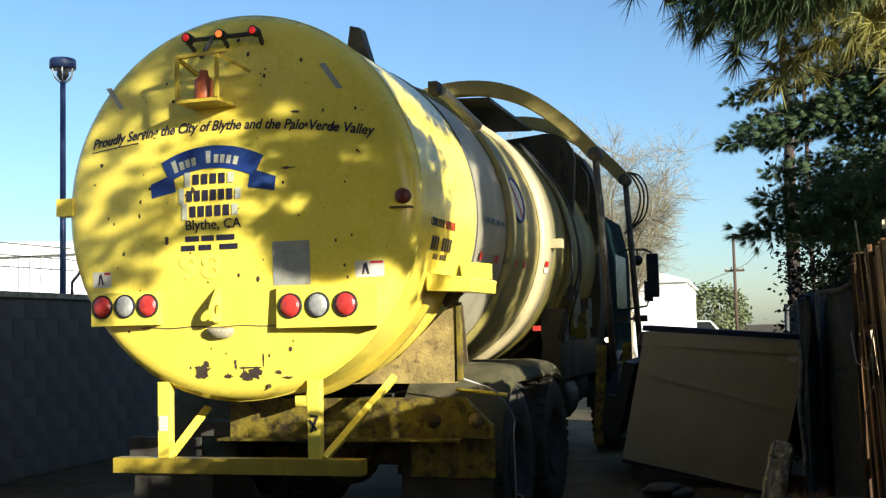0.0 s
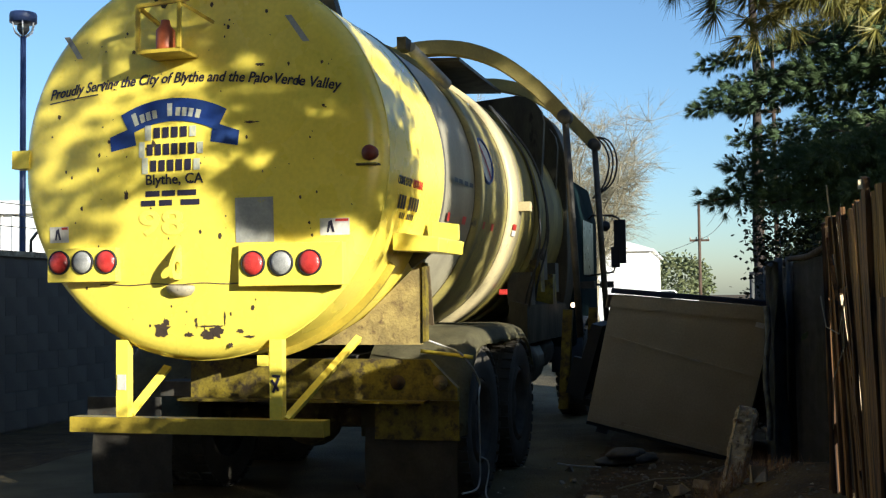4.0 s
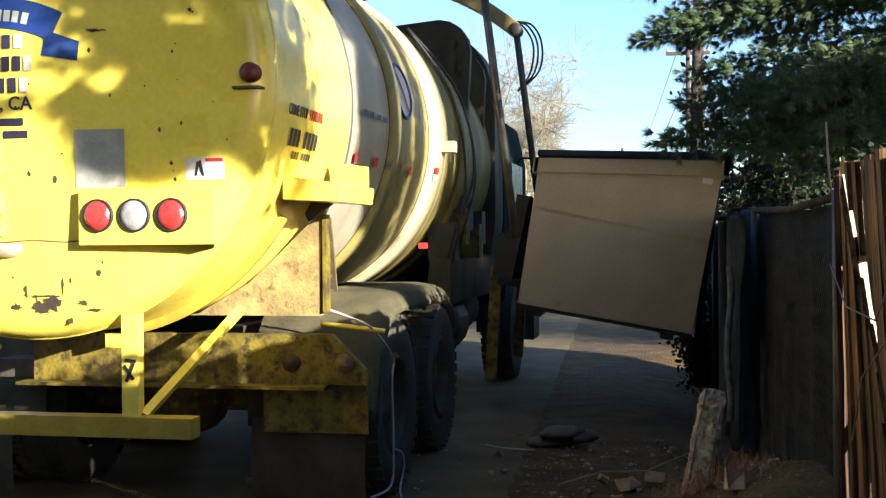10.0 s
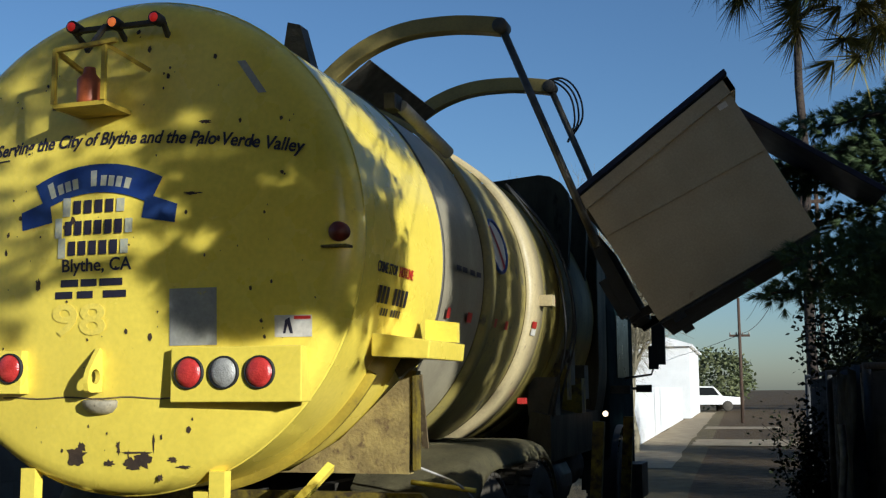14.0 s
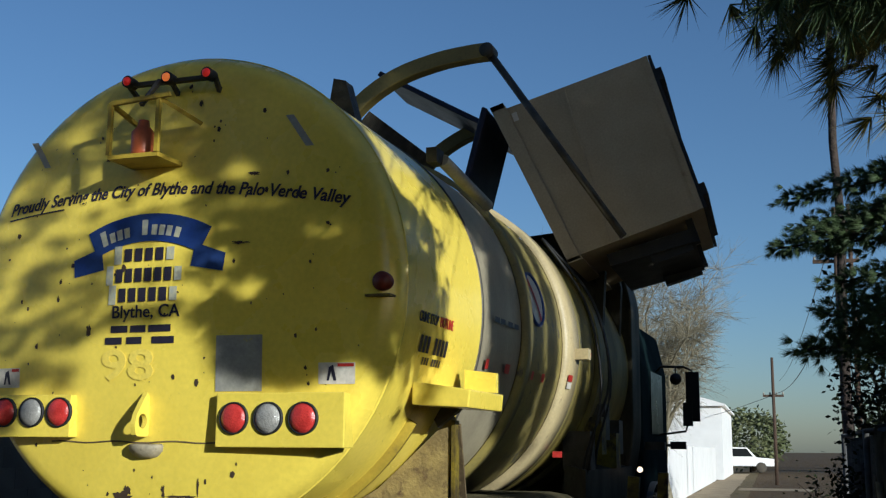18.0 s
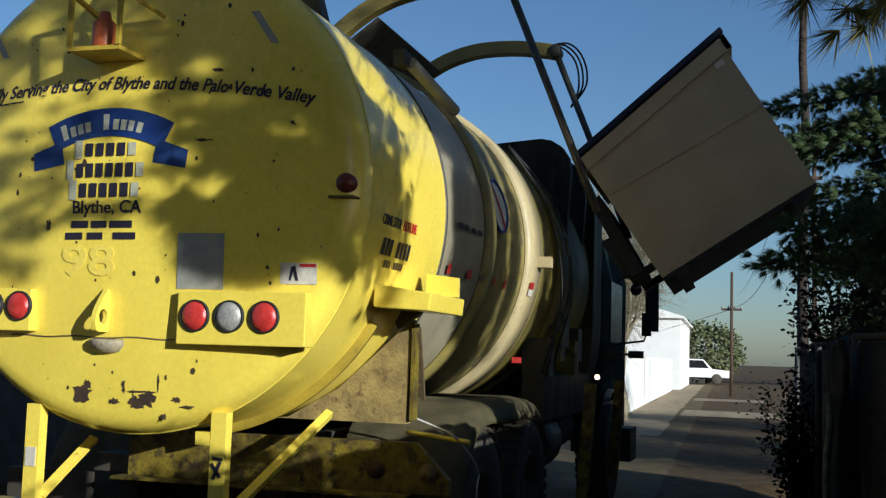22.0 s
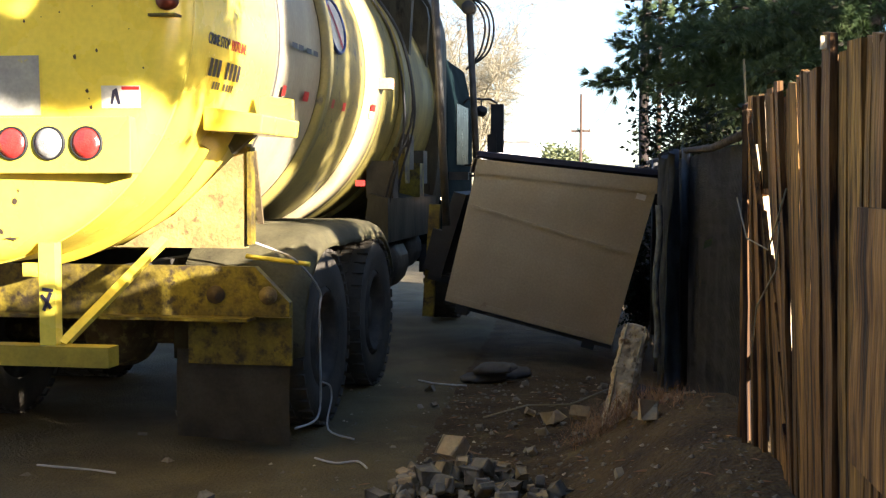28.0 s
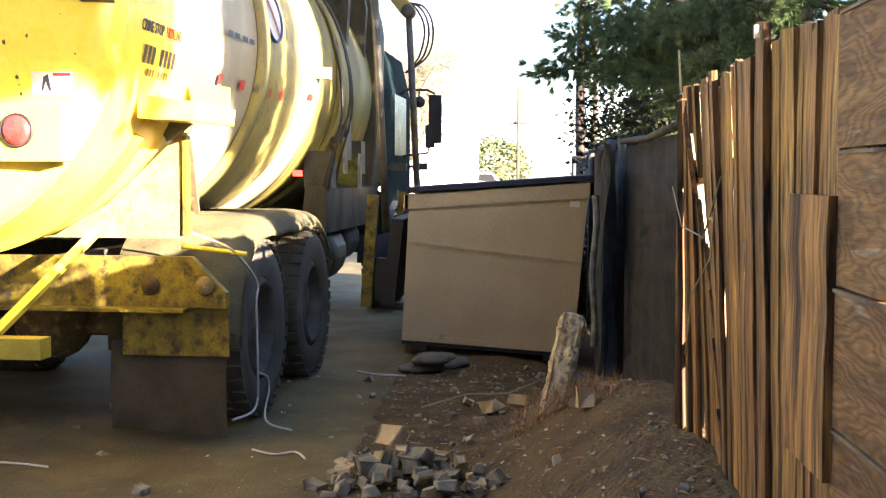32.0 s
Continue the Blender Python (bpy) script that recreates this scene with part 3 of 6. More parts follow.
def make_wheel(x0, x1, y, front=False):
    """Tyre and rim between x0 (inner) and x1 (outer face)."""
    r = 0.51
    sx = 1 if x1 > x0 else -1
    w = abs(x1 - x0)
    bm = B()
    prof = [(0.3, 0.02 * sx), (0.36, 0.0), (r - 0.04, 0.0), (r - 0.01, 0.02 * sx), (r, 0.05 * sx), (r, (w - 0.05) * sx), (r - 0.01, (w - 0.02) * sx), (r - 0.04, w * sx), (0.36, w * sx), (0.3, (w - 0.02) * sx)]
    lathe(bm, prof, (x0, y, r), 40, "x")
    t = part("wheel", bm, M_RUBBER, truck, "dusty black truck wheel")
    bm = B()
    lathe(bm, [(0.3, w * 0.9 * sx), (0.27, w * sx), (0.25, w * 0.9 * sx), (0.22, (w * (0.95 if front else 0.55)) * sx), (0.12, (w * (0.95 if front else 0.5)) * sx), (0.11, (w * 1.0 if front else w * 0.8) * sx), (0.0001, (w * 1.0 if front else w * 0.82) * sx)], (x0, y, r), 32, "x")
    part("rim", bm, M_RIM, t)
    bm = B()
    for k in range(36):
        a = 2 * math.pi * k / 36
        for o in (0.12, 0.5, 0.88):
            rot = Matrix.Rotation(a, 3, "X")
            box(bm, Vector((x0 + sx * w * o, y, r)) + rot @ Vector((0, 0, r)), (w * 0.27, 0.06, 0.018), rot)
    part("tread", bm, M_RUBBER, t)


for yy in (1.86, 3.17):
    make_wheel(0.66, 0.95, yy)
    make_wheel(0.99, 1.28, yy)
    make_wheel(-0.66, -0.95, yy)
    make_wheel(-0.99, -1.28, yy)
make_wheel(0.95, 1.25, 7.3, True)
make_wheel(-0.95, -1.25, 7.3, True)


def make_fenders():
    for sx in (1, -1):
        bm = B()
        pts = []
        for i in range(13):
            a = radians(186 - 8 * i)
            pts.append((1.86 + 0.66 * math.cos(a), 0.53 + 0.64 * math.sin(a), math.cos(a), math.sin(a)))
        for i in range(1, 12):
            pts.append((1.86 + 1.31 * i / 12, 1.17 + 0.006 * math.sin(i * 1.7), 0, 1))
        for i in range(9):
            a = radians(90 - 8 * i)
            pts.append((3.17 + 0.66 * math.cos(a), 0.53 + 0.64 * math.sin(a), math.cos(a), math.sin(a)))
        prof = [(0.6, 0.0), (1.1, 0.0), (1.2, -0.015), (1.26, -0.045), (1.295, -0.1), (1.3, -0.13)]
        rows = [[bm.verts.new((sx * x, y + ny * dz, z + nz * dz)) for x, dz in prof] for y, z, ny, nz in pts]
        for a, b in zip(rows, rows[1:]):
            for i in range(len(prof) - 1):
                bm.faces.new((a[i], a[i + 1], b[i + 1], b[i])).smooth = True
        bmesh.ops.solidify(bm, geom=bm.faces[:], thickness=0.008)
        part("fender", bm, M_FENDER, truck, "battered dusty wheel fender")


make_fenders()


def make_cab():
    bm = B()
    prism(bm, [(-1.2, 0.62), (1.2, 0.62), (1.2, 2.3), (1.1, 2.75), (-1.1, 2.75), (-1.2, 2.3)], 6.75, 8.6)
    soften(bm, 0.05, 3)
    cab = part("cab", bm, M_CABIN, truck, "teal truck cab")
    for sx in (1, -1):
        bm = B()
        box(bm, (sx * 1.2, 7.75, 1.95), (0.02, 0.85, 0.65))
        soften(bm, 0.006)
        part("side_window", bm, M_GLASS, cab)
        bm = B()
        tube(bm, [(sx * 1.18, 7.9, 2.3), (sx * 1.25, 7.85, 2.36), (sx * 1.5, 7.8, 2.35), (sx * 1.58, 7.8, 2.31), (sx * 1.585, 7.8, 2.2)], 0.014, 6)
        part("mirror_arm", bm, M_STEEL, cab)
        bm = B()
        box(bm, (sx * 1.585, 7.82, 2.03), (0.14, 0.07, 0.53))
        soften(bm, 0.03, 3)
        part("mirror", bm, M_BLACK, cab, "black rectangular side mirror")
        bm = B()
        lathe(bm, [(0.0001, -0.05), (0.05, -0.03), (0.065, 0.0), (0.05, 0.05), (0.0001, 0.06)], (sx * 1.41, 7.8, 2.22), 16)
        part("spot_mirror", bm, M_BLACK, cab)
        bm = B()
        tube(bm, [(sx * 1.41, 7.8, 2.36), (sx * 1.41, 7.8, 2.22)], 0.01, 6)
        part("spot_stay", bm, M_STEEL, cab)
        bm = B()
        box(bm, (sx * 1.53, 7.8, 1.84), (0.1, 0.06, 0.25))
        soften(bm, 0.025, 3)
        part("convex_mirror", bm, M_BLACK, cab)
        bm = B()
        tube(bm, [(sx * 1.53, 7.8, 1.74), (sx * 1.5, 7.82, 1.66), (sx * 1.18, 7.9, 1.62)], 0.012, 6)
        part("mirror_stay", bm, M_STEEL, cab)
        bm = B()
        box(bm, (sx * 1.42, 7.8, 1.51), (0.16, 0.08, 0.08))
        soften(bm, 0.02, 2)
        part("grab_block", bm, M_BLACK, cab)
        bm = B()
        tube(bm, [(sx * 1.18, 7.82, 1.51), (sx * 1.38, 7.8, 1.51)], 0.015, 6)
        part("grab_stay", bm, M_STEEL, cab)
        bm = B()
        box(bm, (sx * 1.3, 6.9, 1.5), (0.2, 0.08, 0.08))
        soften(bm, 0.01)
        part("cab_bracket", bm, M_STEEL, cab)
        bm = B()
        lathe(bm, [(0.62, 0), (0.62, 0.34), (0.6, 0.34)], (sx * 0.92 if sx > 0 else -1.26, 7.3, 0.52), 20, "x", 0, math.pi)
        part("front_wheel_arch", bm, M_BLACK, cab)
    bm = B()
    box(bm, (1.33, 7.75, 0.55), (0.16, 0.5, 0.35))
    soften(bm, 0.02)
    part("step_box", bm, M_STEEL, cab)
    bm = B()
    lathe(bm, [(0.0001, -0.02), (0.02, -0.015), (0.026, 0.0)], (1.29, 5.95, 1.28), 14)
    part("marker_lamp", bm, M_LAMPON, truck, "lit round marker lamp")
    # hopper block with its dark open top
    bm = B()
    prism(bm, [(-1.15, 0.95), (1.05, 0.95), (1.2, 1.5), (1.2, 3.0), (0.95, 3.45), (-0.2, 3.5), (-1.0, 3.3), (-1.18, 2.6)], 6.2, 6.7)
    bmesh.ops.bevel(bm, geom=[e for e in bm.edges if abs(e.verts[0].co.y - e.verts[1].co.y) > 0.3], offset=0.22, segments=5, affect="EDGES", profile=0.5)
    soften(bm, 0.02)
    part("hopper_wall", bm, M_HOPPER, truck, "grimy hopper wall, darkened for shade")
    bm = B()
    prism(bm, [(0.95, 0.9), (1.16, 0.95), (1.16, 1.3), (1.0, 1.34)], 4.1, 6.3)
    part("side_skirt", bm, M_HOPPER, truck)


make_cab()

# lifting arms: pivot low on the far side of the tank, elbow over the near side
PIV = Vector((-0.80, 0, 2.67))
ELB = Vector((2.36, 0, 0.29))
ARM_Y = (3.95, 5.85)


def make_arm(y, lab):
    """The curved boom, drawn as it lies when lowered; its origin is the pivot."""
    path = [(0.0, 0.0), (0.08, 0.38), (0.3, 0.7), (0.62, 0.9), (1.0, 0.99), (1.4, 0.97), (1.75, 0.84), (2.05, 0.62), (2.25, 0.42), (2.36, 0.29)]
    fine = []
    for i in range(len(path) - 1):
        p0, p1, p2, p3 = (Vector(path[max(0, min(len(path) - 1, i + k))]) for k in (-1, 0, 1, 2))
        for s in range(4):
            t = s / 4
            fine.append(0.5 * ((2 * p1) + (p2 - p0) * t + (2 * p0 - 5 * p1 + 4 * p2 - p3) * t * t + (3 * p1 - p0 - 3 * p2 + p3) * t ** 3))
    fine.append(Vector(path[-1]))
    bm = B()
    secs = []
    for i, p in enumerate(fine):
        d = (fine[min(i + 1, len(fine) - 1)] - fine[max(i - 1, 0)]).normalized()
        nrm = Vector((-d.y, d.x))
        h = 0.066
        secs.append([bm.verts.new((p.x + nrm.x * h * a, 0.06 * b, p.y + nrm.y * h * a)) for a, b in ((1, -1), (1, 1), (-1, 1), (-1, -1))])
    for a, b in zip(secs, secs[1:]):
        for k in range(4):
            bm.faces.new((a[k], a[(k + 1) % 4], b[(k + 1) % 4], b[k]))
    bm.faces.new(secs[0][::-1])
    bm.faces.new(secs[-1])
    bmesh.ops.recalc_face_normals(bm, faces=bm.faces)
    soften(bm, 0.008, 1)
    arm = part("lift_arm", bm, M_BOOM, truck, lab)
    arm.location = (PIV.x, y, PIV.z)
    bm = B()
    lathe(bm, [(0.0001, -0.08), (0.054, -0.08), (0.062, -0.07), (0.062, 0.07), (0.054, 0.08), (0.0001, 0.08)], (2.36, 0, 0.29), 20)
    k = part("elbow_joint", bm, M_STEEL, arm)
    k.location = (0, 0, 0)
    bm = B()
    tube(bm, [(0, 0, 0.03), (0, 0, -1.95)], 0.031, 10)
    leg = part("arm_leg", bm, M_STEEL, truck, "grimy steel arm leg")
    return arm, leg


ARMS = [make_arm(ARM_Y[0], "curved yellow lifting boom"), make_arm(ARM_Y[1], "curved yellow lifting boom")]
bm = B()
prism(bm, [(0.06, 0.2), (0.12, 0.36), (0.33, 0.66), (0.64, 0.85), (1.0, 0.93), (1.38, 0.91), (1.38, 0.88), (1.0, 0.9), (0.66, 0.82), (0.36, 0.62), (0.15, 0.32), (0.1, 0.2)], 0.065, ARM_Y[1] - ARM_Y[0] - 0.065)
plate = part("boom_plate", bm, M_STEEL, ARMS[0][0], "dark plate between the booms")
plate.location = (0, 0, 0)
bm = B()
prism(bm, [(0.08, 0.1), (0.1, 0.3), (0.33, 0.64), (0.64, 0.84), (0.95, 0.9), (0.8, 0.66), (0.5, 0.36), (0.3, 0.12)], 0.8, 0.84)
web = part("boom_web", bm, M_STEEL, ARMS[0][0], "dark web plate under the booms")
web.location = (0, 0, 0)

# ---- dumpster ----
DUMP_Y = 8.45
DW, DL = 1.38, 1.8
dumpster = thing("dumpster", pose(0.19, DUMP_Y, 0.09), "tan painted steel dumpster with a dark lid", "dumpster")


def make_dumpster():
    prof = [(0.0, 0.0), (DW - 0.02, 0.0), (DW + 0.0, 1.33), (-0.02, 1.12)]
    bm = B()
    prism(bm, prof, 0, DL)
    top = [f for f in bm.faces if f.normal.z > 0.8]
    bmesh.ops.delete(bm, geom=top, context="FACES_ONLY")
    bmesh.ops.solidify(bm, geom=bm.faces[:], thickness=0.012)
    part("body", bm, M_TAN, dumpster)
    bm = B()
    for y in (-0.02, DL - 0.01):
        prism(bm, [(-0.05, 1.04), (DW + 0.05, 1.24), (DW + 0.05, 1.36), (-0.05, 1.15)], y, y + 0.03)
    prism(bm, [(-0.06, 1.03), (-0.025, 1.035), (-0.025, 1.155), (-0.06, 1.15)], -0.02, DL + 0.02)
    prism(bm, [(DW + 0.005, 1.24), (DW + 0.05, 1.24), (DW + 0.05, 1.36), (DW + 0.005, 1.355)], -0.02, DL + 0.02)
    part("rim", bm, M_TAN, dumpster, "folded tan steel rim")
    bm = B()
    prism(bm, [(0.0, 0.775), (DW - 0.03, 0.715), (DW - 0.03, 0.735), (0.0, 0.797)], -0.012, 0.0)
    part("seam", bm, M_TAN, dumpster)
    lids = []
    for y0, y1 in ((-0.04, DL / 2 - 0.01), (DL / 2 + 0.01, DL + 0.04)):
        bm = B()
        prism(bm, [(-0.04, 1.165), (DW + 0.06, 1.375), (DW + 0.06, 1.425), (-0.04, 1.215)], y0, y1)
        soften(bm, 0.008, 1)
        lids.append(part("lid", bm, M_LID, dumpster, "dark blue-black plastic lid flap", at=HINGE))
    bm = B()
    prism(bm, [(0.0, -0.03), (DW - 0.02, -0.03), (DW - 0.02, -0.004), (0.0, -0.004)], 0.0, DL)
    part("base_plate", bm, M_BLACK, dumpster, "black base plate")
    for x in (0.15, DW - 0.2):
        bm = B()
        box(bm, (x, DL / 2, -0.05), (0.1, DL, 0.05))
        part("skid", bm, M_BLACK, dumpster)
    bm = B()
    prism(bm, [(0.0, 0.002), (DW - 0.02, 0.002), (DW - 0.02, 0.05), (0.0, 0.05)], -0.01, 0.0)
    part("bottom_seam", bm, M_TAN, dumpster)
    bm = B()
    box(bm, (DW - 0.1, -0.004, 1.18), (0.075, 0.004, 0.045))
    part("sticker", bm, M_WHITE, dumpster, "small white sticker")
    return lids


HINGE = Vector((DW + 0.06, 0, 1.39))
LIDS = make_dumpster()
carriage = part("fork_carriage", prism(B(), [(-0.2, 0.15), (-0.09, 0.15), (-0.06, 0.85), (-0.16, 0.85)], 0.15, 1.65), M_BLACK, truck, "dark steel fork carriage")
for yy in (0.25, 1.45):
    fk = part("fork", box(B(), (-0.1, yy, 0.14), (0.2, 0.12, 0.06)), M_BLACK, carriage)
    fk.location = (0, 0, 0)
    fk = part("fork_upright", box(B(), (-0.19, yy, 0.35), (0.13, 0.14, 0.34)), M_BLACK, carriage)
    fk.location = (0, 0, 0)


# ---- wooden fence ----
def board(bm, w, hgt, th, rnd, nick=True):
    """An upright board with a slightly uneven top and edges; its foot is the origin."""
    n = 5
    rows = []
    for i in range(n + 1):
        z = hgt * i / n
        e = 0.004 if 0 < i < n else 0.002
        l, r = -w / 2 + rnd.uniform(-e, e), w / 2 + rnd.uniform(-e, e)
        x = rnd.uniform(-0.004, 0.004)
        dz = (rnd.uniform(-0.015, 0.015), rnd.uniform(-0.015, 0.015)) if i == n and nick else (0, 0)
        rows.append([bm.verts.new(p) for p in ((x - th / 2, l, z + dz[0]), (x - th / 2, r, z + dz[1]), (x + th / 2, r, z + dz[1]), (x + th / 2, l, z + dz[0]))])
    for a, b in zip(rows, rows[1:]):
        for k in range(4):
            bm.faces.new((a[k], a[(k + 1) % 4], b[(k + 1) % 4], b[k]))
    bm.faces.new(rows[0][::-1])
    bm.faces.new(rows[-1])
    bmesh.ops.recalc_face_normals(bm, faces=bm.faces)
    return bm


def slat(w, za, zb, zc, zd, th):
    """A board with slanted ends: za, zb at the foot's two edges, zc, zd at the top's."""
    bm = B()
    vs = [bm.verts.new((x, y, z)) for x in (-th / 2, th / 2) for y, z in ((-w / 2, za), (w / 2, zb), (w / 2, zd), (-w / 2, zc))]
    for f in ((0, 1, 2, 3), (7, 6, 5, 4), (0, 4, 5, 1), (1, 5, 6, 2), (2, 6, 7, 3), (3, 7, 4, 0)):
        bm.faces.new([vs[i] for i in f])
    bmesh.ops.recalc_face_normals(bm, faces=bm.faces)
    return bm


def make_fence():
    fence = thing("wooden_fence", pose(1.74, 4.25, 0.0), "weathered brown board fence, uneven and sun-split", "fence")
    rnd = random.Random(4)
    y, i, tall = 0.0, 0, False
    while y > -2.62:
        w = rnd.choice((0.05, 0.065, 0.08, 0.095, 0.115))
        base = height(1.74, 4.25 + y)
        top = 1.735 + rnd.uniform(-0.02, 0.015) - 0.004 * y
        k = 0.6 * max(0.0, min(1.0, (y + 2.2) / 1.7)) * min(1.0, -y / 0.35)
        x = rnd.uniform(-0.012, 0.012) + 0.13 * k
        if not tall and y < -1.62:
            tall, w, top, x = True, 0.09, top + 0.06, x - 0.02
        foot = 1.98 + 2 * (y - w / 2)
        if base + 0.1 < foot + 0.12 and foot < top - 0.08:
            # the slanting gap left by a fallen board cuts this picket in two
            if foot - base > 0.03:
                lower = part("picket", slat(w, base - base, base - base, foot - w - base, foot + w - base, 0.019), M_WOOD, fence)
                lower.location = (x, y - w / 2, base)
                lower.rotation_euler = (0, -0.13 * k / (top - base), rnd.uniform(-0.06, 0.06))
            o = part("picket", slat(w, min(foot + 0.24 - w, top - 0.05) - base, min(foot + 0.24 + w, top - 0.03) - base, top - base, top - base, 0.019), M_WOOD, fence)
        else:
            o = part("picket", board(B(), w, top - base, 0.019, rnd), M_WOOD, fence)
        o.location = (x, y - w / 2, base)
        o.rotation_euler = (rnd.uniform(-0.012, 0.012), -0.13 * k / (top - base) + rnd.uniform(-0.004, 0.004), rnd.uniform(-0.1, 0.1) - (0.35 if i < 3 else 0))
        y -= w + rnd.choice((0.001, 0.002, 0.003, 0.006))
        i += 1
    for z in (0.72, 1.42):
        bm = B()
        xr = 0.13 if z < 1 else 0.05
        beam(bm, (xr, 0.05, z), (xr, -9.0, z), 0.04, 0.09, (0, 0, 1))
        part("rail", bm, M_WOOD, fence)
    for k in range(6):
        o = part("picket", board(B(), 0.21, 1.36, 0.019, rnd), M_WOOD, fence)
        o.location = (0.045, -1.45 - 0.2 * k, 0.38)
    # board added behind the slit to give it its sunlit brightness
    for z0, z1 in ((0.2, 0.7), (0.73, 1.38), (1.42, 1.73)):
        bm = B()
        lean = lambda z: (0.09 + 0.065 * (1.72 - z), -0.07 - 0.5 * (1.72 - z), z)
        beam(bm, lean(z0), lean(z1), 0.16, 0.02)
        part("leaning_board", bm, M_LATH, fence, "pale board added so the gap looks sunlit")
    # hidden board added to keep sun from leaking through the slit
    bm = B()
    for x in (0.055, 0.07):
        bm.faces.new([bm.verts.new((x + 0.065 * (1.72 - z), -0.1 - 0.5 * (1.72 - z) - d, z)) for z, d in ((0.2, 0.03), (0.2, 0.6), (1.72, 0.6), (1.72, 0.03))])
    a, b = [f.verts[:] for f in bm.faces]
    for i in range(4):
        bm.faces.new((a[i], a[(i + 1) % 4], b[(i + 1) % 4], b[i]))
    bmesh.ops.recalc_face_normals(bm, faces=bm.faces)
    part("backing_board", bm, M_WOOD, fence)
    o = part("patch_board", board(B(), 0.34, 0.57, 0.02, rnd), M_WOOD, fence, "short split board nailed over the fence")
    o.location = (-0.045, -2.2, 0.79)
    for k, (z0, z1) in enumerate(((0.38, 0.62), (0.625, 0.9), (0.905, 1.18), (1.185, 1.45), (1.455, 1.72))):
        bm = B()
        box(bm, (-0.03 + 0.002 * (k % 2), -3.56, (z0 + z1) / 2), (0.018, 2.4, z1 - z0))
        soften(bm, 0.003, 1)
        part("plank", bm, M_PLY, fence, "weathered plank with swirling open grain")
        bm = B()
        box(bm, (-0.041 + 0.002 * (k % 2), -3.56, z1 - 0.004), (0.005, 2.38, 0.007))
        part("frayed_edge", bm, M_FRAY, fence, "pale frayed plank edge")
    for k in range(3):
        o = part("picket", board(B(), 0.16, 0.3, 0.02, rnd), M_WOOD, fence)
        o.location = (0.005, -2.55 - 0.17 * k, 1.46)
    for k in range(18):
        w = 0.14
        o = part("picket", board(B(), w, 1.36, 0.019, rnd), M_WOOD, fence)
        o.location = (rnd.uniform(-0.01, 0.01), -4.92 - 0.145 * k, 0.36)
    # sun on the tall picket's tip, painted as a small pale piece
    for y, z, s in ((-1.69, 1.78, 0.014),):
        bm = B()
        beam(bm, (-0.057, y, z - 0.03), (-0.057, y, z + 0.004), s, 0.012)
        part("sunlit_tip", bm, M_LATH, fence, "picket tip with sunlight painted on as a pale piece")
    bm = B()
    tube(bm, [(-0.04, -0.1, 1.36), (-0.06, -0.5, 1.22), (-0.05, -0.9, 1.2), (-0.06, -1.25, 1.4)], 0.003, 4)
    part("dry_vine", bm, M_TWIG, fence)
    bm = B()
    tube(bm, [(-0.04, -0.5, 0.75), (-0.06, -0.75, 1.0), (-0.05, -1.05, 1.15), (-0.06, -1.15, 1.3)], 0.003, 4)
    part("dry_vine", bm, M_TWIG, fence)


make_fence()


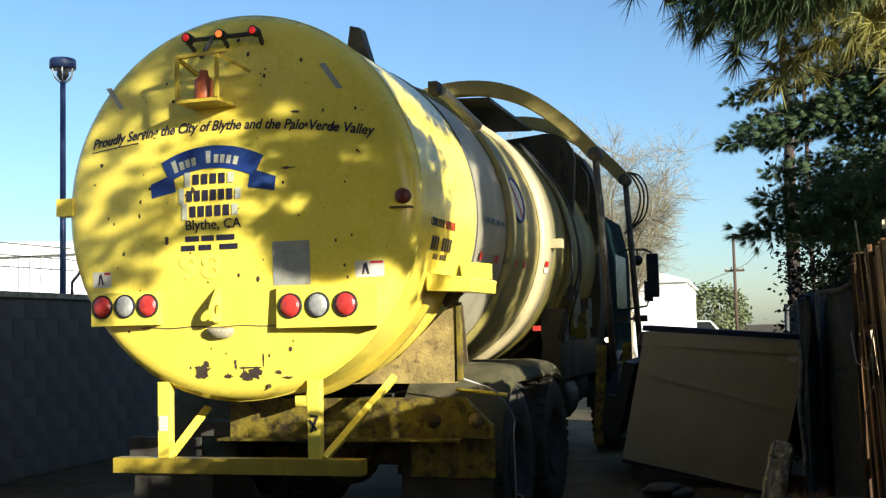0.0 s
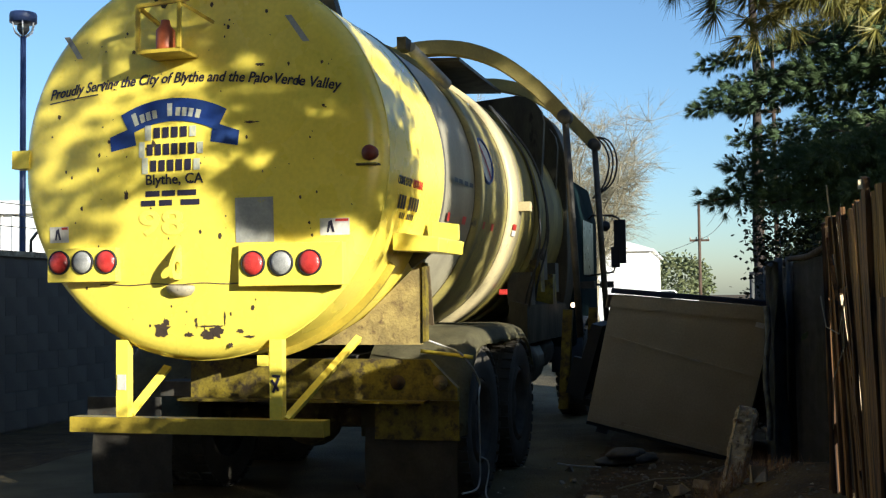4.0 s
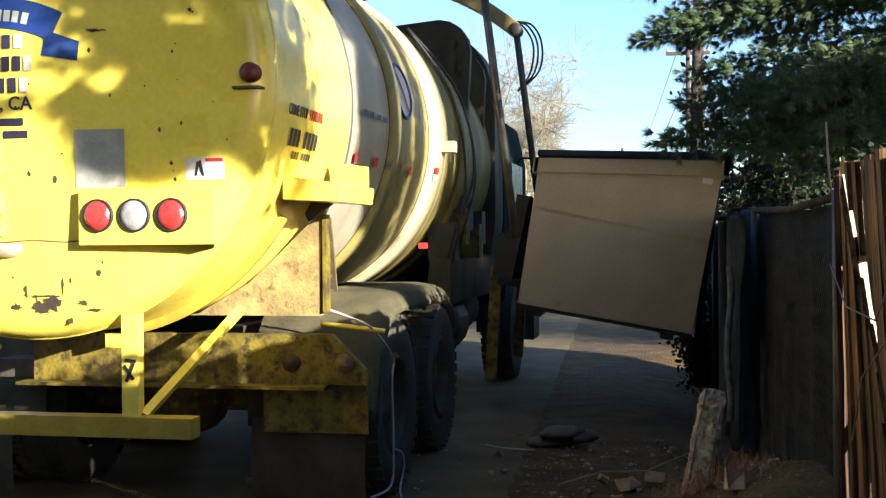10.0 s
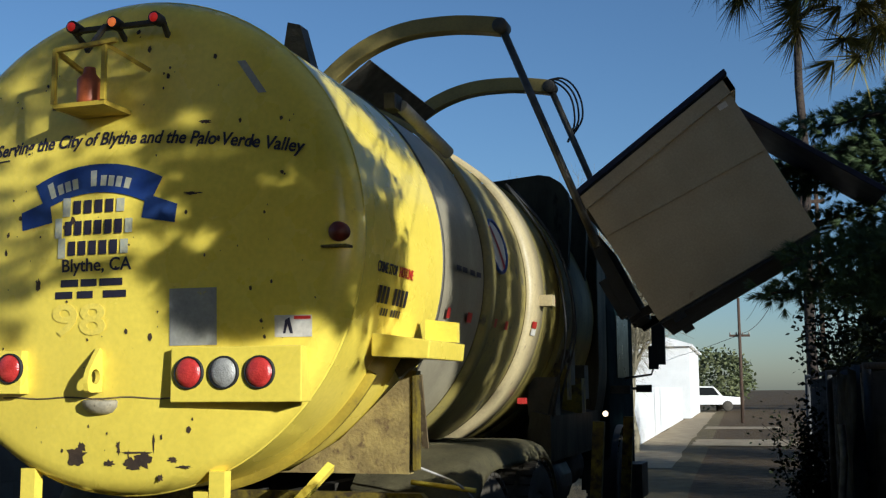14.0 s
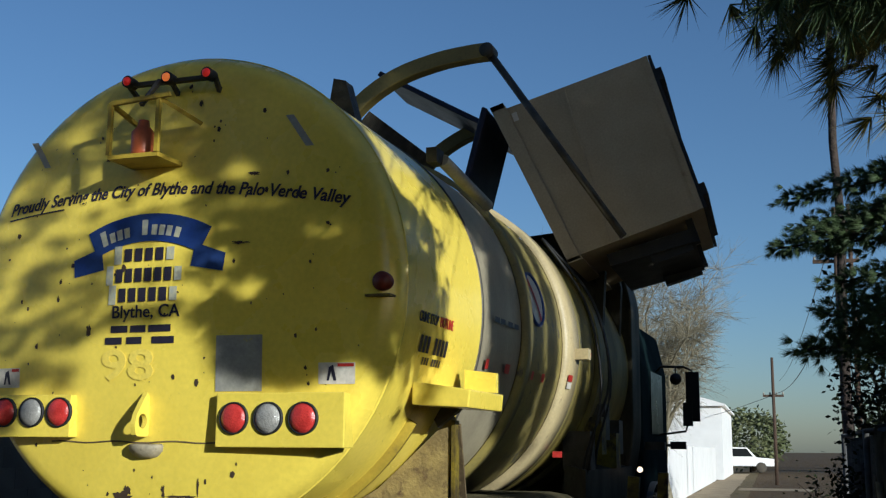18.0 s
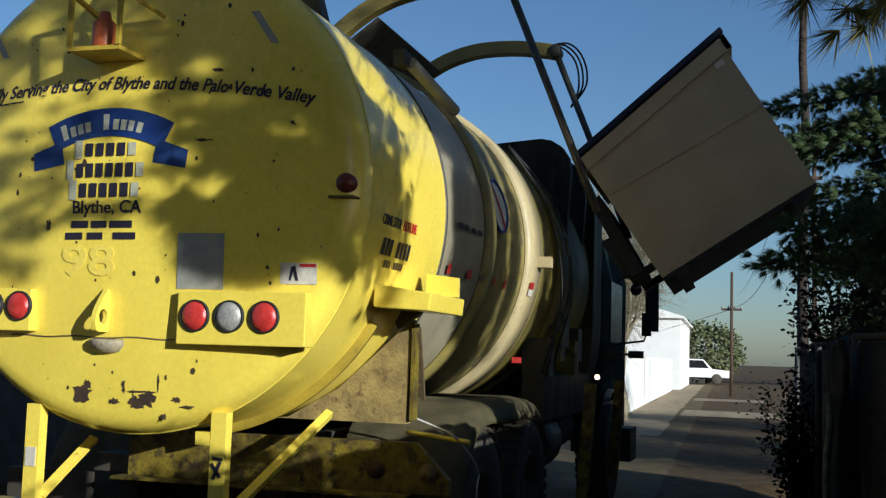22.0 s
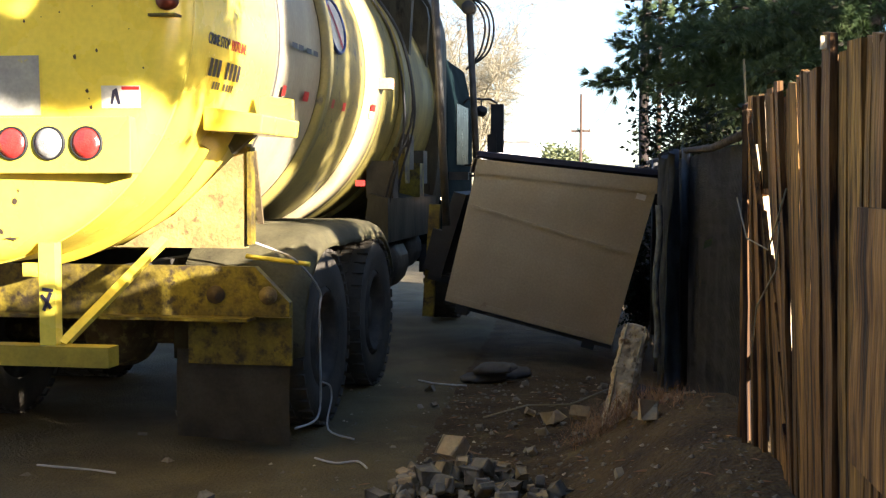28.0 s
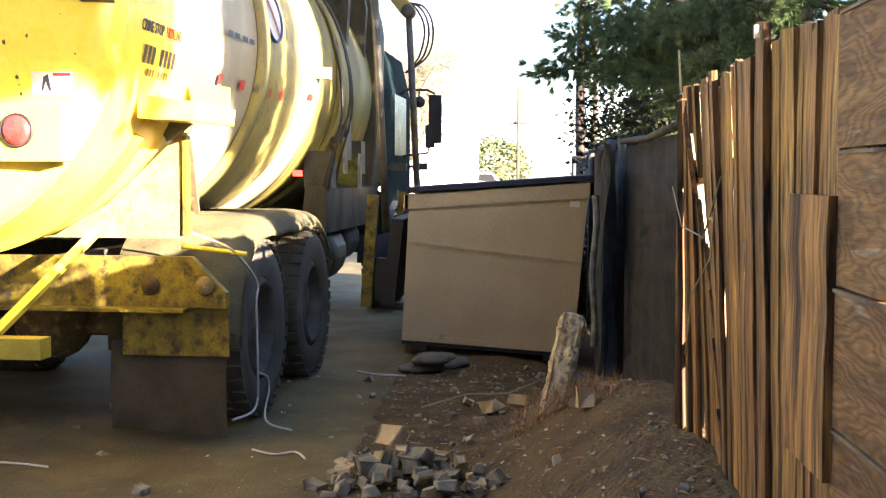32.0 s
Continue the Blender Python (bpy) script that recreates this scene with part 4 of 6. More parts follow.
def make_chain_fence():
    """Chain-link run beyond the boards, with a blue tarp hung at its end."""
    f = thing("chain_link_fence", pose(1.8, 4.4, 0), "sagging chain-link fence with a blue tarp on it", "fence")
    for y in (0.1, 2.9, 5.9, 9.0):
        bm = B()
        tube(bm, [(0, y, 0), (0, y, 1.66)], 0.028, 10)
        part("post", bm, M_CHAIN, f)
    bm = B()
    tube(bm, [(0, -0.1, 1.64), (0.0, 1.4, 1.61), (0, 2.9, 1.64), (0, 4.3, 1.62), (0, 5.9, 1.64), (0, 9.0, 1.63)], 0.021, 8)
    part("top_rail", bm, M_BARK, f)
    vs, fs = [], []
    n = 120
    for i in range(n):
        for sgn in (1, -1):
            y0 = 5.6 * i / n
            span = 1.5
            pts = []
            for k in range(2):
                z = 0.1 + span * k
                y = y0 + sgn * span * k
                pts.append((y, z))
            (ya, za), (yb, zb) = pts
            if yb > 5.6:
                t = (5.6 - ya) / (yb - ya)
                yb, zb = 5.6, za + (zb - za) * t
            if yb < 0:
                t = (0 - ya) / (yb - ya)
                yb, zb = 0, za + (zb - za) * t
            k0 = len(vs)
            w = 0.0022
            vs += [(0.004 * sgn, ya - w, za), (0.004 * sgn, ya + w, za), (0.004 * sgn, yb + w, zb), (0.004 * sgn, yb - w, zb)]
            fs.append((k0, k0 + 1, k0 + 2, k0 + 3))
    me = bpy.data.meshes.new("mesh_wire")
    me.from_pydata(vs, [], fs)
    me.materials.append(M_CHAIN)
    o = new("wire_mesh", me)
    o.parent = f
    tagged(o, kind="stuff")
    bm = B()
    rows = []
    for i in range(121):
        y = -0.28 + 9.2 * i / 120
        rows.append([bm.verts.new((0.03 + 0.012 * math.sin(i * 1.1 + 2 * v) + 0.01 * noise.noise((i * 0.4, v * 3, 1)), y, -0.12 + 1.72 * v)) for v in (0, 0.25, 0.5, 0.75, 1.0)])
    for a, b in zip(rows, rows[1:]):
        for k in range(4):
            bm.faces.new((a[k], b[k], b[k + 1], a[k + 1])).smooth = True
    bmesh.ops.solidify(bm, geom=bm.faces[:], thickness=0.004)
    part("privacy_screen", bm, M_SCREEN, f, "dark woven privacy screen behind the mesh")
    bm = B()
    rows = []
    for i in range(33):
        u = i / 32
        row = []
        for j in range(13):
            v = j / 12
            fold = 0.045 * math.sin(u * 21 + 1.2 * v) * (0.6 + 0.4 * v) + 0.02 * math.sin(u * 47 + v * 3) + 0.02 * noise.noise((u * 5, v * 4, 2))
            row.append(bm.verts.new((-0.12 - fold, 2.35 + 0.75 * u - 0.1 * v * u, 1.6 - 1.5 * v + 0.04 * math.sin(u * 9))))
        rows.append(row)
    for i in range(32):
        for j in range(12):
            bm.faces.new((rows[i][j], rows[i + 1][j], rows[i + 1][j + 1], rows[i][j + 1])).smooth = True
    bmesh.ops.solidify(bm, geom=bm.faces[:], thickness=0.003)
    part("tarp", bm, M_SLAT, f, "folded dark blue tarp")
    bm = B()
    rows = []
    for i in range(11):
        rows.append([bm.verts.new((-0.2 - 0.022 * math.cos(a) + 0.012 * math.sin(i * 0.9), 2.58 + 0.03 * math.sin(a) + 0.008 * i, 1.28 - 0.1 * i)) for a in (0, 1.05, 2.1, 3.14, 4.2, 5.25)])
    for a, b in zip(rows, rows[1:]):
        for k in range(6):
            bm.faces.new((a[k], a[(k + 1) % 6], b[(k + 1) % 6], b[k])).smooth = True
    part("tarp_roll", bm, M_TARPEDGE, f, "pale rolled edge of the tarp")


make_chain_fence()


def stone(c, r, rnd, sq=1.0):
    """A broken, angular stone."""
    bm = B()
    bmesh.ops.create_cube(bm, size=1.5)
    sc = Vector((r * rnd.uniform(0.8, 1.4), r * rnd.uniform(0.7, 1.2), r * rnd.uniform(0.55, 1.0) * sq))
    rot = Matrix.Rotation(rnd.uniform(0, 6.28), 3, "Z") @ Matrix.Rotation(rnd.uniform(-0.7, 0.7), 3, "X")
    for v in bm.verts:
        p = v.co + Vector((rnd.uniform(-0.3, 0.3), rnd.uniform(-0.3, 0.3), rnd.uniform(-0.3, 0.3)))
        v.co = rot @ Vector((p.x * sc.x, p.y * sc.y, p.z * sc.z))
    if r > 0.024:
        bmesh.ops.bevel(bm, geom=bm.edges[:] + bm.verts[:], offset=r * 0.15, segments=1, affect="EDGES")
    bmesh.ops.triangulate(bm, faces=bm.faces[:])
    lo = min(v.co.z for v in bm.verts)
    bmesh.ops.translate(bm, vec=Vector(c) - Vector((0, 0, lo + 0.015)), verts=bm.verts)
    return bm


def make_clutter():
    rnd = random.Random(9)
    pile = thing("rubble_pile", pose(0.6, 4.67, 0), "heap of broken grey and tan rocks on the dirt", "rubble")
    for i in range(95):
        a, q = rnd.uniform(0, 6.28), rnd.random() ** 0.6
        x, y = 0.47 * q * math.cos(a), 0.36 * q * math.sin(a)
        z = height(0.6 + x, 4.67 + y) + max(0, 0.13 * (1 - q * 1.1)) * rnd.uniform(0.3, 1.1)
        part("rock", stone((x, y, z), rnd.uniform(0.022, 0.052), rnd), M_TANROCK if i % 4 == 0 else M_ROCK, pile)
    part("rock", stone((-0.1, 0.14, 0.12), 0.055, rnd), M_TANROCK, pile, "pale tan rock on top")
    for i in range(150):
        x, y = rnd.uniform(-1.6, 1.65), rnd.uniform(3.2, 8.2)
        if rnd.random() < 0.5:
            x = rnd.uniform(0.0, 1.65)
        if abs(x + 0.45) < 0.5 and y > 4.8:
            continue
        r = rnd.choice((0.012, 0.014, 0.018, 0.022, 0.03))
        ob = part("stone", stone((0, 0, 0), r, rnd), M_ROCK)
        ob.location = (x, y, height(x, y))
        tagged(ob, "small loose grey stone on the dirt", "stone", "loose stones")
    for x, y, r in ((1.42, 4.95, 0.05), (0.95, 6.3, 0.055), (1.1, 6.35, 0.045), (0.8, 6.5, 0.04)):
        ob = part("rock", stone((0, 0, 0), r, rnd), M_TANROCK)
        ob.location = (x, y, height(x, y))
        tagged(ob, "pale tan rock lying on the dirt", "rock", "pale rocks")
    # fine chips and litter over the dirt
    for name, mat, n, lab in (("gravel", M_ROCK, 1700, "small grey stone chips on the dirt"), ("litter", M_STRAW, 520, "dry straw and wood scraps on the dirt"), ("pale_gravel", M_CONC, 300, "pale stone chips on the dirt")):
        vs, fs = [], []
        for _ in range(n):
            x, y = rnd.uniform(-0.5, 1.72), 3.0 + 5.0 * rnd.random() ** 1.2
            if rnd.random() < 0.3:
                x = rnd.gauss(0.5, 0.5)
            r = 0.004 + 0.014 * rnd.random() ** 2.5
            c = Vector((x, y, height(x, y) + r * 0.3))
            a = rnd.uniform(0, 6.28)
            long = 3.0 if name == "litter" else 1.2
            u = Vector((math.cos(a), math.sin(a), 0)) * r * long
            w = Vector((-math.sin(a), math.cos(a), 0)) * r * (0.5 if name == "litter" else 1)
            k0 = len(vs)
            vs += [c + u, c + w, c - u, c - w, c + Vector((r * rnd.uniform(-0.4, 0.4), 0, r * (0.5 if name == "litter" else 0.9)))]
            fs += [(k0, k0 + 1, k0 + 4), (k0 + 1, k0 + 2, k0 + 4), (k0 + 2, k0 + 3, k0 + 4), (k0 + 3, k0, k0 + 4)]
        tagged(from_lists(name, vs, fs, mat, None), lab, "gravel", kind="stuff")
    # broken concrete post
    post = thing("concrete_post", pose(1.29, 5.57, height(1.29, 5.57), -24, 13, 0), "broken pale concrete post leaning out of the dirt", "post")
    bm = B()
    n = 46
    rows = []
    for i in range(n):
        z = -0.05 + 0.6 * i / (n - 1)
        w = 0.066 + 0.008 * noise.noise((i * 0.5, 1, 0))
        row = []
        for k in range(22):
            a = 2 * math.pi * k / 22
            q = 1 / max(abs(math.cos(a)), abs(math.sin(a))) ** 0.55
            q *= (0.55 if i == n - 1 else 0.9 if i == n - 2 else 1.0) * (1.08 + 0.15 * noise.noise((math.cos(a) * 1.6, math.sin(a) * 1.6, z * 9)) + 0.17 * noise.noise((math.cos(a) * 4, math.sin(a) * 4, z * 34)))
            row.append(bm.verts.new((w * q * math.cos(a), w * 0.8 * q * math.sin(a), z + (0.03 * noise.noise((k, 2, 3)) if i == n - 1 else 0))))
        rows.append(row)
    for a, b in zip(rows, rows[1:]):
        for k in range(22):
            bm.faces.new((a[k], a[(k + 1) % 22], b[(k + 1) % 22], b[k]))
    bm.faces.new(rows[-1])
    bm.faces.new(rows[0][::-1])
    bmesh.ops.recalc_face_normals(bm, faces=bm.faces)
    part("shaft", bm, M_CONC, post)
    for dx in (-0.05, 0.045):
        bm = B()
        tube(bm, [(dx, -0.05, -0.05), (dx - 0.008, -0.052, 0.3), (dx, -0.05, 0.54)], 0.006, 5)
        part("reinforcing_bar", bm, M_TWIG, post)
    for x, y, r in ((1.45, 6.35, 0.07), (1.52, 6.5, 0.06)):
        ob = part("stump", stone((0, 0, 0), r, rnd, 2.4), M_BARK)
        ob.location = (x, y, height(x, y) + 0.02)
        tagged(ob, "dark rotten stump beside the concrete post", "stump")
    # flat broken slabs lying by the bin
    for k, (x, y, w, a) in enumerate(((0.42, 7.75, 0.42, 8), (0.5, 7.7, 0.36, -14), (0.62, 7.95, 0.3, 30))):
        bm = B()
        bmesh.ops.create_icosphere(bm, subdivisions=3, radius=1.0)
        for v in bm.verts:
            q = v.co * (1 + 0.24 * noise.noise(v.co * 1.7 + Vector((k * 5, 0, 0))) + 0.14 * noise.noise(v.co * 4.5))
            v.co = Vector((math.copysign(abs(q.x) ** 0.7, q.x) * w * 0.42, math.copysign(abs(q.y) ** 0.7, q.y) * 0.11, 0.03 + q.z * 0.042))
        for f in bm.faces:
            f.smooth = True
        ob = part("concrete_slab", bm, M_FLAP)
        ob.matrix_basis = pose(x, y, height(x, y) + (0.07 if k == 1 else 0), 3, -5, a)
        tagged(ob, "rounded dusty grey slab lying beside the dumpster", "slab", "broken slabs")
    # dry grass tufts, twine, litter
    for x, y, n, r in ((1.24, 5.42, 420, 0.2), (1.12, 5.48, 160, 0.13), (1.38, 5.42, 420, 0.2), (1.5, 5.3, 360, 0.18), (1.58, 5.05, 160, 0.12), (1.5, 6.3, 160, 0.2)):
        vs, fs = [], []
        for _ in range(n):
            p = Vector((rnd.gauss(0, 0.09), rnd.gauss(0, 0.09), 0))
            d = Vector((rnd.gauss(0, 0.75), rnd.gauss(0, 0.75), rnd.uniform(0.3, 1.0))).normalized() * r * rnd.uniform(0.3, 1)
            sd = Vector((d.y, -d.x, 0.001)).normalized() * 0.0017
            k0 = len(vs)
            vs += [p + sd, p - sd, p + d]
            fs.append((k0, k0 + 1, k0 + 2))
        ob = from_lists("dry_grass", vs, fs, M_STRAW, None)
        ob.location = (x, y, height(x, y) - 0.01)
        tagged(ob, "tuft of dry straw-coloured weeds", "grass", kind="stuff")
    for pts, lab in (([(-0.05, 7.6, 0.02), (0.1, 7.45, 0.03), (0.32, 7.4, 0.02)], "pale twine lying on the dirt"), ([(-0.25, 5.2, 0.02), (-0.12, 5.1, 0.015), (-0.02, 5.15, 0.02), (0.05, 5.05, 0.015)], "pale twine trailing by the wheel"), ([(-1.6, 4.9, 0.02), (-1.45, 4.8, 0.03), (-1.3, 4.85, 0.02), (-1.15, 4.8, 0.02)], "pale twine on the paving")):
        bm = B()
        cord(bm, [(x, y, z + height(x, y)) for x, y, z in pts], 0.006, 5)
        tagged(part("twine", bm, M_STRING), lab, "twine", "twine scraps")
    for x, y, a in ((-1.35, 3.9, 20), (-2.1, 4.6, -30), (-0.7, 3.7, 50)):
        bm = B()
        tube(bm, [(0, 0, 0.01), (0.06, 0.02, 0.016), (0.15, 0.01, 0.01)], 0.008, 5)
        ob = part("twig", bm, M_BARK)
        ob.matrix_basis = pose(x, y, height(x, y) + 0.012, 0, 0, a)
        tagged(ob, "short dark twig on the paving", "twig", "twigs")
    bm = B()
    tube(bm, [(0.55, 6.0, 0.05), (0.8, 6.15, 0.1), (1.05, 6.1, 0.12), (1.3, 6.25, 0.2)], 0.006, 6)
    for v in bm.verts:
        v.co.z += 0.02
    tagged(part("fallen_branch", bm, M_TWIG), "thin fallen branch on the dirt", "branch")


# ---- surroundings ----
def tuft(vs, fs, c, r, n, rnd, droop=0.25, width=0.006, ang=None):
    """A spray of needles round c, drawn as narrow blades."""
    for _ in range(n):
        d = Vector((rnd.gauss(0, 1), rnd.gauss(0, 1), rnd.gauss(0, 1) - droop))
        if ang is not None:
            d = d * 0.7 + ang * 1.2
        if d.length < 1e-3:
            continue
        d.normalize()
        ln = r * rnd.uniform(0.6, 1.1)
        s = d.cross(Vector((rnd.gauss(0, 1), rnd.gauss(0, 1), rnd.gauss(0, 1))))
        if s.length < 1e-3:
            continue
        s = s.normalized() * width
        tip = c + d * ln + Vector((0, 0, -0.25 * ln * droop))
        k = len(vs)
        vs += [c + s, c - s, tip]
        fs.append((k, k + 1, k + 2))


def leafage(vs, fs, c, size, rnd):
    """One small pointed leaf."""
    a = Vector((rnd.gauss(0, 1), rnd.gauss(0, 1), rnd.gauss(0, 0.6))).normalized()
    b = a.cross(Vector((rnd.gauss(0, 1), rnd.gauss(0, 1), rnd.gauss(0, 1))))
    if b.length < 1e-3:
        return
    b.normalize()
    k = len(vs)
    vs += [c, c + a * size * 0.5 + b * size * 0.28, c + a * size, c + a * size * 0.5 - b * size * 0.28]
    fs.append((k, k + 1, k + 2, k + 3))


def from_lists(name, vs, fs, mat, parent, label=""):
    me = bpy.data.meshes.new(name)
    me.from_pydata([tuple(v) for v in vs], [], fs)
    me.materials.append(mat)
    ob = new(name, me)
    ob.parent = parent
    if label:
        ob["label"] = label
    return ob


def limb(parent, pts, r, r2, mat, name="limb"):
    bm = B()
    tube(bm, pts, r, 7, r2)
    return part(name, bm, mat, parent)


def wiggle(p, q, n, amt, rnd):
    p, q = Vector(p), Vector(q)
    out = []
    for i in range(n + 1):
        t = i / n
        o = Vector((rnd.uniform(-1, 1), rnd.uniform(-1, 1), rnd.uniform(-1, 1))) * amt * math.sin(math.pi * t)
        out.append(p.lerp(q, t) + o)
    return out


def clump(vs, fs, c, rx, rz, n, rnd, nlen, width, needles):
    """A dense puff of needle tufts, flatter than it is wide."""
    for _ in range(n):
        d = Vector((rnd.gauss(0, 1), rnd.gauss(0, 1), rnd.gauss(0, 1))).normalized()
        q = rnd.random() ** 0.45
        p = c + Vector((d.x * rx * q, d.y * rx * q, d.z * rz * q))
        tuft(vs, fs, p, nlen, needles, rnd, 0.1, width, (d + Vector((0, 0, 0.35))) * 0.9)


def pine(loc, hgt, boughs, puffs, label, seed, r_trunk=0.13, nlen=0.2, width=0.009, needles=14, dens=200):
    """A long-needled pine: trunk, bare-based boughs as (start z, end) and needle puffs as (x, y, z, width, height)."""
    rnd = random.Random(seed)
    tree = thing("pine_tree", Matrix.Translation(loc), label, "tree")
    limb(tree, wiggle((0, 0, -0.1), (0, 0, hgt), 8, 0.04, rnd), r_trunk, r_trunk * 0.5, M_BARK, "trunk")
    vs, fs = [], []
    for z, end in boughs:
        limb(tree, wiggle((0, 0, z), end, 6, 0.12, rnd), 0.045, 0.012, M_BARK)
    for x, y, z, rx, rz in puffs:
        clump(vs, fs, Vector((x, y, z)), rx, rz, int(dens * rx * max(rz, 0.15) * 4), rnd, nlen, width, needles)
    from_lists("crown", vs, fs, M_NEEDLE, tree, "dark green needle sprays with gaps")


def bough(tree, a, b, rnd, vs, fs, spread, nlen, width, needles, bare=0.3, step=0.1, mat=M_BARK, droop=0.1, thick=0.03, tufts=12):
    """A limb from a to b with needle tufts round its outer part and on short side twigs."""
    pts = wiggle(a, b, 7, 0.06, rnd)
    limb(tree, pts, thick, thick * 0.3, mat)
    a, b = Vector(a), Vector(b)
    n = max(3, int((b - a).length * (1 - bare) / step))
    for k in range(n + 1):
        t = bare + (1 - bare) * k / n
        c = a.lerp(b, t)
        w = spread * (1.0 - 0.45 * (k / n) ** 2)
        for _ in range(tufts):
            d = Vector((rnd.gauss(0, 1), rnd.gauss(0, 1), rnd.gauss(0, 0.6)))
            p = c + d * w * 0.5
            way = (d.normalized() + (b - a).normalized() * 0.9 + Vector((0, 0, 0.15 - droop))).normalized()
            tuft(vs, fs, p, nlen, needles, rnd, droop, width, way * 1.9)


def make_pines():
    rnd = random.Random(31)
    # slim bare-trunked pine at the alley's edge, its crown above the view
    puffs = [(rnd.uniform(-0.7, 0.9), rnd.uniform(-0.7, 0.7), rnd.uniform(7.2, 9.4), rnd.uniform(0.3, 0.5), rnd.uniform(0.22, 0.35)) for _ in range(14)]
    pine((2.05, 16.0, 0), 9.3, [(z - 0.5, (x * 0.9, y * 0.9, z - 0.1)) for x, y, z, a, b in puffs[:6]], puffs, "tall slim pine with a bare trunk beside the alley", 3, 0.085, 0.2, 0.006, 22, 260)
    # dense pine behind the board fence, its boughs reaching out over the bin
    at = Vector((3.5, 9.6, 0))
    tree = thing("pine_tree", Matrix.Translation(at), "dense dark pine with long boughs behind the board fence", "tree")
    limb(tree, wiggle((0, 0, -0.1), (0.1, 0.1, 7.6), 8, 0.05, rnd), 0.16, 0.07, M_BARK, "trunk")
    vs, fs = [], []
    ends = [(1.27, 10.45, 3.81), (1.13, 10.5, 3.35), (1.34, 10.55, 3.54), (1.62, 10.5, 2.99), (2.05, 10.6, 4.01), (1.59, 10.6, 3.33), (2.59, 10.5, 4.32), (2.34, 10.6, 3.33), (1.9, 10.5, 3.6), (2.1, 10.7, 2.9), (2.3, 10.5, 3.9),
            (1.26, 7.85, 2.16), (1.42, 7.9, 2.40), (1.72, 7.85, 2.12), (2.0, 7.9, 2.12), (2.2, 7.95, 1.95), (1.75, 7.9, 2.4), (2.1, 7.9, 2.5), (2.4, 7.9, 2.2)]
    for x, y, z in ends:
        bough(tree, Vector((3.5, 9.6, z + (0.3 if z > 2.6 else 0.5))) - at, Vector((x, y, z)) - at, rnd, vs, fs, 0.22, 0.1, 0.0034, 40, 0.12, 0.08, M_BARK, 0.1, 0.03, 16)
    for _ in range(44):
        a, z = rnd.uniform(-1.2, 3.6), rnd.uniform(2.0, 6.6)
        r = rnd.uniform(0.8, 1.5) * (1.25 - 0.1 * z)
        bough(tree, (0, 0, z + 0.2), (r * math.cos(a) * 0.9, r * math.sin(a) * 0.8, z), rnd, vs, fs, 0.26, 0.11, 0.0048, 34, 0.15, 0.11)
    from_lists("crown", vs, fs, M_NEEDLE, tree, "dark green needle sprays with gaps")
    # near pine behind the boards, its drooping sunlit sprays hanging over the alley
    at = Vector((4.2, 3.3, 0))
    tree = thing("pine_tree", Matrix.Translation(at), "long-needled pine with drooping sunlit sprays", "tree")
    limb(tree, wiggle((0, 0, -0.1), (0.1, 0.0, 7.5), 8, 0.05, rnd), 0.2, 0.09, M_BARK, "trunk")
    vs, fs = [], []
    ends = [(0.97, 2.65), (1.08, 2.60), (1.20, 2.56), (1.32, 2.52), (1.45, 2.54), (1.60, 2.54), (1.27, 2.46), (1.76, 2.46), (0.88, 2.80), (1.1, 2.76), (1.35, 2.74), (1.6, 2.74), (1.85, 2.66), (1.9, 2.5)]
    ends += [(rnd.uniform(0.95, 1.85), rnd.uniform(2.66, 3.2)) for _ in range(26)]
    for i, (x, z) in enumerate(ends):
        c = Vector((x + 0.03, 2.84 + 0.05 * (i % 5), z)) - at
        if i % 3 == 0:
            limb(tree, wiggle((0, -0.3, z + 2.8), c, 9, 0.05, rnd), 0.006, 0.002, M_BARK)
        back = Vector((0.9, 0.1, 0.35)).normalized()
        for k in range(16):
            p = c + back * 0.035 * k + Vector((rnd.gauss(0, 0.05), rnd.gauss(0, 0.1), rnd.gauss(0, 0.035)))
            d = Vector((rnd.gauss(-0.35, 0.5), rnd.gauss(0, 0.6), rnd.uniform(-0.8, -0.1)))
            if p.x + at.x > 1.9:
                continue
            tuft(vs, fs, p, 0.14, 48, rnd, 0.35, 0.0026, d.normalized() * 1.1)
    for k in range(26):
        x, y, z = rnd.uniform(0.9, 2.6), rnd.uniform(2.7, 4.0), rnd.uniform(3.6, 4.9)
        bough(tree, (0, 0, z + 0.7), Vector((x, y, z)) - at, rnd, vs, fs, 0.22, 0.15, 0.003, 26, 0.45, 0.1, M_BARK, 0.3, 0.008, 8)
    from_lists("crown", vs, fs, M_SPRAY, tree, "drooping needles, sunlight put into their yellow-green")


make_pines()


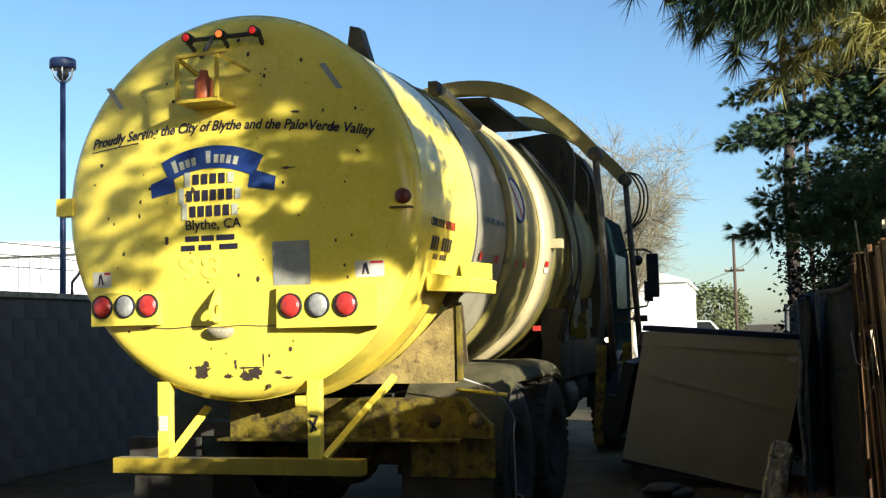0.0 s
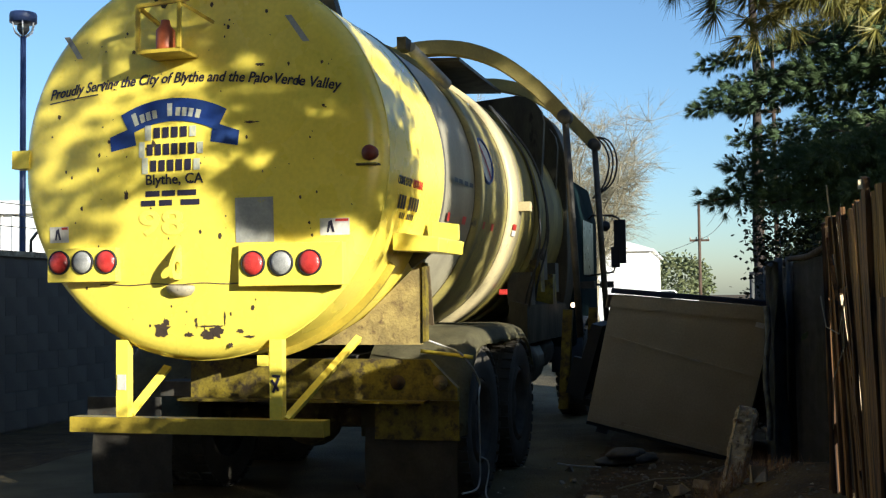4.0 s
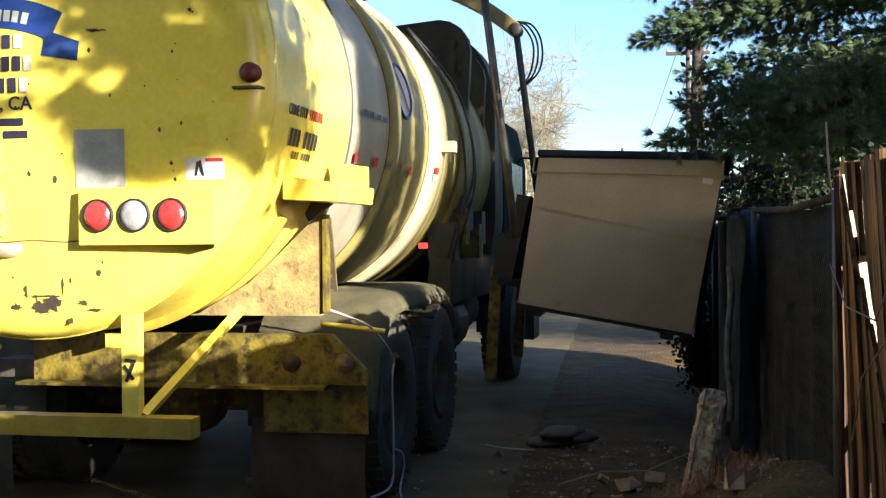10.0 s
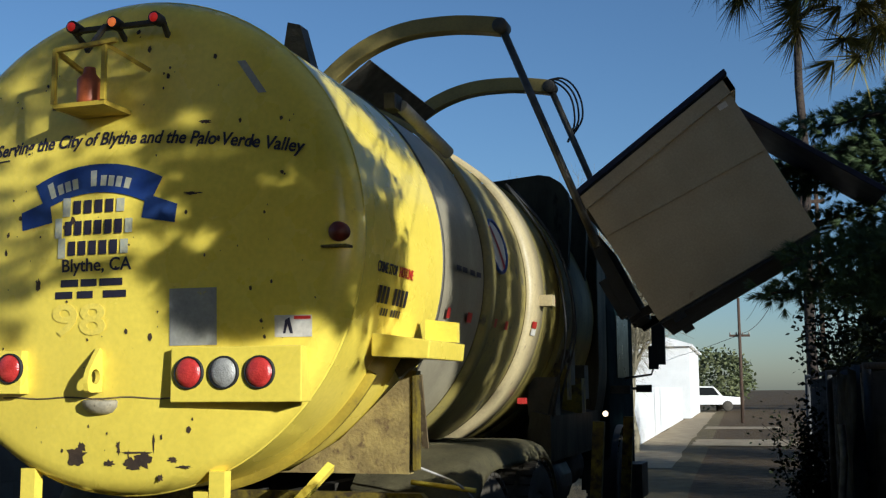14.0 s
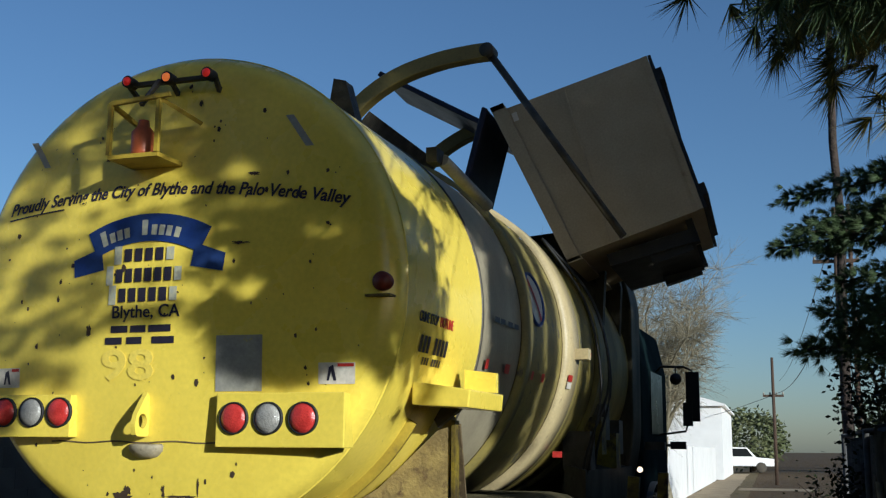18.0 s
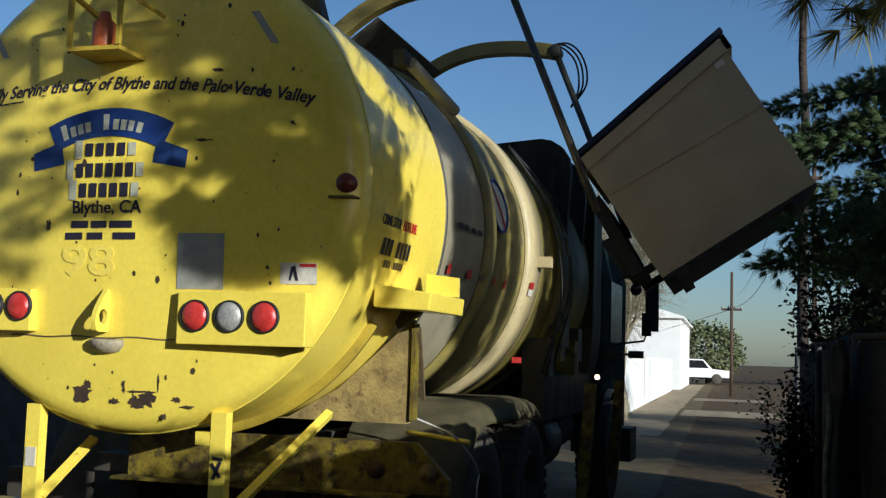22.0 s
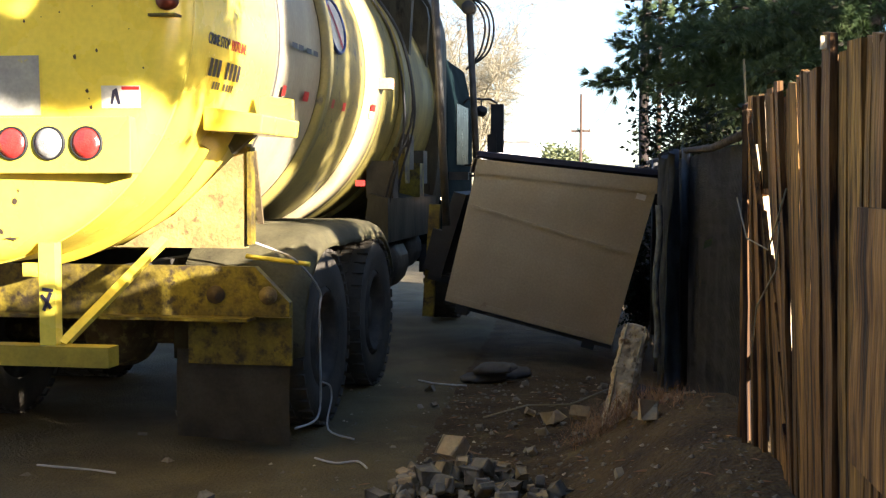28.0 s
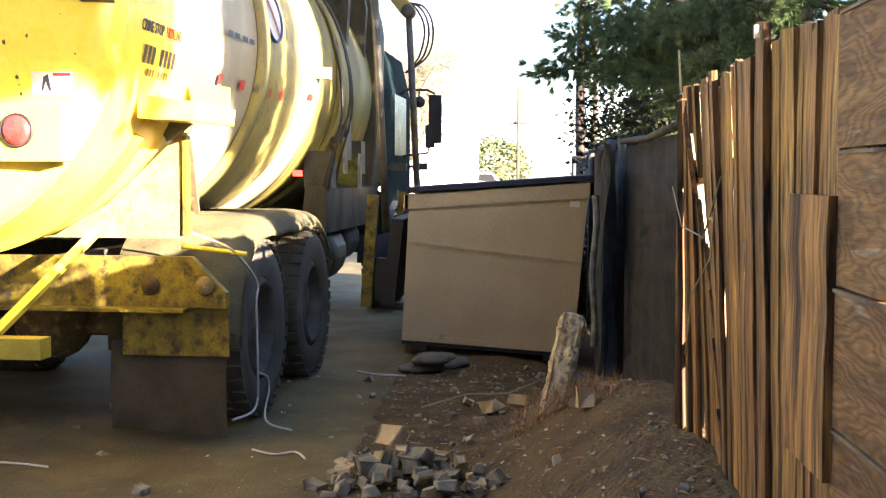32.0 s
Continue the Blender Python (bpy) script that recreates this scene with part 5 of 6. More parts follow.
def bare_tree(loc, hgt, spread, seed, label):
    """A leafless tree: trunk, forking limbs and a haze of fine twigs."""
    rnd = random.Random(seed)
    tree = thing("bare_tree", Matrix.Translation(loc), label, "tree", "bare trees beyond the truck")
    limb(tree, wiggle((0, 0, -0.1), (0, 0, hgt * 0.3), 4, 0.08, rnd), 0.2, 0.15, M_TWIG, "trunk")
    vs, fs = [], []

    def blade(p, q, w):
        d = q - p
        s = d.cross(Vector((rnd.gauss(0, 1), rnd.gauss(0, 1), rnd.gauss(0, 1))))
        if s.length < 1e-4:
            return
        s = s.normalized() * w
        k = len(vs)
        vs.extend((p + s, p - s, q - s * 0.5, q + s * 0.5))
        fs.append((k, k + 1, k + 2, k + 3))

    for i in range(15):
        a = i * 2.399 + rnd.uniform(-0.3, 0.3)
        end = Vector((math.cos(a) * spread * rnd.uniform(0.35, 0.9), math.sin(a) * spread * rnd.uniform(0.35, 0.9), hgt * rnd.uniform(0.62, 0.98)))
        pts = wiggle((0, 0, hgt * 0.28), end, 6, 0.25, rnd)
        limb(tree, pts, 0.045, 0.01, M_TWIG)
        for p in pts[2:]:
            for _ in range(10):
                d = Vector((rnd.gauss(0, 1), rnd.gauss(0, 1), rnd.gauss(0.4, 0.8))).normalized()
                q = p + d * rnd.uniform(0.4, 1.2) * hgt / 8
                blade(p, q, 0.007)
                for _ in range(18):
                    e = (d + Vector((rnd.gauss(0, 0.6), rnd.gauss(0, 0.6), rnd.gauss(0, 0.5)))).normalized()
                    b = p.lerp(q, rnd.uniform(0.3, 1))
                    blade(b, b + e * rnd.uniform(0.25, 0.7) * hgt / 8, 0.0036)
    from_lists("twig_haze", vs, fs, M_TWIG, tree, "haze of pale bare twigs")


bare_tree((-3.4, 36, 0), 8.2, 3.6, 11, "leafless pale tree beyond the truck")
bare_tree((-8.5, 40, 0), 8.5, 3.8, 12, "leafless pale tree beyond the truck")
bare_tree((-1.5, 27.5, 0), 6.0, 2.2, 13, "leafless thicket tree beside the alley")


def bush(loc, size, n, leaf, seed, label, name="bush", mat=M_LEAF):
    rnd = random.Random(seed)
    ob = thing(name, Matrix.Translation(loc), label, "bush", "bushes along the alley")
    vs, fs = [], []
    stems = []
    for _ in range(16):
        e = Vector((rnd.gauss(0, 0.45) * size[0], rnd.gauss(0, 0.45) * size[1], size[2] * rnd.uniform(0.5, 1.05)))
        stems.append(wiggle((rnd.uniform(-0.1, 0.1), rnd.uniform(-0.1, 0.1), -0.05), e, 5, 0.1, rnd))
    bm = B()
    for st in stems:
        tube(bm, st, 0.014, 5, 0.004)
    tagged(part("stem", bm, M_BARK, ob), kind="stuff")
    for _ in range(n):
        st = rnd.choice(stems)
        p = st[rnd.randint(1, 5)]
        c = p + Vector((rnd.gauss(0, 0.13) * size[0], rnd.gauss(0, 0.13) * size[1], rnd.gauss(0, 0.13) * size[2]))
        leafage(vs, fs, c, leaf * rnd.uniform(0.6, 1.2), rnd)
    from_lists("foliage", vs, fs, mat, ob, "small leaves with shade put into their colour")


bush((2.6, 11.0, 0), (0.8, 1.2, 2.0), 5200, 0.085, 21, "leafy shrub with small dark leaves behind the dumpster")
bush((2.3, 11.8, 0), (0.8, 0.8, 3.2), 11000, 0.075, 26, "tall dense dark shrub leaning over the chain-link fence")
bush((1.74, 11.3, 0), (0.32, 0.5, 1.15), 3600, 0.06, 27, "low dark shrub beside the chain-link fence")
bush((2.85, 9.0, 0), (0.6, 1.2, 1.7), 4500, 0.085, 22, "dense dark shrub against the chain-link fence")
bush((2.3, 15.2, 0), (0.8, 1.4, 1.25), 1300, 0.06, 23, "straggling shrub beside the paved alley")
# the next three stand out of view, added to shade the paving
bush((3.5, 15.6, 0), (0.9, 3.0, 2.4), 9000, 0.11, 28, "added hedge out of view that shades the near alley")
bush((3.9, 25.0, 0), (1.0, 3.6, 2.3), 9000, 0.13, 29, "added hedge out of view that shades the far alley")
bush((3.8, 19.6, 0), (1.1, 4.6, 2.5), 12000, 0.13, 24, "added shrub out of view that shades the alley")
bush((4.4, 27, 0), (1.2, 3.5, 2.0), 2500, 0.14, 25, "dusty green roadside shrub by the alley")


def make_brush():
    """Brush added out of sight behind the board fence and the wire to block low sun."""
    rnd = random.Random(52)
    for oy, y0, y1, top in ((0.6, -3.2, 2.0, 1.78), (5.6, -1.15, 1.1, 1.62)):
        brush_pile(rnd, oy, y0, y1, top)


def brush_pile(rnd, oy, y0, y1, top):
    ob = thing("brush_pile", pose(2.38, oy, 0.3), "hidden brush added behind the board fence to block low sun", "brush", "brush piles")
    bm = B()
    for _ in range(int(9 * (y1 - y0))):
        y = rnd.uniform(y0, y1)
        p = Vector((rnd.uniform(-0.3, 0.35), y, -0.1))
        q = p + Vector((rnd.uniform(-0.3, 0.4), rnd.uniform(-0.6, 0.6), top * rnd.uniform(0.8, 1.1)))
        tube(bm, wiggle(p, q, 6, 0.12, rnd), rnd.uniform(0.01, 0.028), 6, 0.005)
    tagged(part("branch", bm, M_TWIG, ob), kind="stuff")
    vs, fs = [], []
    for _ in range(int(1900 * (y1 - y0))):
        leafage(vs, fs, Vector((rnd.gauss(0.05, 0.16), rnd.uniform(y0, y1), top * rnd.random() ** 0.6)), rnd.uniform(0.05, 0.1), rnd)
    from_lists("foliage", vs, fs, M_LEAF, ob, "leaves added to block sun, painted dark like shade")


make_brush()


def far_tree(loc, r, hgt, seed):
    rnd = random.Random(seed)
    ob = thing("round_tree", Matrix.Translation(loc), "rounded dusty green tree far down the alley", "tree", "far trees")
    limb(ob, [(0, 0, -0.1), (0, 0, hgt * 0.5)], 0.18, 0.12, M_BARK, "trunk")
    vs, fs = [], []
    for _ in range(2600):
        d = Vector((rnd.gauss(0, 1), rnd.gauss(0, 1), rnd.gauss(0, 1))).normalized() * rnd.uniform(0.6, 1.05)
        d *= 1 + 0.25 * noise.noise(d * 2 + Vector((seed, 0, 0)))
        leafage(vs, fs, Vector((d.x * r, d.y * r, hgt * 0.55 + d.z * hgt * 0.45)), 0.34, rnd)
    from_lists("crown", vs, fs, M_FARTREE, ob)


for i, q in enumerate(((-0.2, 82, 2.6, 4.4), (-10, 95, 4, 6.2), (15, 85, 3.5, 5.0), (-20, 90, 5, 6.5), (24, 95, 5, 6.5))):
    far_tree((q[0], q[1], 0), q[2], q[3], 40 + i)


def make_wall():
    """The block wall across the alley, with barbed wire on raked posts."""
    wall = new("wall_west")
    wall.location = (-6.2, 0, 0)
    tagged(wall, "grey block wall with a wire top along the alley", "wall", kind="structure")
    bm = B()
    box(bm, (0, 5.0, 0.93), (0.15, 30.0, 1.9))
    part("wall_core", bm, M_BLOCK, wall)
    me = None
    for row in range(9):
        for k in range(34):
            y = 3.0 + 0.41 * k + (0.2 if row % 2 else 0)
            if me is None:
                bm = B()
                box(bm, (0, 0, 0), (0.03, 0.404, 0.201))
                soften(bm, 0.004, 1)
                o = part("block", bm, M_BLOCK, wall)
                me = o.data
            else:
                o = new("block", me)
                o.parent = wall
            o.location = (0.077, y, 0.11 + 0.205 * row)
    bm = B()
    box(bm, (0, 5.0, 1.91), (0.22, 30.0, 0.06))
    part("coping", bm, M_CONC, wall)
    for i in range(6):
        y = 6.35 + 3.2 * i
        bm = B()
        tube(bm, [(0, y, 1.9), (0, y, 2.08), (0.3, y + 0.02, 2.42)], 0.018, 6)
        part("raked_post", bm, M_STEEL, wall, "raked steel wire post")
    for j in range(3):
        bm = B()
        tube(bm, [(0.1 + 0.1 * j, -8 + 0.8 * i, 2.19 + 0.11 * j - 0.015 * math.sin(i * 0.785)) for i in range(34)], 0.005, 4)
        part("wire_strand", bm, M_STEEL, wall)


make_wall()


def make_lamp_post():
    lp = thing("yard_light", pose(-9.5, 14.4, 0), "tall dark blue pole with a drum-shaped lamp", "lamp post")
    bm = B()
    tube(bm, [(0, 0, 0), (0, 0, 5.72)], 0.055, 12, 0.045)
    part("pole", bm, M_POLE, lp)
    bm = B()
    lathe(bm, [(0.0001, 6.1), (0.2, 6.09), (0.215, 6.06), (0.215, 5.93), (0.19, 5.92), (0.0001, 5.92)], (0, 0, 0), 24, "z")
    part("lamp_drum", bm, M_POLE, lp)
    for k in range(6):
        a = k * math.pi / 3
        bm = B()
        tube(bm, [(0.19 * math.cos(a), 0.19 * math.sin(a), 5.93), (0.15 * math.cos(a), 0.15 * math.sin(a), 5.78), (0.05 * math.cos(a), 0.05 * math.sin(a), 5.7)], 0.012, 5)
        part("cage_bar", bm, M_METALW, lp)
    bm = B()
    lathe(bm, [(0.0001, 5.92), (0.09, 5.9), (0.1, 5.82), (0.05, 5.74), (0.0001, 5.73)], (0, 0, 0), 16, "z")
    part("lamp_globe", bm, M_CHAIN, lp, "grey glass globe")


make_lamp_post()


def make_sheds():
    """White metal buildings: ribbed walls, roof, doors."""
    shed = thing("metal_warehouse", pose(-24, 30, 0), "long white ribbed metal warehouse", "building")
    bm = B()
    box(bm, (0, 5, 2.1), (26, 10, 4.2))
    part("wall", bm, M_METALW, shed)
    bm = B()
    for i in range(65):
        box(bm, (-12.9 + 0.4 * i, -0.02, 2.1), (0.05, 0.04, 4.2))
    tagged(part("wall_ribs", bm, M_METALW, shed), kind="stuff")
    bm = B()
    prism(bm, [(-13.2, 4.2), (13.2, 4.2), (13.2, 4.3), (0, 4.75), (-13.2, 4.3)], -0.2, 10.2)
    part("roof", bm, M_METALW, shed)
    house = thing("white_outbuilding", pose(-8.0, 60, 0), "low white gabled building beside the alley", "building")
    bm = B()
    box(bm, (0, 8, 1.9), (13.4, 16, 3.8))
    part("wall", bm, M_METALW, house)
    bm = B()
    prism(bm, [(-6.9, 3.75), (6.9, 3.75), (6.9, 3.85), (0, 5.9), (-6.9, 3.85)], -0.25, 16.2)
    part("roof", bm, M_METALW, house)
    yard = new("wall_yard")
    yard.location = (-1.7, 44, 0)
    tagged(yard, "low whitewashed yard wall", "wall", kind="structure")
    bm = B()
    box(bm, (0, 0, 0.8), (0.2, 28, 1.6))
    part("wall_core", bm, M_METALW, yard)


make_sheds()


def utility_pole(loc, hgt, arms, label):
    p = thing("utility_pole", Matrix.Translation(loc), label, "pole", "utility poles")
    bm = B()
    tube(bm, [(0, 0, 0), (0, 0, hgt)], 0.085, 10, 0.06)
    part("shaft", bm, M_UPOLE, p)
    for z, w in arms:
        bm = B()
        box(bm, (0, 0.12, z), (w, 0.1, 0.1))
        part("crossarm", bm, M_UPOLE, p)
        for k in range(4):
            bm = B()
            lathe(bm, [(0.0001, 0), (0.035, 0), (0.045, 0.05), (0.03, 0.1), (0.0001, 0.12)], (w * (-0.46 + 0.307 * k), 0.12, z + 0.05), 8, "z")
            part("insulator", bm, M_GREY, p)
    return p


utility_pole((1.27, 52, 0), 5.6, [(3.9, 0.9)], "thin wooden utility pole with one crossarm")
utility_pole((3.1, 34, 0), 8.6, [(7.9, 1.5), (7.0, 1.3)], "weathered utility pole with crossarms")
utility_pole((3.7, 36.5, 0), 9.2, [(8.6, 1.4)], "tall weathered utility pole")
cable = thing("power_line", pose(0, 0, 0), "thin sagging overhead cables", "cable")
for a, b in (((1.3, 52, 3.95), (3.2, 34, 6.6)), ((1.2, 52, 3.9), (-9, 80, 4.2)), ((3.1, 34, 7.9), (14, 10, 8.2)), ((3.1, 34, 8.0), (2.2, 110, 8))):
    bm = B()
    tube(bm, [Vector(a).lerp(Vector(b), t / 16) - Vector((0, 0, 0.9 * math.sin(math.pi * t / 16))) for t in range(17)], 0.014, 4)
    part("wire", bm, M_STEEL, cable)


def make_pickup():
    car = thing("pickup_truck", pose(-1.3, 80, 0, 0, 0, 12), "white pickup parked at the alley's far end", "car")
    bm = B()
    prism(bm, [(-2.4, 0.45), (2.5, 0.45), (2.55, 0.95), (1.3, 1.05), (0.7, 1.7), (-0.5, 1.72), (-0.7, 1.05), (-2.4, 1.05)], -0.9, 0.9)
    soften(bm, 0.06, 2)
    body = part("body", bm, M_METALW, car)
    bm = B()
    prism(bm, [(-0.4, 1.1), (1.05, 1.1), (0.65, 1.62), (-0.4, 1.62)], -0.92, 0.92)
    part("window", bm, M_GLASS, body)
    for x in (-1.5, 1.6):
        for y in (-0.85, 0.85):
            bm = B()
            lathe(bm, [(0.0001, -0.1), (0.3, -0.1), (0.36, -0.06), (0.36, 0.06), (0.3, 0.1), (0.0001, 0.1)], (x, y, 0.36), 20)
            part("wheel", bm, M_RUBBER, car)


make_pickup()


def make_south_wall():
    """A plain tall wall added behind the viewer, unseen, to cut the sky light."""
    w = new("wall_south")
    w.location = (-5.75, -8.5, 0)
    tagged(w, "plain dark wall added out of view to cut sky light", "wall", kind="structure")
    bm = B()
    box(bm, (0, 0, 3.9), (16.5, 0.4, 8.0))
    part("wall_core", bm, M_UPOLE, w)
    bm = B()
    box(bm, (0, 0, 7.95), (16.6, 0.5, 0.12))
    part("coping", bm, M_CONC, w)


make_south_wall()


def overhead_tree(loc, box_lo, box_hi, boughs, seed, label):
    """An added, unseen leafy tree that closes the sky behind the viewer to lower the fill."""
    rnd = random.Random(seed)
    tree = thing("shade_tree", Matrix.Translation(loc), label, "tree", "shade trees")
    limb(tree, wiggle((0, 0, -0.1), (0.1, 0.2, box_lo[2] - 0.6), 7, 0.1, rnd), 0.28, 0.16, M_BARK, "trunk")
    vs, fs = [], []
    for _ in range(boughs):
        e = Vector([rnd.uniform(a, b) for a, b in zip(box_lo, box_hi)])
        limb(tree, wiggle((0.1, 0.2, box_lo[2] - rnd.uniform(0.7, 2.1)), e, 6, 0.15, rnd), 0.06, 0.015, M_BARK)
        for _ in range(260):
            leafage(vs, fs, e + Vector((rnd.gauss(0, 0.7), rnd.gauss(0, 0.7), rnd.gauss(0, 0.45))), rnd.uniform(0.18, 0.34), rnd)
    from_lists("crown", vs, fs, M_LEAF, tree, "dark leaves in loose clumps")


overhead_tree((1.5, -6.5, 0), (-6.5, -3.0, 6.6), (4.0, 6.5, 9.4), 52, 91, "unseen leafy tree added to cut sky light on the alley")
overhead_tree((10.0, -8.0, 0), (-5.0, -2.0, 8.2), (3.5, 8.0, 12.5), 50, 92, "unseen tall tree added to cut sky light from the fence side")


def shade_tree():
    """A broad unseen pine behind the camera; its sprays are placed sunward to dapple the tank."""
    rnd = random.Random(77)
    tree = thing("pine_tree", pose(5.0, 2.7, 0), "unseen pine with sprays placed to dapple the tank", "tree")
    limb(tree, wiggle((0, 0, 0), (-0.2, -0.2, 5.2), 8, 0.05, rnd), 0.15, 0.08, M_BARK, "trunk")
    base = Vector((5.0, 2.7, 0))
    vs, fs = [], []
    # foliage over the tank's rear head: light lets through per (x, z, half-width, half-height) gap
    gaps = [(0.34, 2.75, 0.17, 0.06, 0.6), (-0.32, 2.66, 0.5, 0.09, 0.75), (0.45, 2.585, 0.3, 0.045, 0.85), (0.82, 2.46, 0.15, 0.055, 0.9), (-0.7, 2.48, 0.28, 0.14, 0.8), (0.37, 2.2, 0.13, 0.1, 0.9), (-0.03, 2.3, 0.36, 0.22, 0.75), (-0.45, 3.05, 0.3, 0.2, 0.35)]
    foot = [(-1.2, 1.42), (-0.84, 1.48), (-0.8, 1.66), (-0.58, 1.68), (-0.48, 1.93), (-0.33, 1.98), (0.1, 2.0), (0.2, 1.9), (0.31, 1.75), (0.62, 1.71), (0.78, 1.75), (0.9, 1.81), (1.0, 1.85), (1.1, 1.79), (1.3, 1.76)]
    for _ in range(5900):
        x, z = rnd.uniform(-1.2, 1.24), rnd.uniform(1.45, 3.5)
        low = next((za + (zb - za) * (x - xa) / (xb - xa) for (xa, za), (xb, zb) in zip(foot, foot[1:]) if xa <= x <= xb), 1.8)
        if z < low + (0.07 if x > 0.14 else 0.03):
            continue
        clear = 0.02 if x > 0.14 else 0.5 if z < 2.78 else 0.28
        for gx, gz, rx, rz, k in gaps:
            if ((x - gx) / rx) ** 2 + ((z - gz) / rz) ** 2 < 1:
                clear = max(clear, k)
        if rnd.random() > -math.log(clear) / 4.0:
            continue
        near = x > 0.14 and z < 2.5
        p = TR @ Vector((x, 0, z)) + TO_SUN * (rnd.uniform(3.1, 3.7) if near else rnd.uniform(6.0, 7.4)) - base
        if near:
            tuft(vs, fs, p, 0.12, 30, rnd, 0.6, 0.003, Vector((-0.2, 0, -0.5)))
        else:
            tuft(vs, fs, p, 0.1, 24, rnd, 0.3, 0.006)
    # foliage masses over the flank: where their shade falls (x, y, z), its half-width and half-height, its count, how far back the mass stands
    masses = [(-0.75, 5.0, 3.2, 0.45, 0.25, 160, 13), (-0.55, 5.6, 2.95, 0.2, 0.35, 40, 12), (-0.5, 7.0, 1.6, 0.3, 0.45, 40, 12), (-0.5, 6.0, 2.6, 0.2, 0.4, 40, 12), (-0.45, 6.7, 2.9, 0.15, 0.4, 30, 12), (-0.4, 8.9, 2.4, 0.3, 1.0, 160, 12), (-0.52, 5.95, 2.55, 0.22, 0.6, 110, 12), (-0.52, 6.35, 2.3, 0.2, 0.75, 110, 12), (-0.5, 6.85, 2.35, 0.2, 0.85, 170, 12), (-0.5, 7.3, 2.3, 0.2, 0.8, 170, 12), (-0.5, 8.45, 2.4, 0.14, 1.1, 150, 12), (-0.52, 5.88, 2.15, 0.2, 0.35, 110, 12), (-0.52, 6.2, 2.1, 0.2, 0.38, 110, 12)]
    for x, y, z, rx, rz, n, far in masses:
        for _ in range(n):
            a, q = rnd.uniform(0, 6.28), rnd.random() ** 0.5
            p = Vector((x + rx * q * math.cos(a), y, z + rz * q * math.sin(a))) + TO_SUN * (far * 0.48 + rnd.uniform(0, 1.3)) - base
            tuft(vs, fs, p, 0.15, 26, rnd, 0.2, 0.006)
    from_lists("crown", vs, fs, M_NEEDLE, tree)
    # a denser unseen tree, added to shade the lifted bin, the cab and the far alley
    cab_shade = [(-0.42, 8.85, 2.3, 0.2, 1.3, 420, 8), (-0.35, 9.6, 2.3, 0.4, 1.4, 520, 8.6), (-0.3, 10.8, 2.2, 0.9, 1.4, 650, 9.4), (-0.2, 12.5, 1.9, 0.9, 1.4, 500, 10)]
    bin_shade = [(1.2, 8.45, 1.3, 0.5, 0.4, 420, 6.7), (0.35, 8.45, 1.35, 0.45, 0.4, 420, 6.9), (0.2, 8.6, 1.2, 1.0, 0.9, 400, 7.0), (1.2, 8.6, 1.0, 0.7, 0.9, 380, 6.6), (1.3, 8.6, 2.2, 0.6, 0.8, 300, 6.8), (-0.4, 8.6, 0.9, 0.6, 0.7, 260, 7.2), (0.25, 8.6, 2.7, 0.85, 0.9, 330, 7.4), (0.8, 8.6, 2.6, 0.8, 0.9, 330, 7.0), (-0.8, 8.6, 4.5, 1.4, 1.0, 450, 8), (0.6, 8.6, 4.2, 0.9, 1.0, 360, 7.6), (-1.4, 9.5, 4.6, 0.9, 0.6, 220, 8.6), (-1.4, 8.6, 3.9, 0.7, 0.6, 280, 8), (-0.3, 8.6, 3.6, 0.8, 0.6, 280, 8)]
    base = Vector((6.6, 5.0, 0))
    t2 = thing("pine_tree", Matrix.Translation(base), "unseen pine added to shade the bin, cab and alley", "tree")
    limb(t2, wiggle((0, 0, 0), (0.1, 0, 6.5), 8, 0.06, rnd), 0.2, 0.08, M_BARK, "trunk")
    vs, fs = [], []
    for x, y, z, rx, rz, n, far in cab_shade + bin_shade:
        for _ in range(n):
            a, q = rnd.uniform(0, 6.28), rnd.random() ** 0.5
            p = Vector((x + rx * q * math.cos(a), y, z + rz * q * math.sin(a))) + TO_SUN * (far + rnd.uniform(0, 2.0)) - base
            tuft(vs, fs, p, 0.2, 20, rnd, 0.2, 0.016)
    from_lists("crown", vs, fs, M_NEEDLE, t2)


shade_tree()

make_clutter()


# ---- truck details ----
def flat_part(name, poly, mat, parent, wrap, label="", lift=0.0):
    """A thin flat outline in (x, z), laid on a curved surface."""
    bm = B()
    vs = [bm.verts.new((x, -lift, z)) for x, z in poly]
    bm.faces.new(vs)
    bmesh.ops.triangulate(bm, faces=bm.faces[:])
    for _ in range(2):
        bmesh.ops.subdivide_edges(bm, edges=[e for e in bm.edges if e.calc_length() > 0.06], cuts=1)
    bmesh.ops.triangulate(bm, faces=bm.faces[:])
    for v in bm.verts:
        v.co = wrap(v.co)
    return part(name, bm, mat, parent, label)


def rect(x0, x1, z0, z1):
    return [(x0, z0), (x1, z0), (x1, z1), (x0, z1)]


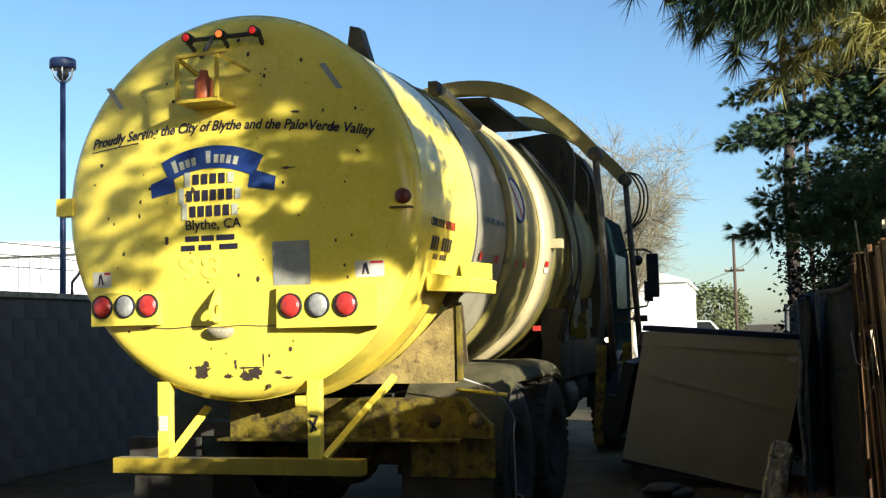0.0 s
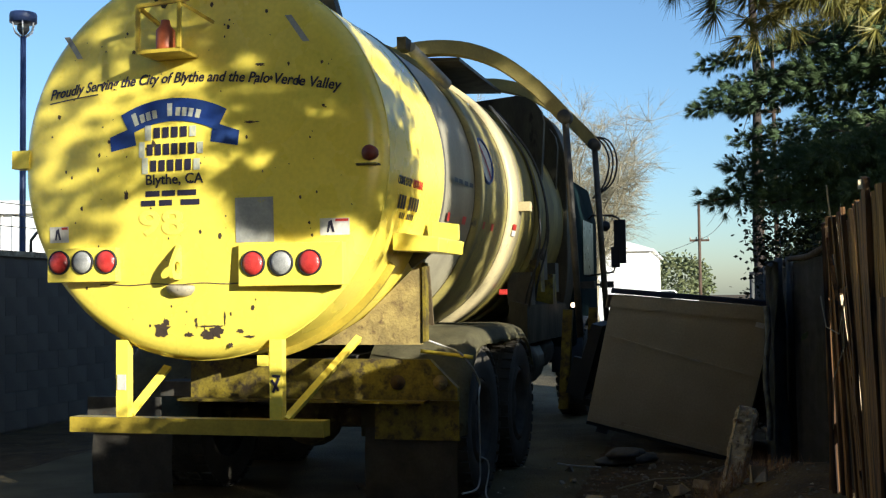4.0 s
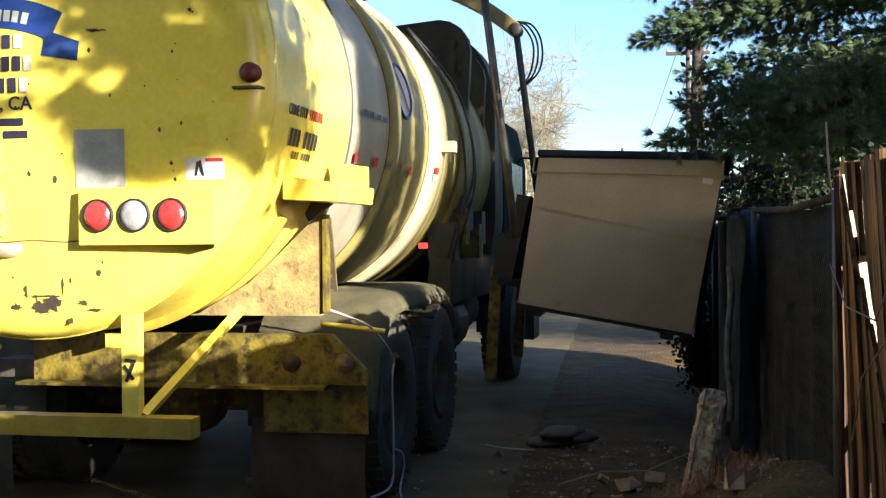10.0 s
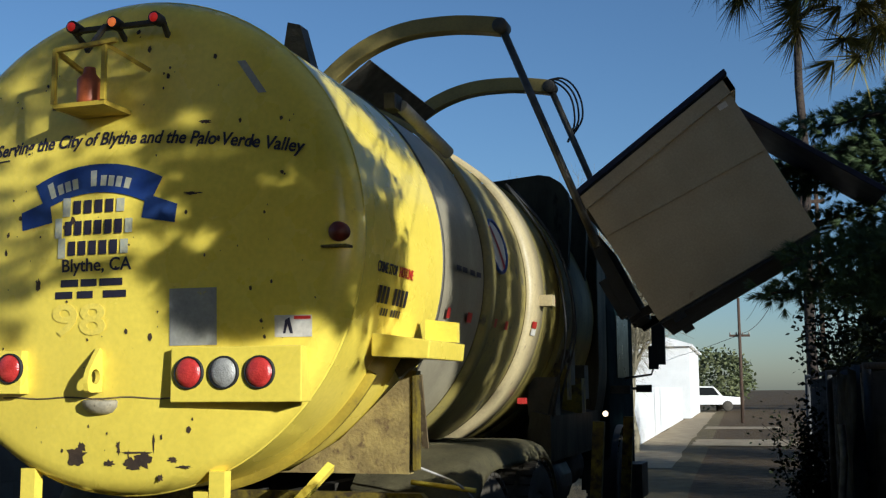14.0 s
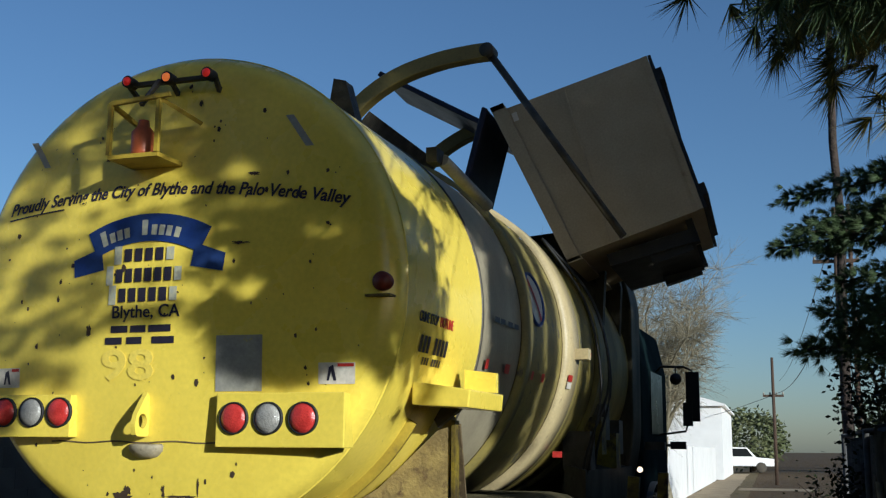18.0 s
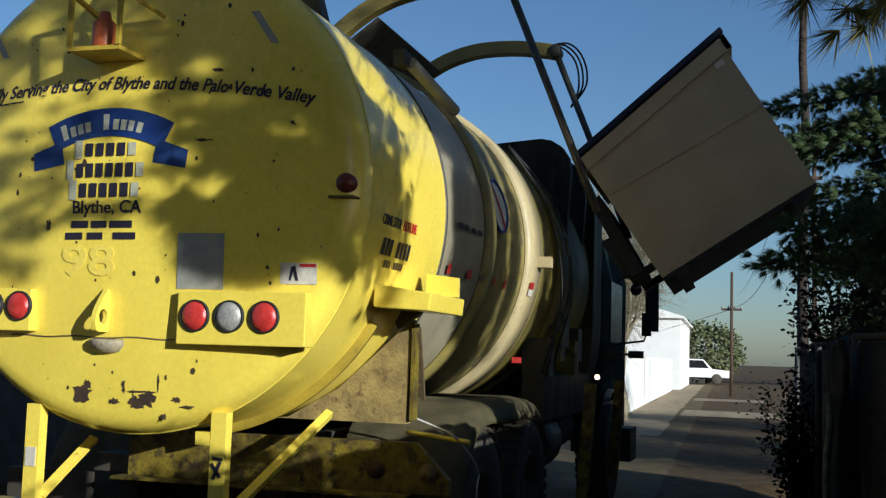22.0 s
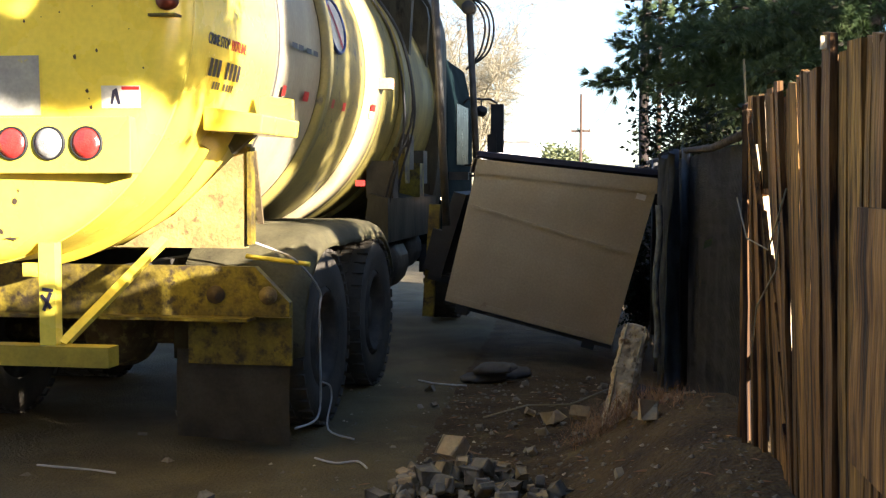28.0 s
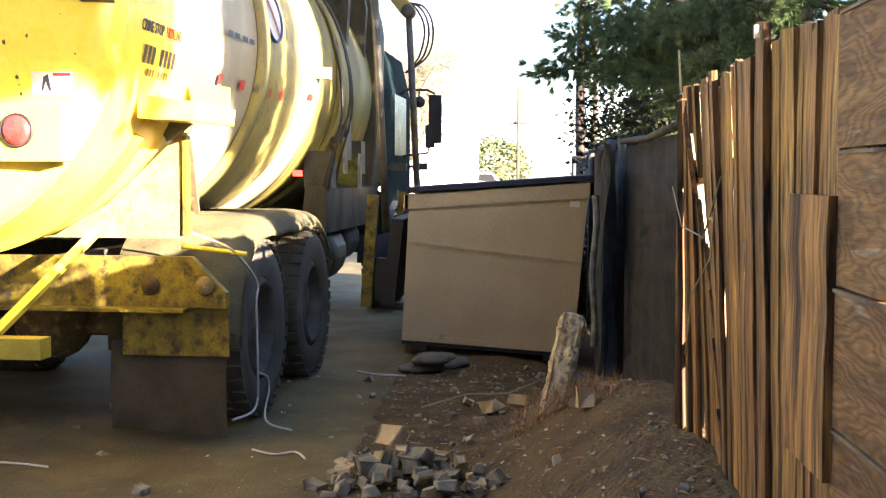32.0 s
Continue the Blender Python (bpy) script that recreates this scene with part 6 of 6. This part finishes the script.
def make_signs():
    up = Matrix.Rotation(radians(90), 4, "X")
    wrap = on_head
    arch = lambda v: on_head(Vector((v.x, v.y, v.z - 0.0286 * v.x - 0.08 * v.x * v.x)))
    words("Proudly Serving the City of Blythe and the Palo Verde Valley", 0.086, Matrix.Translation((-0.95, 0, 2.645)) @ up, M_INK, "slogan", truck, arch, 0.32, 0.0016, "LEFT", 1.88)
    flat_part("underline", rect(-0.95, -0.6, 2.618, 2.625), M_INK, truck, arch)
    arc = lambda r0, r1, a0, a1, cx, cz: [(cx + r1 * math.sin(radians(a0 + (a1 - a0) * k / 14)), cz + r1 * math.cos(radians(a0 + (a1 - a0) * k / 14))) for k in range(15)] + [(cx + r0 * math.sin(radians(a1 + (a0 - a1) * k / 14)), cz + r0 * math.cos(radians(a1 + (a0 - a1) * k / 14))) for k in range(15)]
    cx = -0.09
    flat_part("banner_tail", [(cx - 0.41, 2.26), (cx - 0.36, 2.33), (cx - 0.42, 2.345), (cx - 0.26, 2.40), (cx - 0.24, 2.29)], M_BLUE, truck, wrap, "blue ribbon tail")
    flat_part("banner_tail", [(cx + 0.41, 2.26), (cx + 0.36, 2.33), (cx + 0.42, 2.345), (cx + 0.26, 2.40), (cx + 0.24, 2.29)], M_BLUE, truck, wrap, "blue ribbon tail")
    flat_part("banner", arc(0.62, 0.755, -27, 27, cx, 1.8), M_BLUE, truck, wrap, "arched blue ribbon with worn edges", 0.002)
    rnd = random.Random(5)
    for a, h in [(-21, 0.075), (-17, 0.05), (-13.5, 0.05), (-10, 0.05), (-1.5, 0.075), (3, 0.05), (6.5, 0.05), (10, 0.05), (14, 0.05)]:
        r0 = 0.685 - 0.035
        flat_part("ribbon_mark", arc(r0, r0 + h, a - 1.3, a + 1.3, cx, 1.8), M_PALE, truck, wrap, "", 0.004)
    for z, h, x0, n, w in ((2.325, 0.075, -0.27, 6, 0.058), (2.225, 0.08, -0.31, 8, 0.054), (2.13, 0.08, -0.29, 7, 0.056)):
        for k in range(n):
            big = 1.25 if k == 0 else 1.0
            pale = k == 0 or k == n - 1
            xa = x0 + k * w
            flat_part("name_mark", rect(xa, xa + w * 0.72, z - (0.012 if k == 0 else 0), z + h * big * 0.82), M_PALE if pale else M_INK, truck, wrap, "", 0.003)
    words("Blythe, CA", 0.085, Matrix.Translation((-0.27, 0, 2.055)) @ up, M_INK, "town_name", truck, wrap, 0, 0.001, "LEFT", 0.37)
    for z, xs in ((2.0, (-0.27, -0.16, -0.06)), (1.945, (-0.3, -0.18, -0.04))):
        for k, x0 in enumerate(xs):
            ln = (0.095, 0.085, 0.12)[k]
            flat_part("number_bar", rect(x0, x0 + ln, z - 0.015, z + 0.018), M_INK, truck, wrap)
    flat_part("primer_patch", rect(0.3, 0.53, 1.705, 1.96), M_GREY, truck, wrap, "grey primer patch where a sign was")
    for x in (0.8, -0.95):
        flat_part("sticker", rect(x, x + 0.17 if x > 0 else x + 0.14, 1.735, 1.83), M_WHITE, truck, wrap, "torn white sticker with a dark figure")
        flat_part("sticker_figure", [(x + 0.04, 1.75), (x + 0.05, 1.81), (x + 0.07, 1.82), (x + 0.085, 1.75), (x + 0.072, 1.75), (x + 0.06, 1.79), (x + 0.05, 1.75)], M_INK, truck, wrap, "", 0.003)
        flat_part("sticker_stripe", rect(x + 0.09, x + 0.165 if x > 0 else x + 0.135, 1.812, 1.826), M_REDINK, truck, wrap, "", 0.003)
    for p in (rect(0.66, 0.7, 2.84, 3.0), rect(-0.8, -0.76, 2.84, 2.98)):
        flat_part("faded_strip", [(x + (z - 2.9) * -0.7, z) for x, z in p], M_GREY, truck, wrap, "faded grey strip")
    words("CRIME STOP", 0.07, Matrix.Translation((0.3, 0, 2.045)) @ up, M_INK, "hotline_words", truck, on_shell, 0, 0.001, "LEFT", 0.27)
    words("HOTLINE", 0.07, Matrix.Translation((0.6, 0, 2.045)) @ up, M_REDINK, "hotline_words", truck, on_shell, 0, 0.001, "LEFT", 0.2)
    for k in range(8):
        if k != 3:
            flat_part("number_bar", rect(0.36 + 0.052 * k, 0.36 + 0.052 * k + 0.037, 1.905, 1.985), M_INK, truck, on_shell)
    for k in range(8):
        if k != 3:
            flat_part("number_bar", rect(0.44 + 0.035 * k, 0.44 + 0.035 * k + 0.024, 1.85, 1.885), M_INK, truck, on_shell)
    for y, w in ((1.42, 0.06), (1.82, 0.1), (2.45, 0.06), (2.72, 0.08)):
        flat_part("reflector", rect(y, y + w, 1.9, 1.955), M_REDINK, truck, on_shell, "red reflective square", -0.012)
    for y in (1.5, 1.62, 1.78, 1.92):
        flat_part("lettering_bar", rect(y, y + 0.1, 2.17, 2.2), M_INK, truck, on_shell, "", -0.012)
    ring_pts = [(2.5 + 0.2 * math.cos(a), 2.42 + 0.17 * math.sin(a)) for a in (2 * math.pi * k / 28 for k in range(28))]
    flat_part("round_sign", ring_pts, M_WHITE, truck, on_shell, "round white sign with a blue ring", -0.014)
    bm = B()
    pts = [on_shell(Vector((2.5 + 0.2 * math.cos(a), 0.016, 2.42 + 0.17 * math.sin(a)))) for a in (2 * math.pi * k / 28 for k in range(29))]
    tube(bm, pts, 0.012, 6)
    part("sign_ring", bm, M_BLUE, truck)
    flat_part("sign_slash", [(2.38, 2.53), (2.42, 2.55), (2.62, 2.3), (2.58, 2.28)], M_REDINK, truck, on_shell, "red slash", -0.018)
    for z, c in ((1.9, M_WHITE), (1.95, M_REDINK)):
        flat_part("tape", rect(3.36, 3.5, z, z + 0.045), c, truck, on_shell, "", -0.046)
    words("98", 0.2, Matrix.Translation((-0.32, 0, 1.765)) @ up, M_YELPALE, "faded_number", truck, wrap, 0, 0.004, "LEFT", 0.29)
    # chips and rust specks
    vs, fs = [], []
    rnd = random.Random(6)
    for _ in range(110):
        a, q = rnd.uniform(0, 6.28), rnd.random() ** 0.5 * 1.03
        x, z = q * math.cos(a), CZ + q * math.sin(a)
        r = rnd.choice((0.003, 0.004, 0.006, 0.009, 0.013))
        k0 = len(vs)
        m = rnd.randint(5, 7)
        ring_v = [on_head(Vector((x + r * rnd.uniform(0.5, 1.2) * math.cos(6.28 * j / m), 0, z + r * rnd.uniform(0.6, 1.8) * math.sin(6.28 * j / m))), 0.003) for j in range(m)]
        vs += ring_v
        fs.append(tuple(range(k0, k0 + m)))
    for cx, cz, w, h in ((-0.2, 1.21, 0.1, 0.1), (0.1, 1.18, 0.1, 0.06), (0.16, 1.2, 0.07, 0.07), (0.21, 1.28, 0.012, 0.08), (0.03, 1.25, 0.02, 0.06), (-0.02, 1.18, 0.05, 0.03), (0.3, 1.2, 0.05, 0.03), (0.24, 1.12, 0.03, 0.03), (0.45, 2.72, 0.06, 0.02), (0.4, 2.39, 0.09, 0.015), (-0.17, 1.25, 0.05, 0.05), (0.13, 1.23, 0.16, 0.012), (0.08, 1.2, 0.012, 0.07), (0.36, 1.17, 0.07, 0.012), (-0.4, 2.0, 0.03, 0.06)):
        k0 = len(vs)
        m = 22
        vs += [on_head(Vector((cx + w * 0.6 * q * math.cos(6.28 * j / m), 0, cz + h * 0.6 * q * math.sin(6.28 * j / m))), 0.003) for j, q in enumerate(0.75 + 0.75 * noise.noise((2.2 * math.cos(6.28 * k / 22), 2.2 * math.sin(6.28 * k / 22), cx * 40)) + rnd.uniform(-0.12, 0.12) for k in range(m))]
        fs.append(tuple(range(k0, k0 + m)))
    tagged(from_lists("chip_scatter", vs, fs, M_CHIP, truck, "rusty chips in the yellow paint"), kind="stuff")


make_signs()


def make_fittings():
    # seam across the head
    bm = B()
    tube(bm, [on_head(Vector((x, 0, 1.475 + 0.004 * math.sin(x * 20))), 0.0) for x in (-0.6 + 0.05 * k for k in range(30))], 0.004, 5)
    part("head_seam", bm, M_RUST, truck)
    # weld seam where the head meets the shell
    bm = B()
    tube(bm, [(1.075 * math.sin(a), 0.035 + 0.003 * math.sin(9 * a), CZ - 1.075 * math.cos(a)) for a in (0.35 + 0.06 * k for k in range(27))], 0.006, 5)
    part("weld_seam", bm, M_CHIP, truck)
    # tow eye: an upright plate with a hole
    bm = B()
    poly = [(0.0, 1.5), (0.0, 1.71), (-0.025, 1.7), (-0.065, 1.65), (-0.1, 1.6), (-0.115, 1.55), (-0.1, 1.5)]
    cy, cz, loops = -0.052, 1.57, []

    def rim(a):
        """Distance from the hole's centre to the plate's outline."""
        d, best = Vector((math.cos(a), math.sin(a))), 0.2
        for (ya, za), (yb, zb) in zip(poly, poly[1:] + poly[:1]):
            e, w = Vector((yb - ya, zb - za)), Vector((ya - cy, za - cz))
            den = d.x * e.y - d.y * e.x
            if abs(den) > 1e-9:
                t, u = (w.x * e.y - w.y * e.x) / den, (w.x * d.y - w.y * d.x) / den
                if t > 0 and -0.001 <= u <= 1.001:
                    best = min(best, t)
        return best

    for x in (-0.07, -0.046):
        for hole in (False, True):
            loops.append([bm.verts.new((x, cy + r * math.cos(a) - 0.03, cz + r * math.sin(a))) for a, r in ((2 * math.pi * k / 28, 0.034 if hole else rim(2 * math.pi * k / 28)) for k in range(28))])
    for p, q in ((0, 1), (1, 3), (3, 2), (2, 0)):
        for k in range(28):
            m = (k + 1) % 28
            bm.faces.new((loops[p][k], loops[p][m], loops[q][m], loops[q][k]))
    bmesh.ops.recalc_face_normals(bm, faces=bm.faces)
    part("tow_eye", bm, M_YEL, truck, "yellow tow eye plate with an open hole")
    bm = B()
    lathe(bm, [(0.0001, 1.452), (0.08, 1.455), (0.09, 1.468), (0.098, 1.458), (0.094, 1.436), (0.07, 1.41), (0.04, 1.4), (0.0001, 1.397)], (-0.06, 0.012, 0), 24, "z")
    part("drain_cap", bm, M_CAP, truck, "chipped grey drain cap")
    # round marker lamp on the shoulder
    bm = B()
    lathe(bm, [(0.044, 0.06), (0.044, -0.012), (0.036, -0.025), (0.0001, -0.03)], (1.09, 0.015, 2.19), 24)
    part("marker_lamp", bm, M_MARK, truck, "faded dark red marker lamp")
    bm = B()
    box(bm, (1.08, 0.02, 2.125), (0.12, 0.08, 0.01))
    part("lamp_shelf", bm, M_YELD, truck)
    bm = B()
    box(bm, (-1.16, 0.06, 2.25), (0.12, 0.1, 0.11))
    soften(bm, 0.01)
    part("side_lamp_box", bm, M_YEL, truck)
    # top lamp bar
    bm = B()
    box(bm, (0.0, -0.07, 3.2), (0.46, 0.03, 0.02))
    part("lamp_bar", bm, M_STEEL, truck)
    for x, mt, lab in ((-0.22, M_REDON, "lit red lamp"), (0.0, M_AMBERON, "lit amber lamp"), (0.22, M_REDON, "lit red lamp")):
        bm = B()
        lathe(bm, [(0.028, 0.03), (0.03, 0.0), (0.03, -0.032), (0.0001, -0.032)], (x, -0.08, 3.21), 16)
        part("lamp_cup", bm, M_BLACK, truck)
        bm = B()
        lathe(bm, [(0.022, -0.113), (0.016, -0.124), (0.0001, -0.128)], (x, -0.0, 3.21), 14)
        part("lamp", bm, mt, truck, lab)
    for x in (-0.24, 0.0, 0.24):
        bm = B()
        beam(bm, (x, -0.06, 3.2), (x * 0.9, 0.06, 3.12), 0.02, 0.02)
        part("lamp_stay", bm, M_STEEL, truck)
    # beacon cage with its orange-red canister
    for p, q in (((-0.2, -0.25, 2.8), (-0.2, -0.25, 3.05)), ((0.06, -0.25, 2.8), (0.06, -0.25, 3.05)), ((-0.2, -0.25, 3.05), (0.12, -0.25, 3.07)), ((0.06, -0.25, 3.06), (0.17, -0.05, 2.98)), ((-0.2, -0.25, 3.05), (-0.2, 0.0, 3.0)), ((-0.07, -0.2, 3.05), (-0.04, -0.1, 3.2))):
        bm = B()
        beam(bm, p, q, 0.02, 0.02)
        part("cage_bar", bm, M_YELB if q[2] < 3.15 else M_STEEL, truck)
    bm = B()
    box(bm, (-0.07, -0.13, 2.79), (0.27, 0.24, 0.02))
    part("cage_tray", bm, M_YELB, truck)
    bm = B()
    lathe(bm, [(0.0001, 2.8), (0.05, 2.8), (0.055, 2.82), (0.055, 2.92), (0.03, 2.95), (0.025, 2.98), (0.0001, 2.98)], (-0.07, -0.17, 0), 18, "z")
    part("canister", bm, M_JUG, truck, "orange-red plastic canister")
    # side bracket on the flank
    bm = B()
    prism(bm, [(1.08, 1.66), (1.36, 1.645), (1.37, 1.73), (1.08, 1.77)], 0.44, 1.02)
    soften(bm, 0.008)
    part("side_bracket", bm, M_YEL, truck, "welded yellow side bracket")
    bm = B()
    prism(bm, [(1.17, 1.75), (1.34, 1.74), (1.34, 1.84), (1.17, 1.86)], 0.98, 1.02)
    part("bracket_plate", bm, M_YEL, truck)
    bm = B()
    prism(bm, [(1.08, 1.56), (1.2, 1.655), (1.1, 1.67), (1.06, 1.6)], 0.82, 0.87)
    part("bracket_stay", bm, M_STEEL, truck)
    bm = B()
    beam(bm, (1.12, 1.02, 1.58), (1.08, 1.25, 1.2), 0.035, 0.015)
    part("rusty_strap", bm, M_RUST, truck)
    bm = B()
    box(bm, (1.255, 3.6, 2.15), (0.1, 0.1, 0.08))
    soften(bm, 0.008)
    rb = part("side_lamp_box", bm, M_CREAM, truck)
    bm = B()
    lathe(bm, [(0.035, 0), (0.035, 0.03), (0.0001, 0.035)], (1.27, 3.65, 2.15), 12)
    part("lamp", bm, M_RED, rb)
    bm = B()
    box(bm, (1.0, 3.84, 1.42), (0.06, 0.06, 0.045))
    soften(bm, 0.015)
    part("side_lamp", bm, M_RED, truck, "red side lamp")
    # lift ram on the shoulder, lifting lug on top
    bm = B()
    tube(bm, [(1.04, 0.98, 2.99), (1.14, 1.5, 2.84)], 0.036, 12)
    part("hydraulic_ram", bm, M_GREY, truck, "pale hydraulic cylinder")
    bm = B()
    box(bm, (1.01, 0.94, 3.0), (0.06, 0.12, 0.08))
    soften(bm, 0.02)
    part("ram_clevis", bm, M_STEEL, truck)
    bm = B()
    prism(bm, [(0.5, 3.2), (0.68, 3.1), (0.6, 3.38), (0.53, 3.4)], 0.66, 0.76)
    part("lifting_lug", bm, M_STEEL, truck)
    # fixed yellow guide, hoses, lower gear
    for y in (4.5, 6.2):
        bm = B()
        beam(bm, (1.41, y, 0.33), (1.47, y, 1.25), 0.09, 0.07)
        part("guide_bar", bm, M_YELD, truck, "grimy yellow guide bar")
    for yy, bulge, foot in ((4.02, 0.0, 4.3), (4.1, 0.05, 4.2), (4.34, 0.02, 4.75)):
        bm = B()
        cord(bm, [(0.85, yy, 3.12), (1.17 + bulge, yy + 0.08, 2.62), (1.27 + bulge, yy + 0.2, 2.0), (1.2 - bulge, yy + 0.12, 1.45), (1.08, foot, 1.05)], 0.011, 6)
        part("hose", bm, M_BLACK, truck)
    for x, z, y0, y1, r in ((0.9, 0.75, 4.2, 5.0, 0.25), (0.8, 0.8, 5.3, 6.3, 0.22)):
        bm = B()
        tube(bm, [(x, y0, z), (x, y1, z)], r, 16)
        part("air_tank", bm, M_STEEL, truck)
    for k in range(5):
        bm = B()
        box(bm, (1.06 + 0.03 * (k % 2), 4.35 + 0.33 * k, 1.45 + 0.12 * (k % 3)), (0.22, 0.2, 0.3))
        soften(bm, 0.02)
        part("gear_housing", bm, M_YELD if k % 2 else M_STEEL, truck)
    for z, y in ((3.35, 5.2), (3.2, 6.0)):
        bm = B()
        prism(bm, [(0.35, z - 0.5), (1.1, z - 0.9)] + [(0.86 + 0.28 * math.cos(a), z - 0.22 + 0.28 * math.sin(a)) for a in (0.0, 0.4, 0.8, 1.2, 1.57)] + [(0.4, z + 0.02)], y, y + 0.1)
        part("hopper_fin", bm, M_HOPPER, truck)
    bm = B()
    cord(bm, [(1.04, 1.12, 1.12), (1.2, 1.14, 1.06), (1.335, 1.07, 1.01), (1.335, 1.5, 0.82), (1.335, 1.49, 0.68), (1.33, 1.53, 0.28), (1.33, 1.46, 0.11), (1.32, 1.08, 0.13)], 0.007, 5)
    part("twine", bm, M_STRING, truck, "pale twine hanging from the fender")
    bm = B()
    cord(bm, [(1.335, 1.53, 0.3), (1.36, 1.62, 0.26), (1.36, 1.65, 0.18), (1.37, 1.54, 0.03), (1.56, 1.38, 0.015)], 0.006, 5)
    part("twine", bm, M_STRING, truck, "pale twine hanging from the fender")
    bm = B()
    tube(bm, [(1.06, 1.07, 1.035), (1.36, 1.09, 1.0), (1.4, 1.09, 0.995)], 0.013, 8)
    part("fender_stay", bm, M_YEL, truck)
    for k in range(3):
        bm = B()
        dx = 0.04 * k
        cord(bm, [(1.5, 5.85, 3.05), (1.62 + dx, 5.87, 3.0), (1.7 + dx, 5.86, 2.8), (1.64 + dx, 5.86, 2.55), (1.5, 5.86, 2.4)], 0.01, 5)
        h = part("arm_hose", bm, M_BLACK, ARMS[1][1])
        h.location = (-(PIV.x + ELB.x), -5.85, -(PIV.z + ELB.z))


make_fittings()


def motions():
    """Arms, legs and dumpster."""
    tip = [(0, 0), (7, 0), (8, 2), (9, 5), (10, 11), (11, 20), (12, 25), (13, 31), (14, 39), (15, 45), (15.5, 50), (17.5, 53), (18, 52), (18.5, 50), (19, 52), (20, 54), (20.5, 52), (21, 50), (21.5, 45), (22, 39), (22.5, 35), (23, 31), (24, 21), (24.5, 18), (26.5, 6), (28, 2), (30, -1), (32, -1)]
    swing = [(0, 3), (7, 3), (8, 4), (9, 5), (10, 7), (11, 8), (12, 10), (13, 14), (14, 22), (15, 28), (15.5, 32), (17.5, 34), (18, 34), (18.5, 32), (19, 33), (20, 33), (20.5, 34), (21, 32), (21.5, 28), (22, 22), (22.5, 18), (23, 15), (24, 8), (24.5, 7), (26.5, 4), (28, 3), (30, 3), (32, 3)]
    for (arm, leg), y in zip(ARMS, ARM_Y):
        rows_a, rows_l = [], []
        for (t, a), (_, s) in zip(tip, swing):
            ra = radians(a)
            e = (PIV.x + ELB.x * math.cos(ra) - ELB.z * math.sin(ra), y, PIV.z + ELB.x * math.sin(ra) + ELB.z * math.cos(ra))
            rows_a.append((t, pose(PIV.x, y, PIV.z, 0, -a, 0)))
            rows_l.append((t, pose(*e, 0, -s, 0)))
        walk(arm, rows_a)
        walk(leg, rows_l)
    lift = [(0, -12.8, 0.11, 0.23), (6, -13.8, 0.11, 0.27), (7, -14, 0.12, 0.30), (8, -16.5, 0.08, 0.45), (9, -17.4, 0.05, 0.73), (10, -10.1, 0.12, 0.96), (11, -7.9, 0.07, 1.11), (12, -3.2, 0.06, 1.30), (13, 6.1, 0.17, 1.62), (13.5, 16, 0.3, 1.8), (14, 29.4, 0.44, 2.02),
            (14.5, 47, 0.58, 2.28), (15, 64.7, 0.68, 2.58), (15.5, 87.2, 0.60, 3.01), (16.2, 110, 0.52, 3.4), (17, 124, 0.37, 3.57), (17.5, 122, 0.39, 3.54), (18, 107.7, 0.55, 3.34), (18.5, 84.3, 0.69, 3.00), (19, 106.2, 0.56, 3.30), (19.5, 121, 0.39, 3.54), (20, 122.3, 0.37, 3.56), (20.5, 106.9, 0.56, 3.34), (21, 92, 0.66, 3.1), (21.5, 64.1, 0.70, 2.58),
            (22, 33.3, 0.5, 2.09), (22.5, 17, 0.3, 1.8), (23, 5.4, 0.20, 1.58), (24, -6.6, 0.06, 1.22), (24.5, -12.6, -0.06, 1.06), (26.5, -18, -0.05, 0.79), (27, -17.6, -0.04, 0.73), (28, -14.3, 0.04, 0.49), (29, -12.8, 0.09, 0.37), (29.5, -9, 0.13, 0.22), (30, -5, 0.17, 0.11), (30.5, -4.2, 0.17, 0.09), (32, -4, 0.19, 0.10)]
    walk(dumpster, [(t, pose(x, DUMP_Y, z, 0, -a, 0)) for t, a, x, z in lift])
    back = TR.inverted()
    hold = [(t, a, x, max(z, 0.2)) for t, a, x, z in lift]
    walk(carriage, [(t, back @ pose(x, DUMP_Y, z, 0, -a, 0)) for t, a, x, z in hold])
    near = [(0, 0), (15.5, 0), (16.2, -15), (17, -45), (17.5, -60), (18, -40), (18.5, -25), (19, -40), (19.5, -60), (20, -60), (20.5, -40), (21, -25), (21.5, -20), (22, 0), (32, 0)]
    far = [(0, -276), (12.9, -276), (13.4, -262), (14, -251), (14.3, -256), (14.6, -262), (15, -218), (15.4, -184), (16.2, -176), (17, -186), (17.5, -188), (17.75, -170), (18, -145), (18.5, -103), (19, -140), (19.25, -165), (19.5, -186), (20, -186), (20.25, -165), (20.5, -140), (21, -103), (21.5, -67), (21.8, -25), (22, 0), (32, 0)]
    for lid, rows in zip(LIDS, (near, far)):
        walk(lid, [(t, Matrix.Translation(HINGE) @ pose(0, 0, 0, 0, -d, 0)) for t, d in rows])


motions()
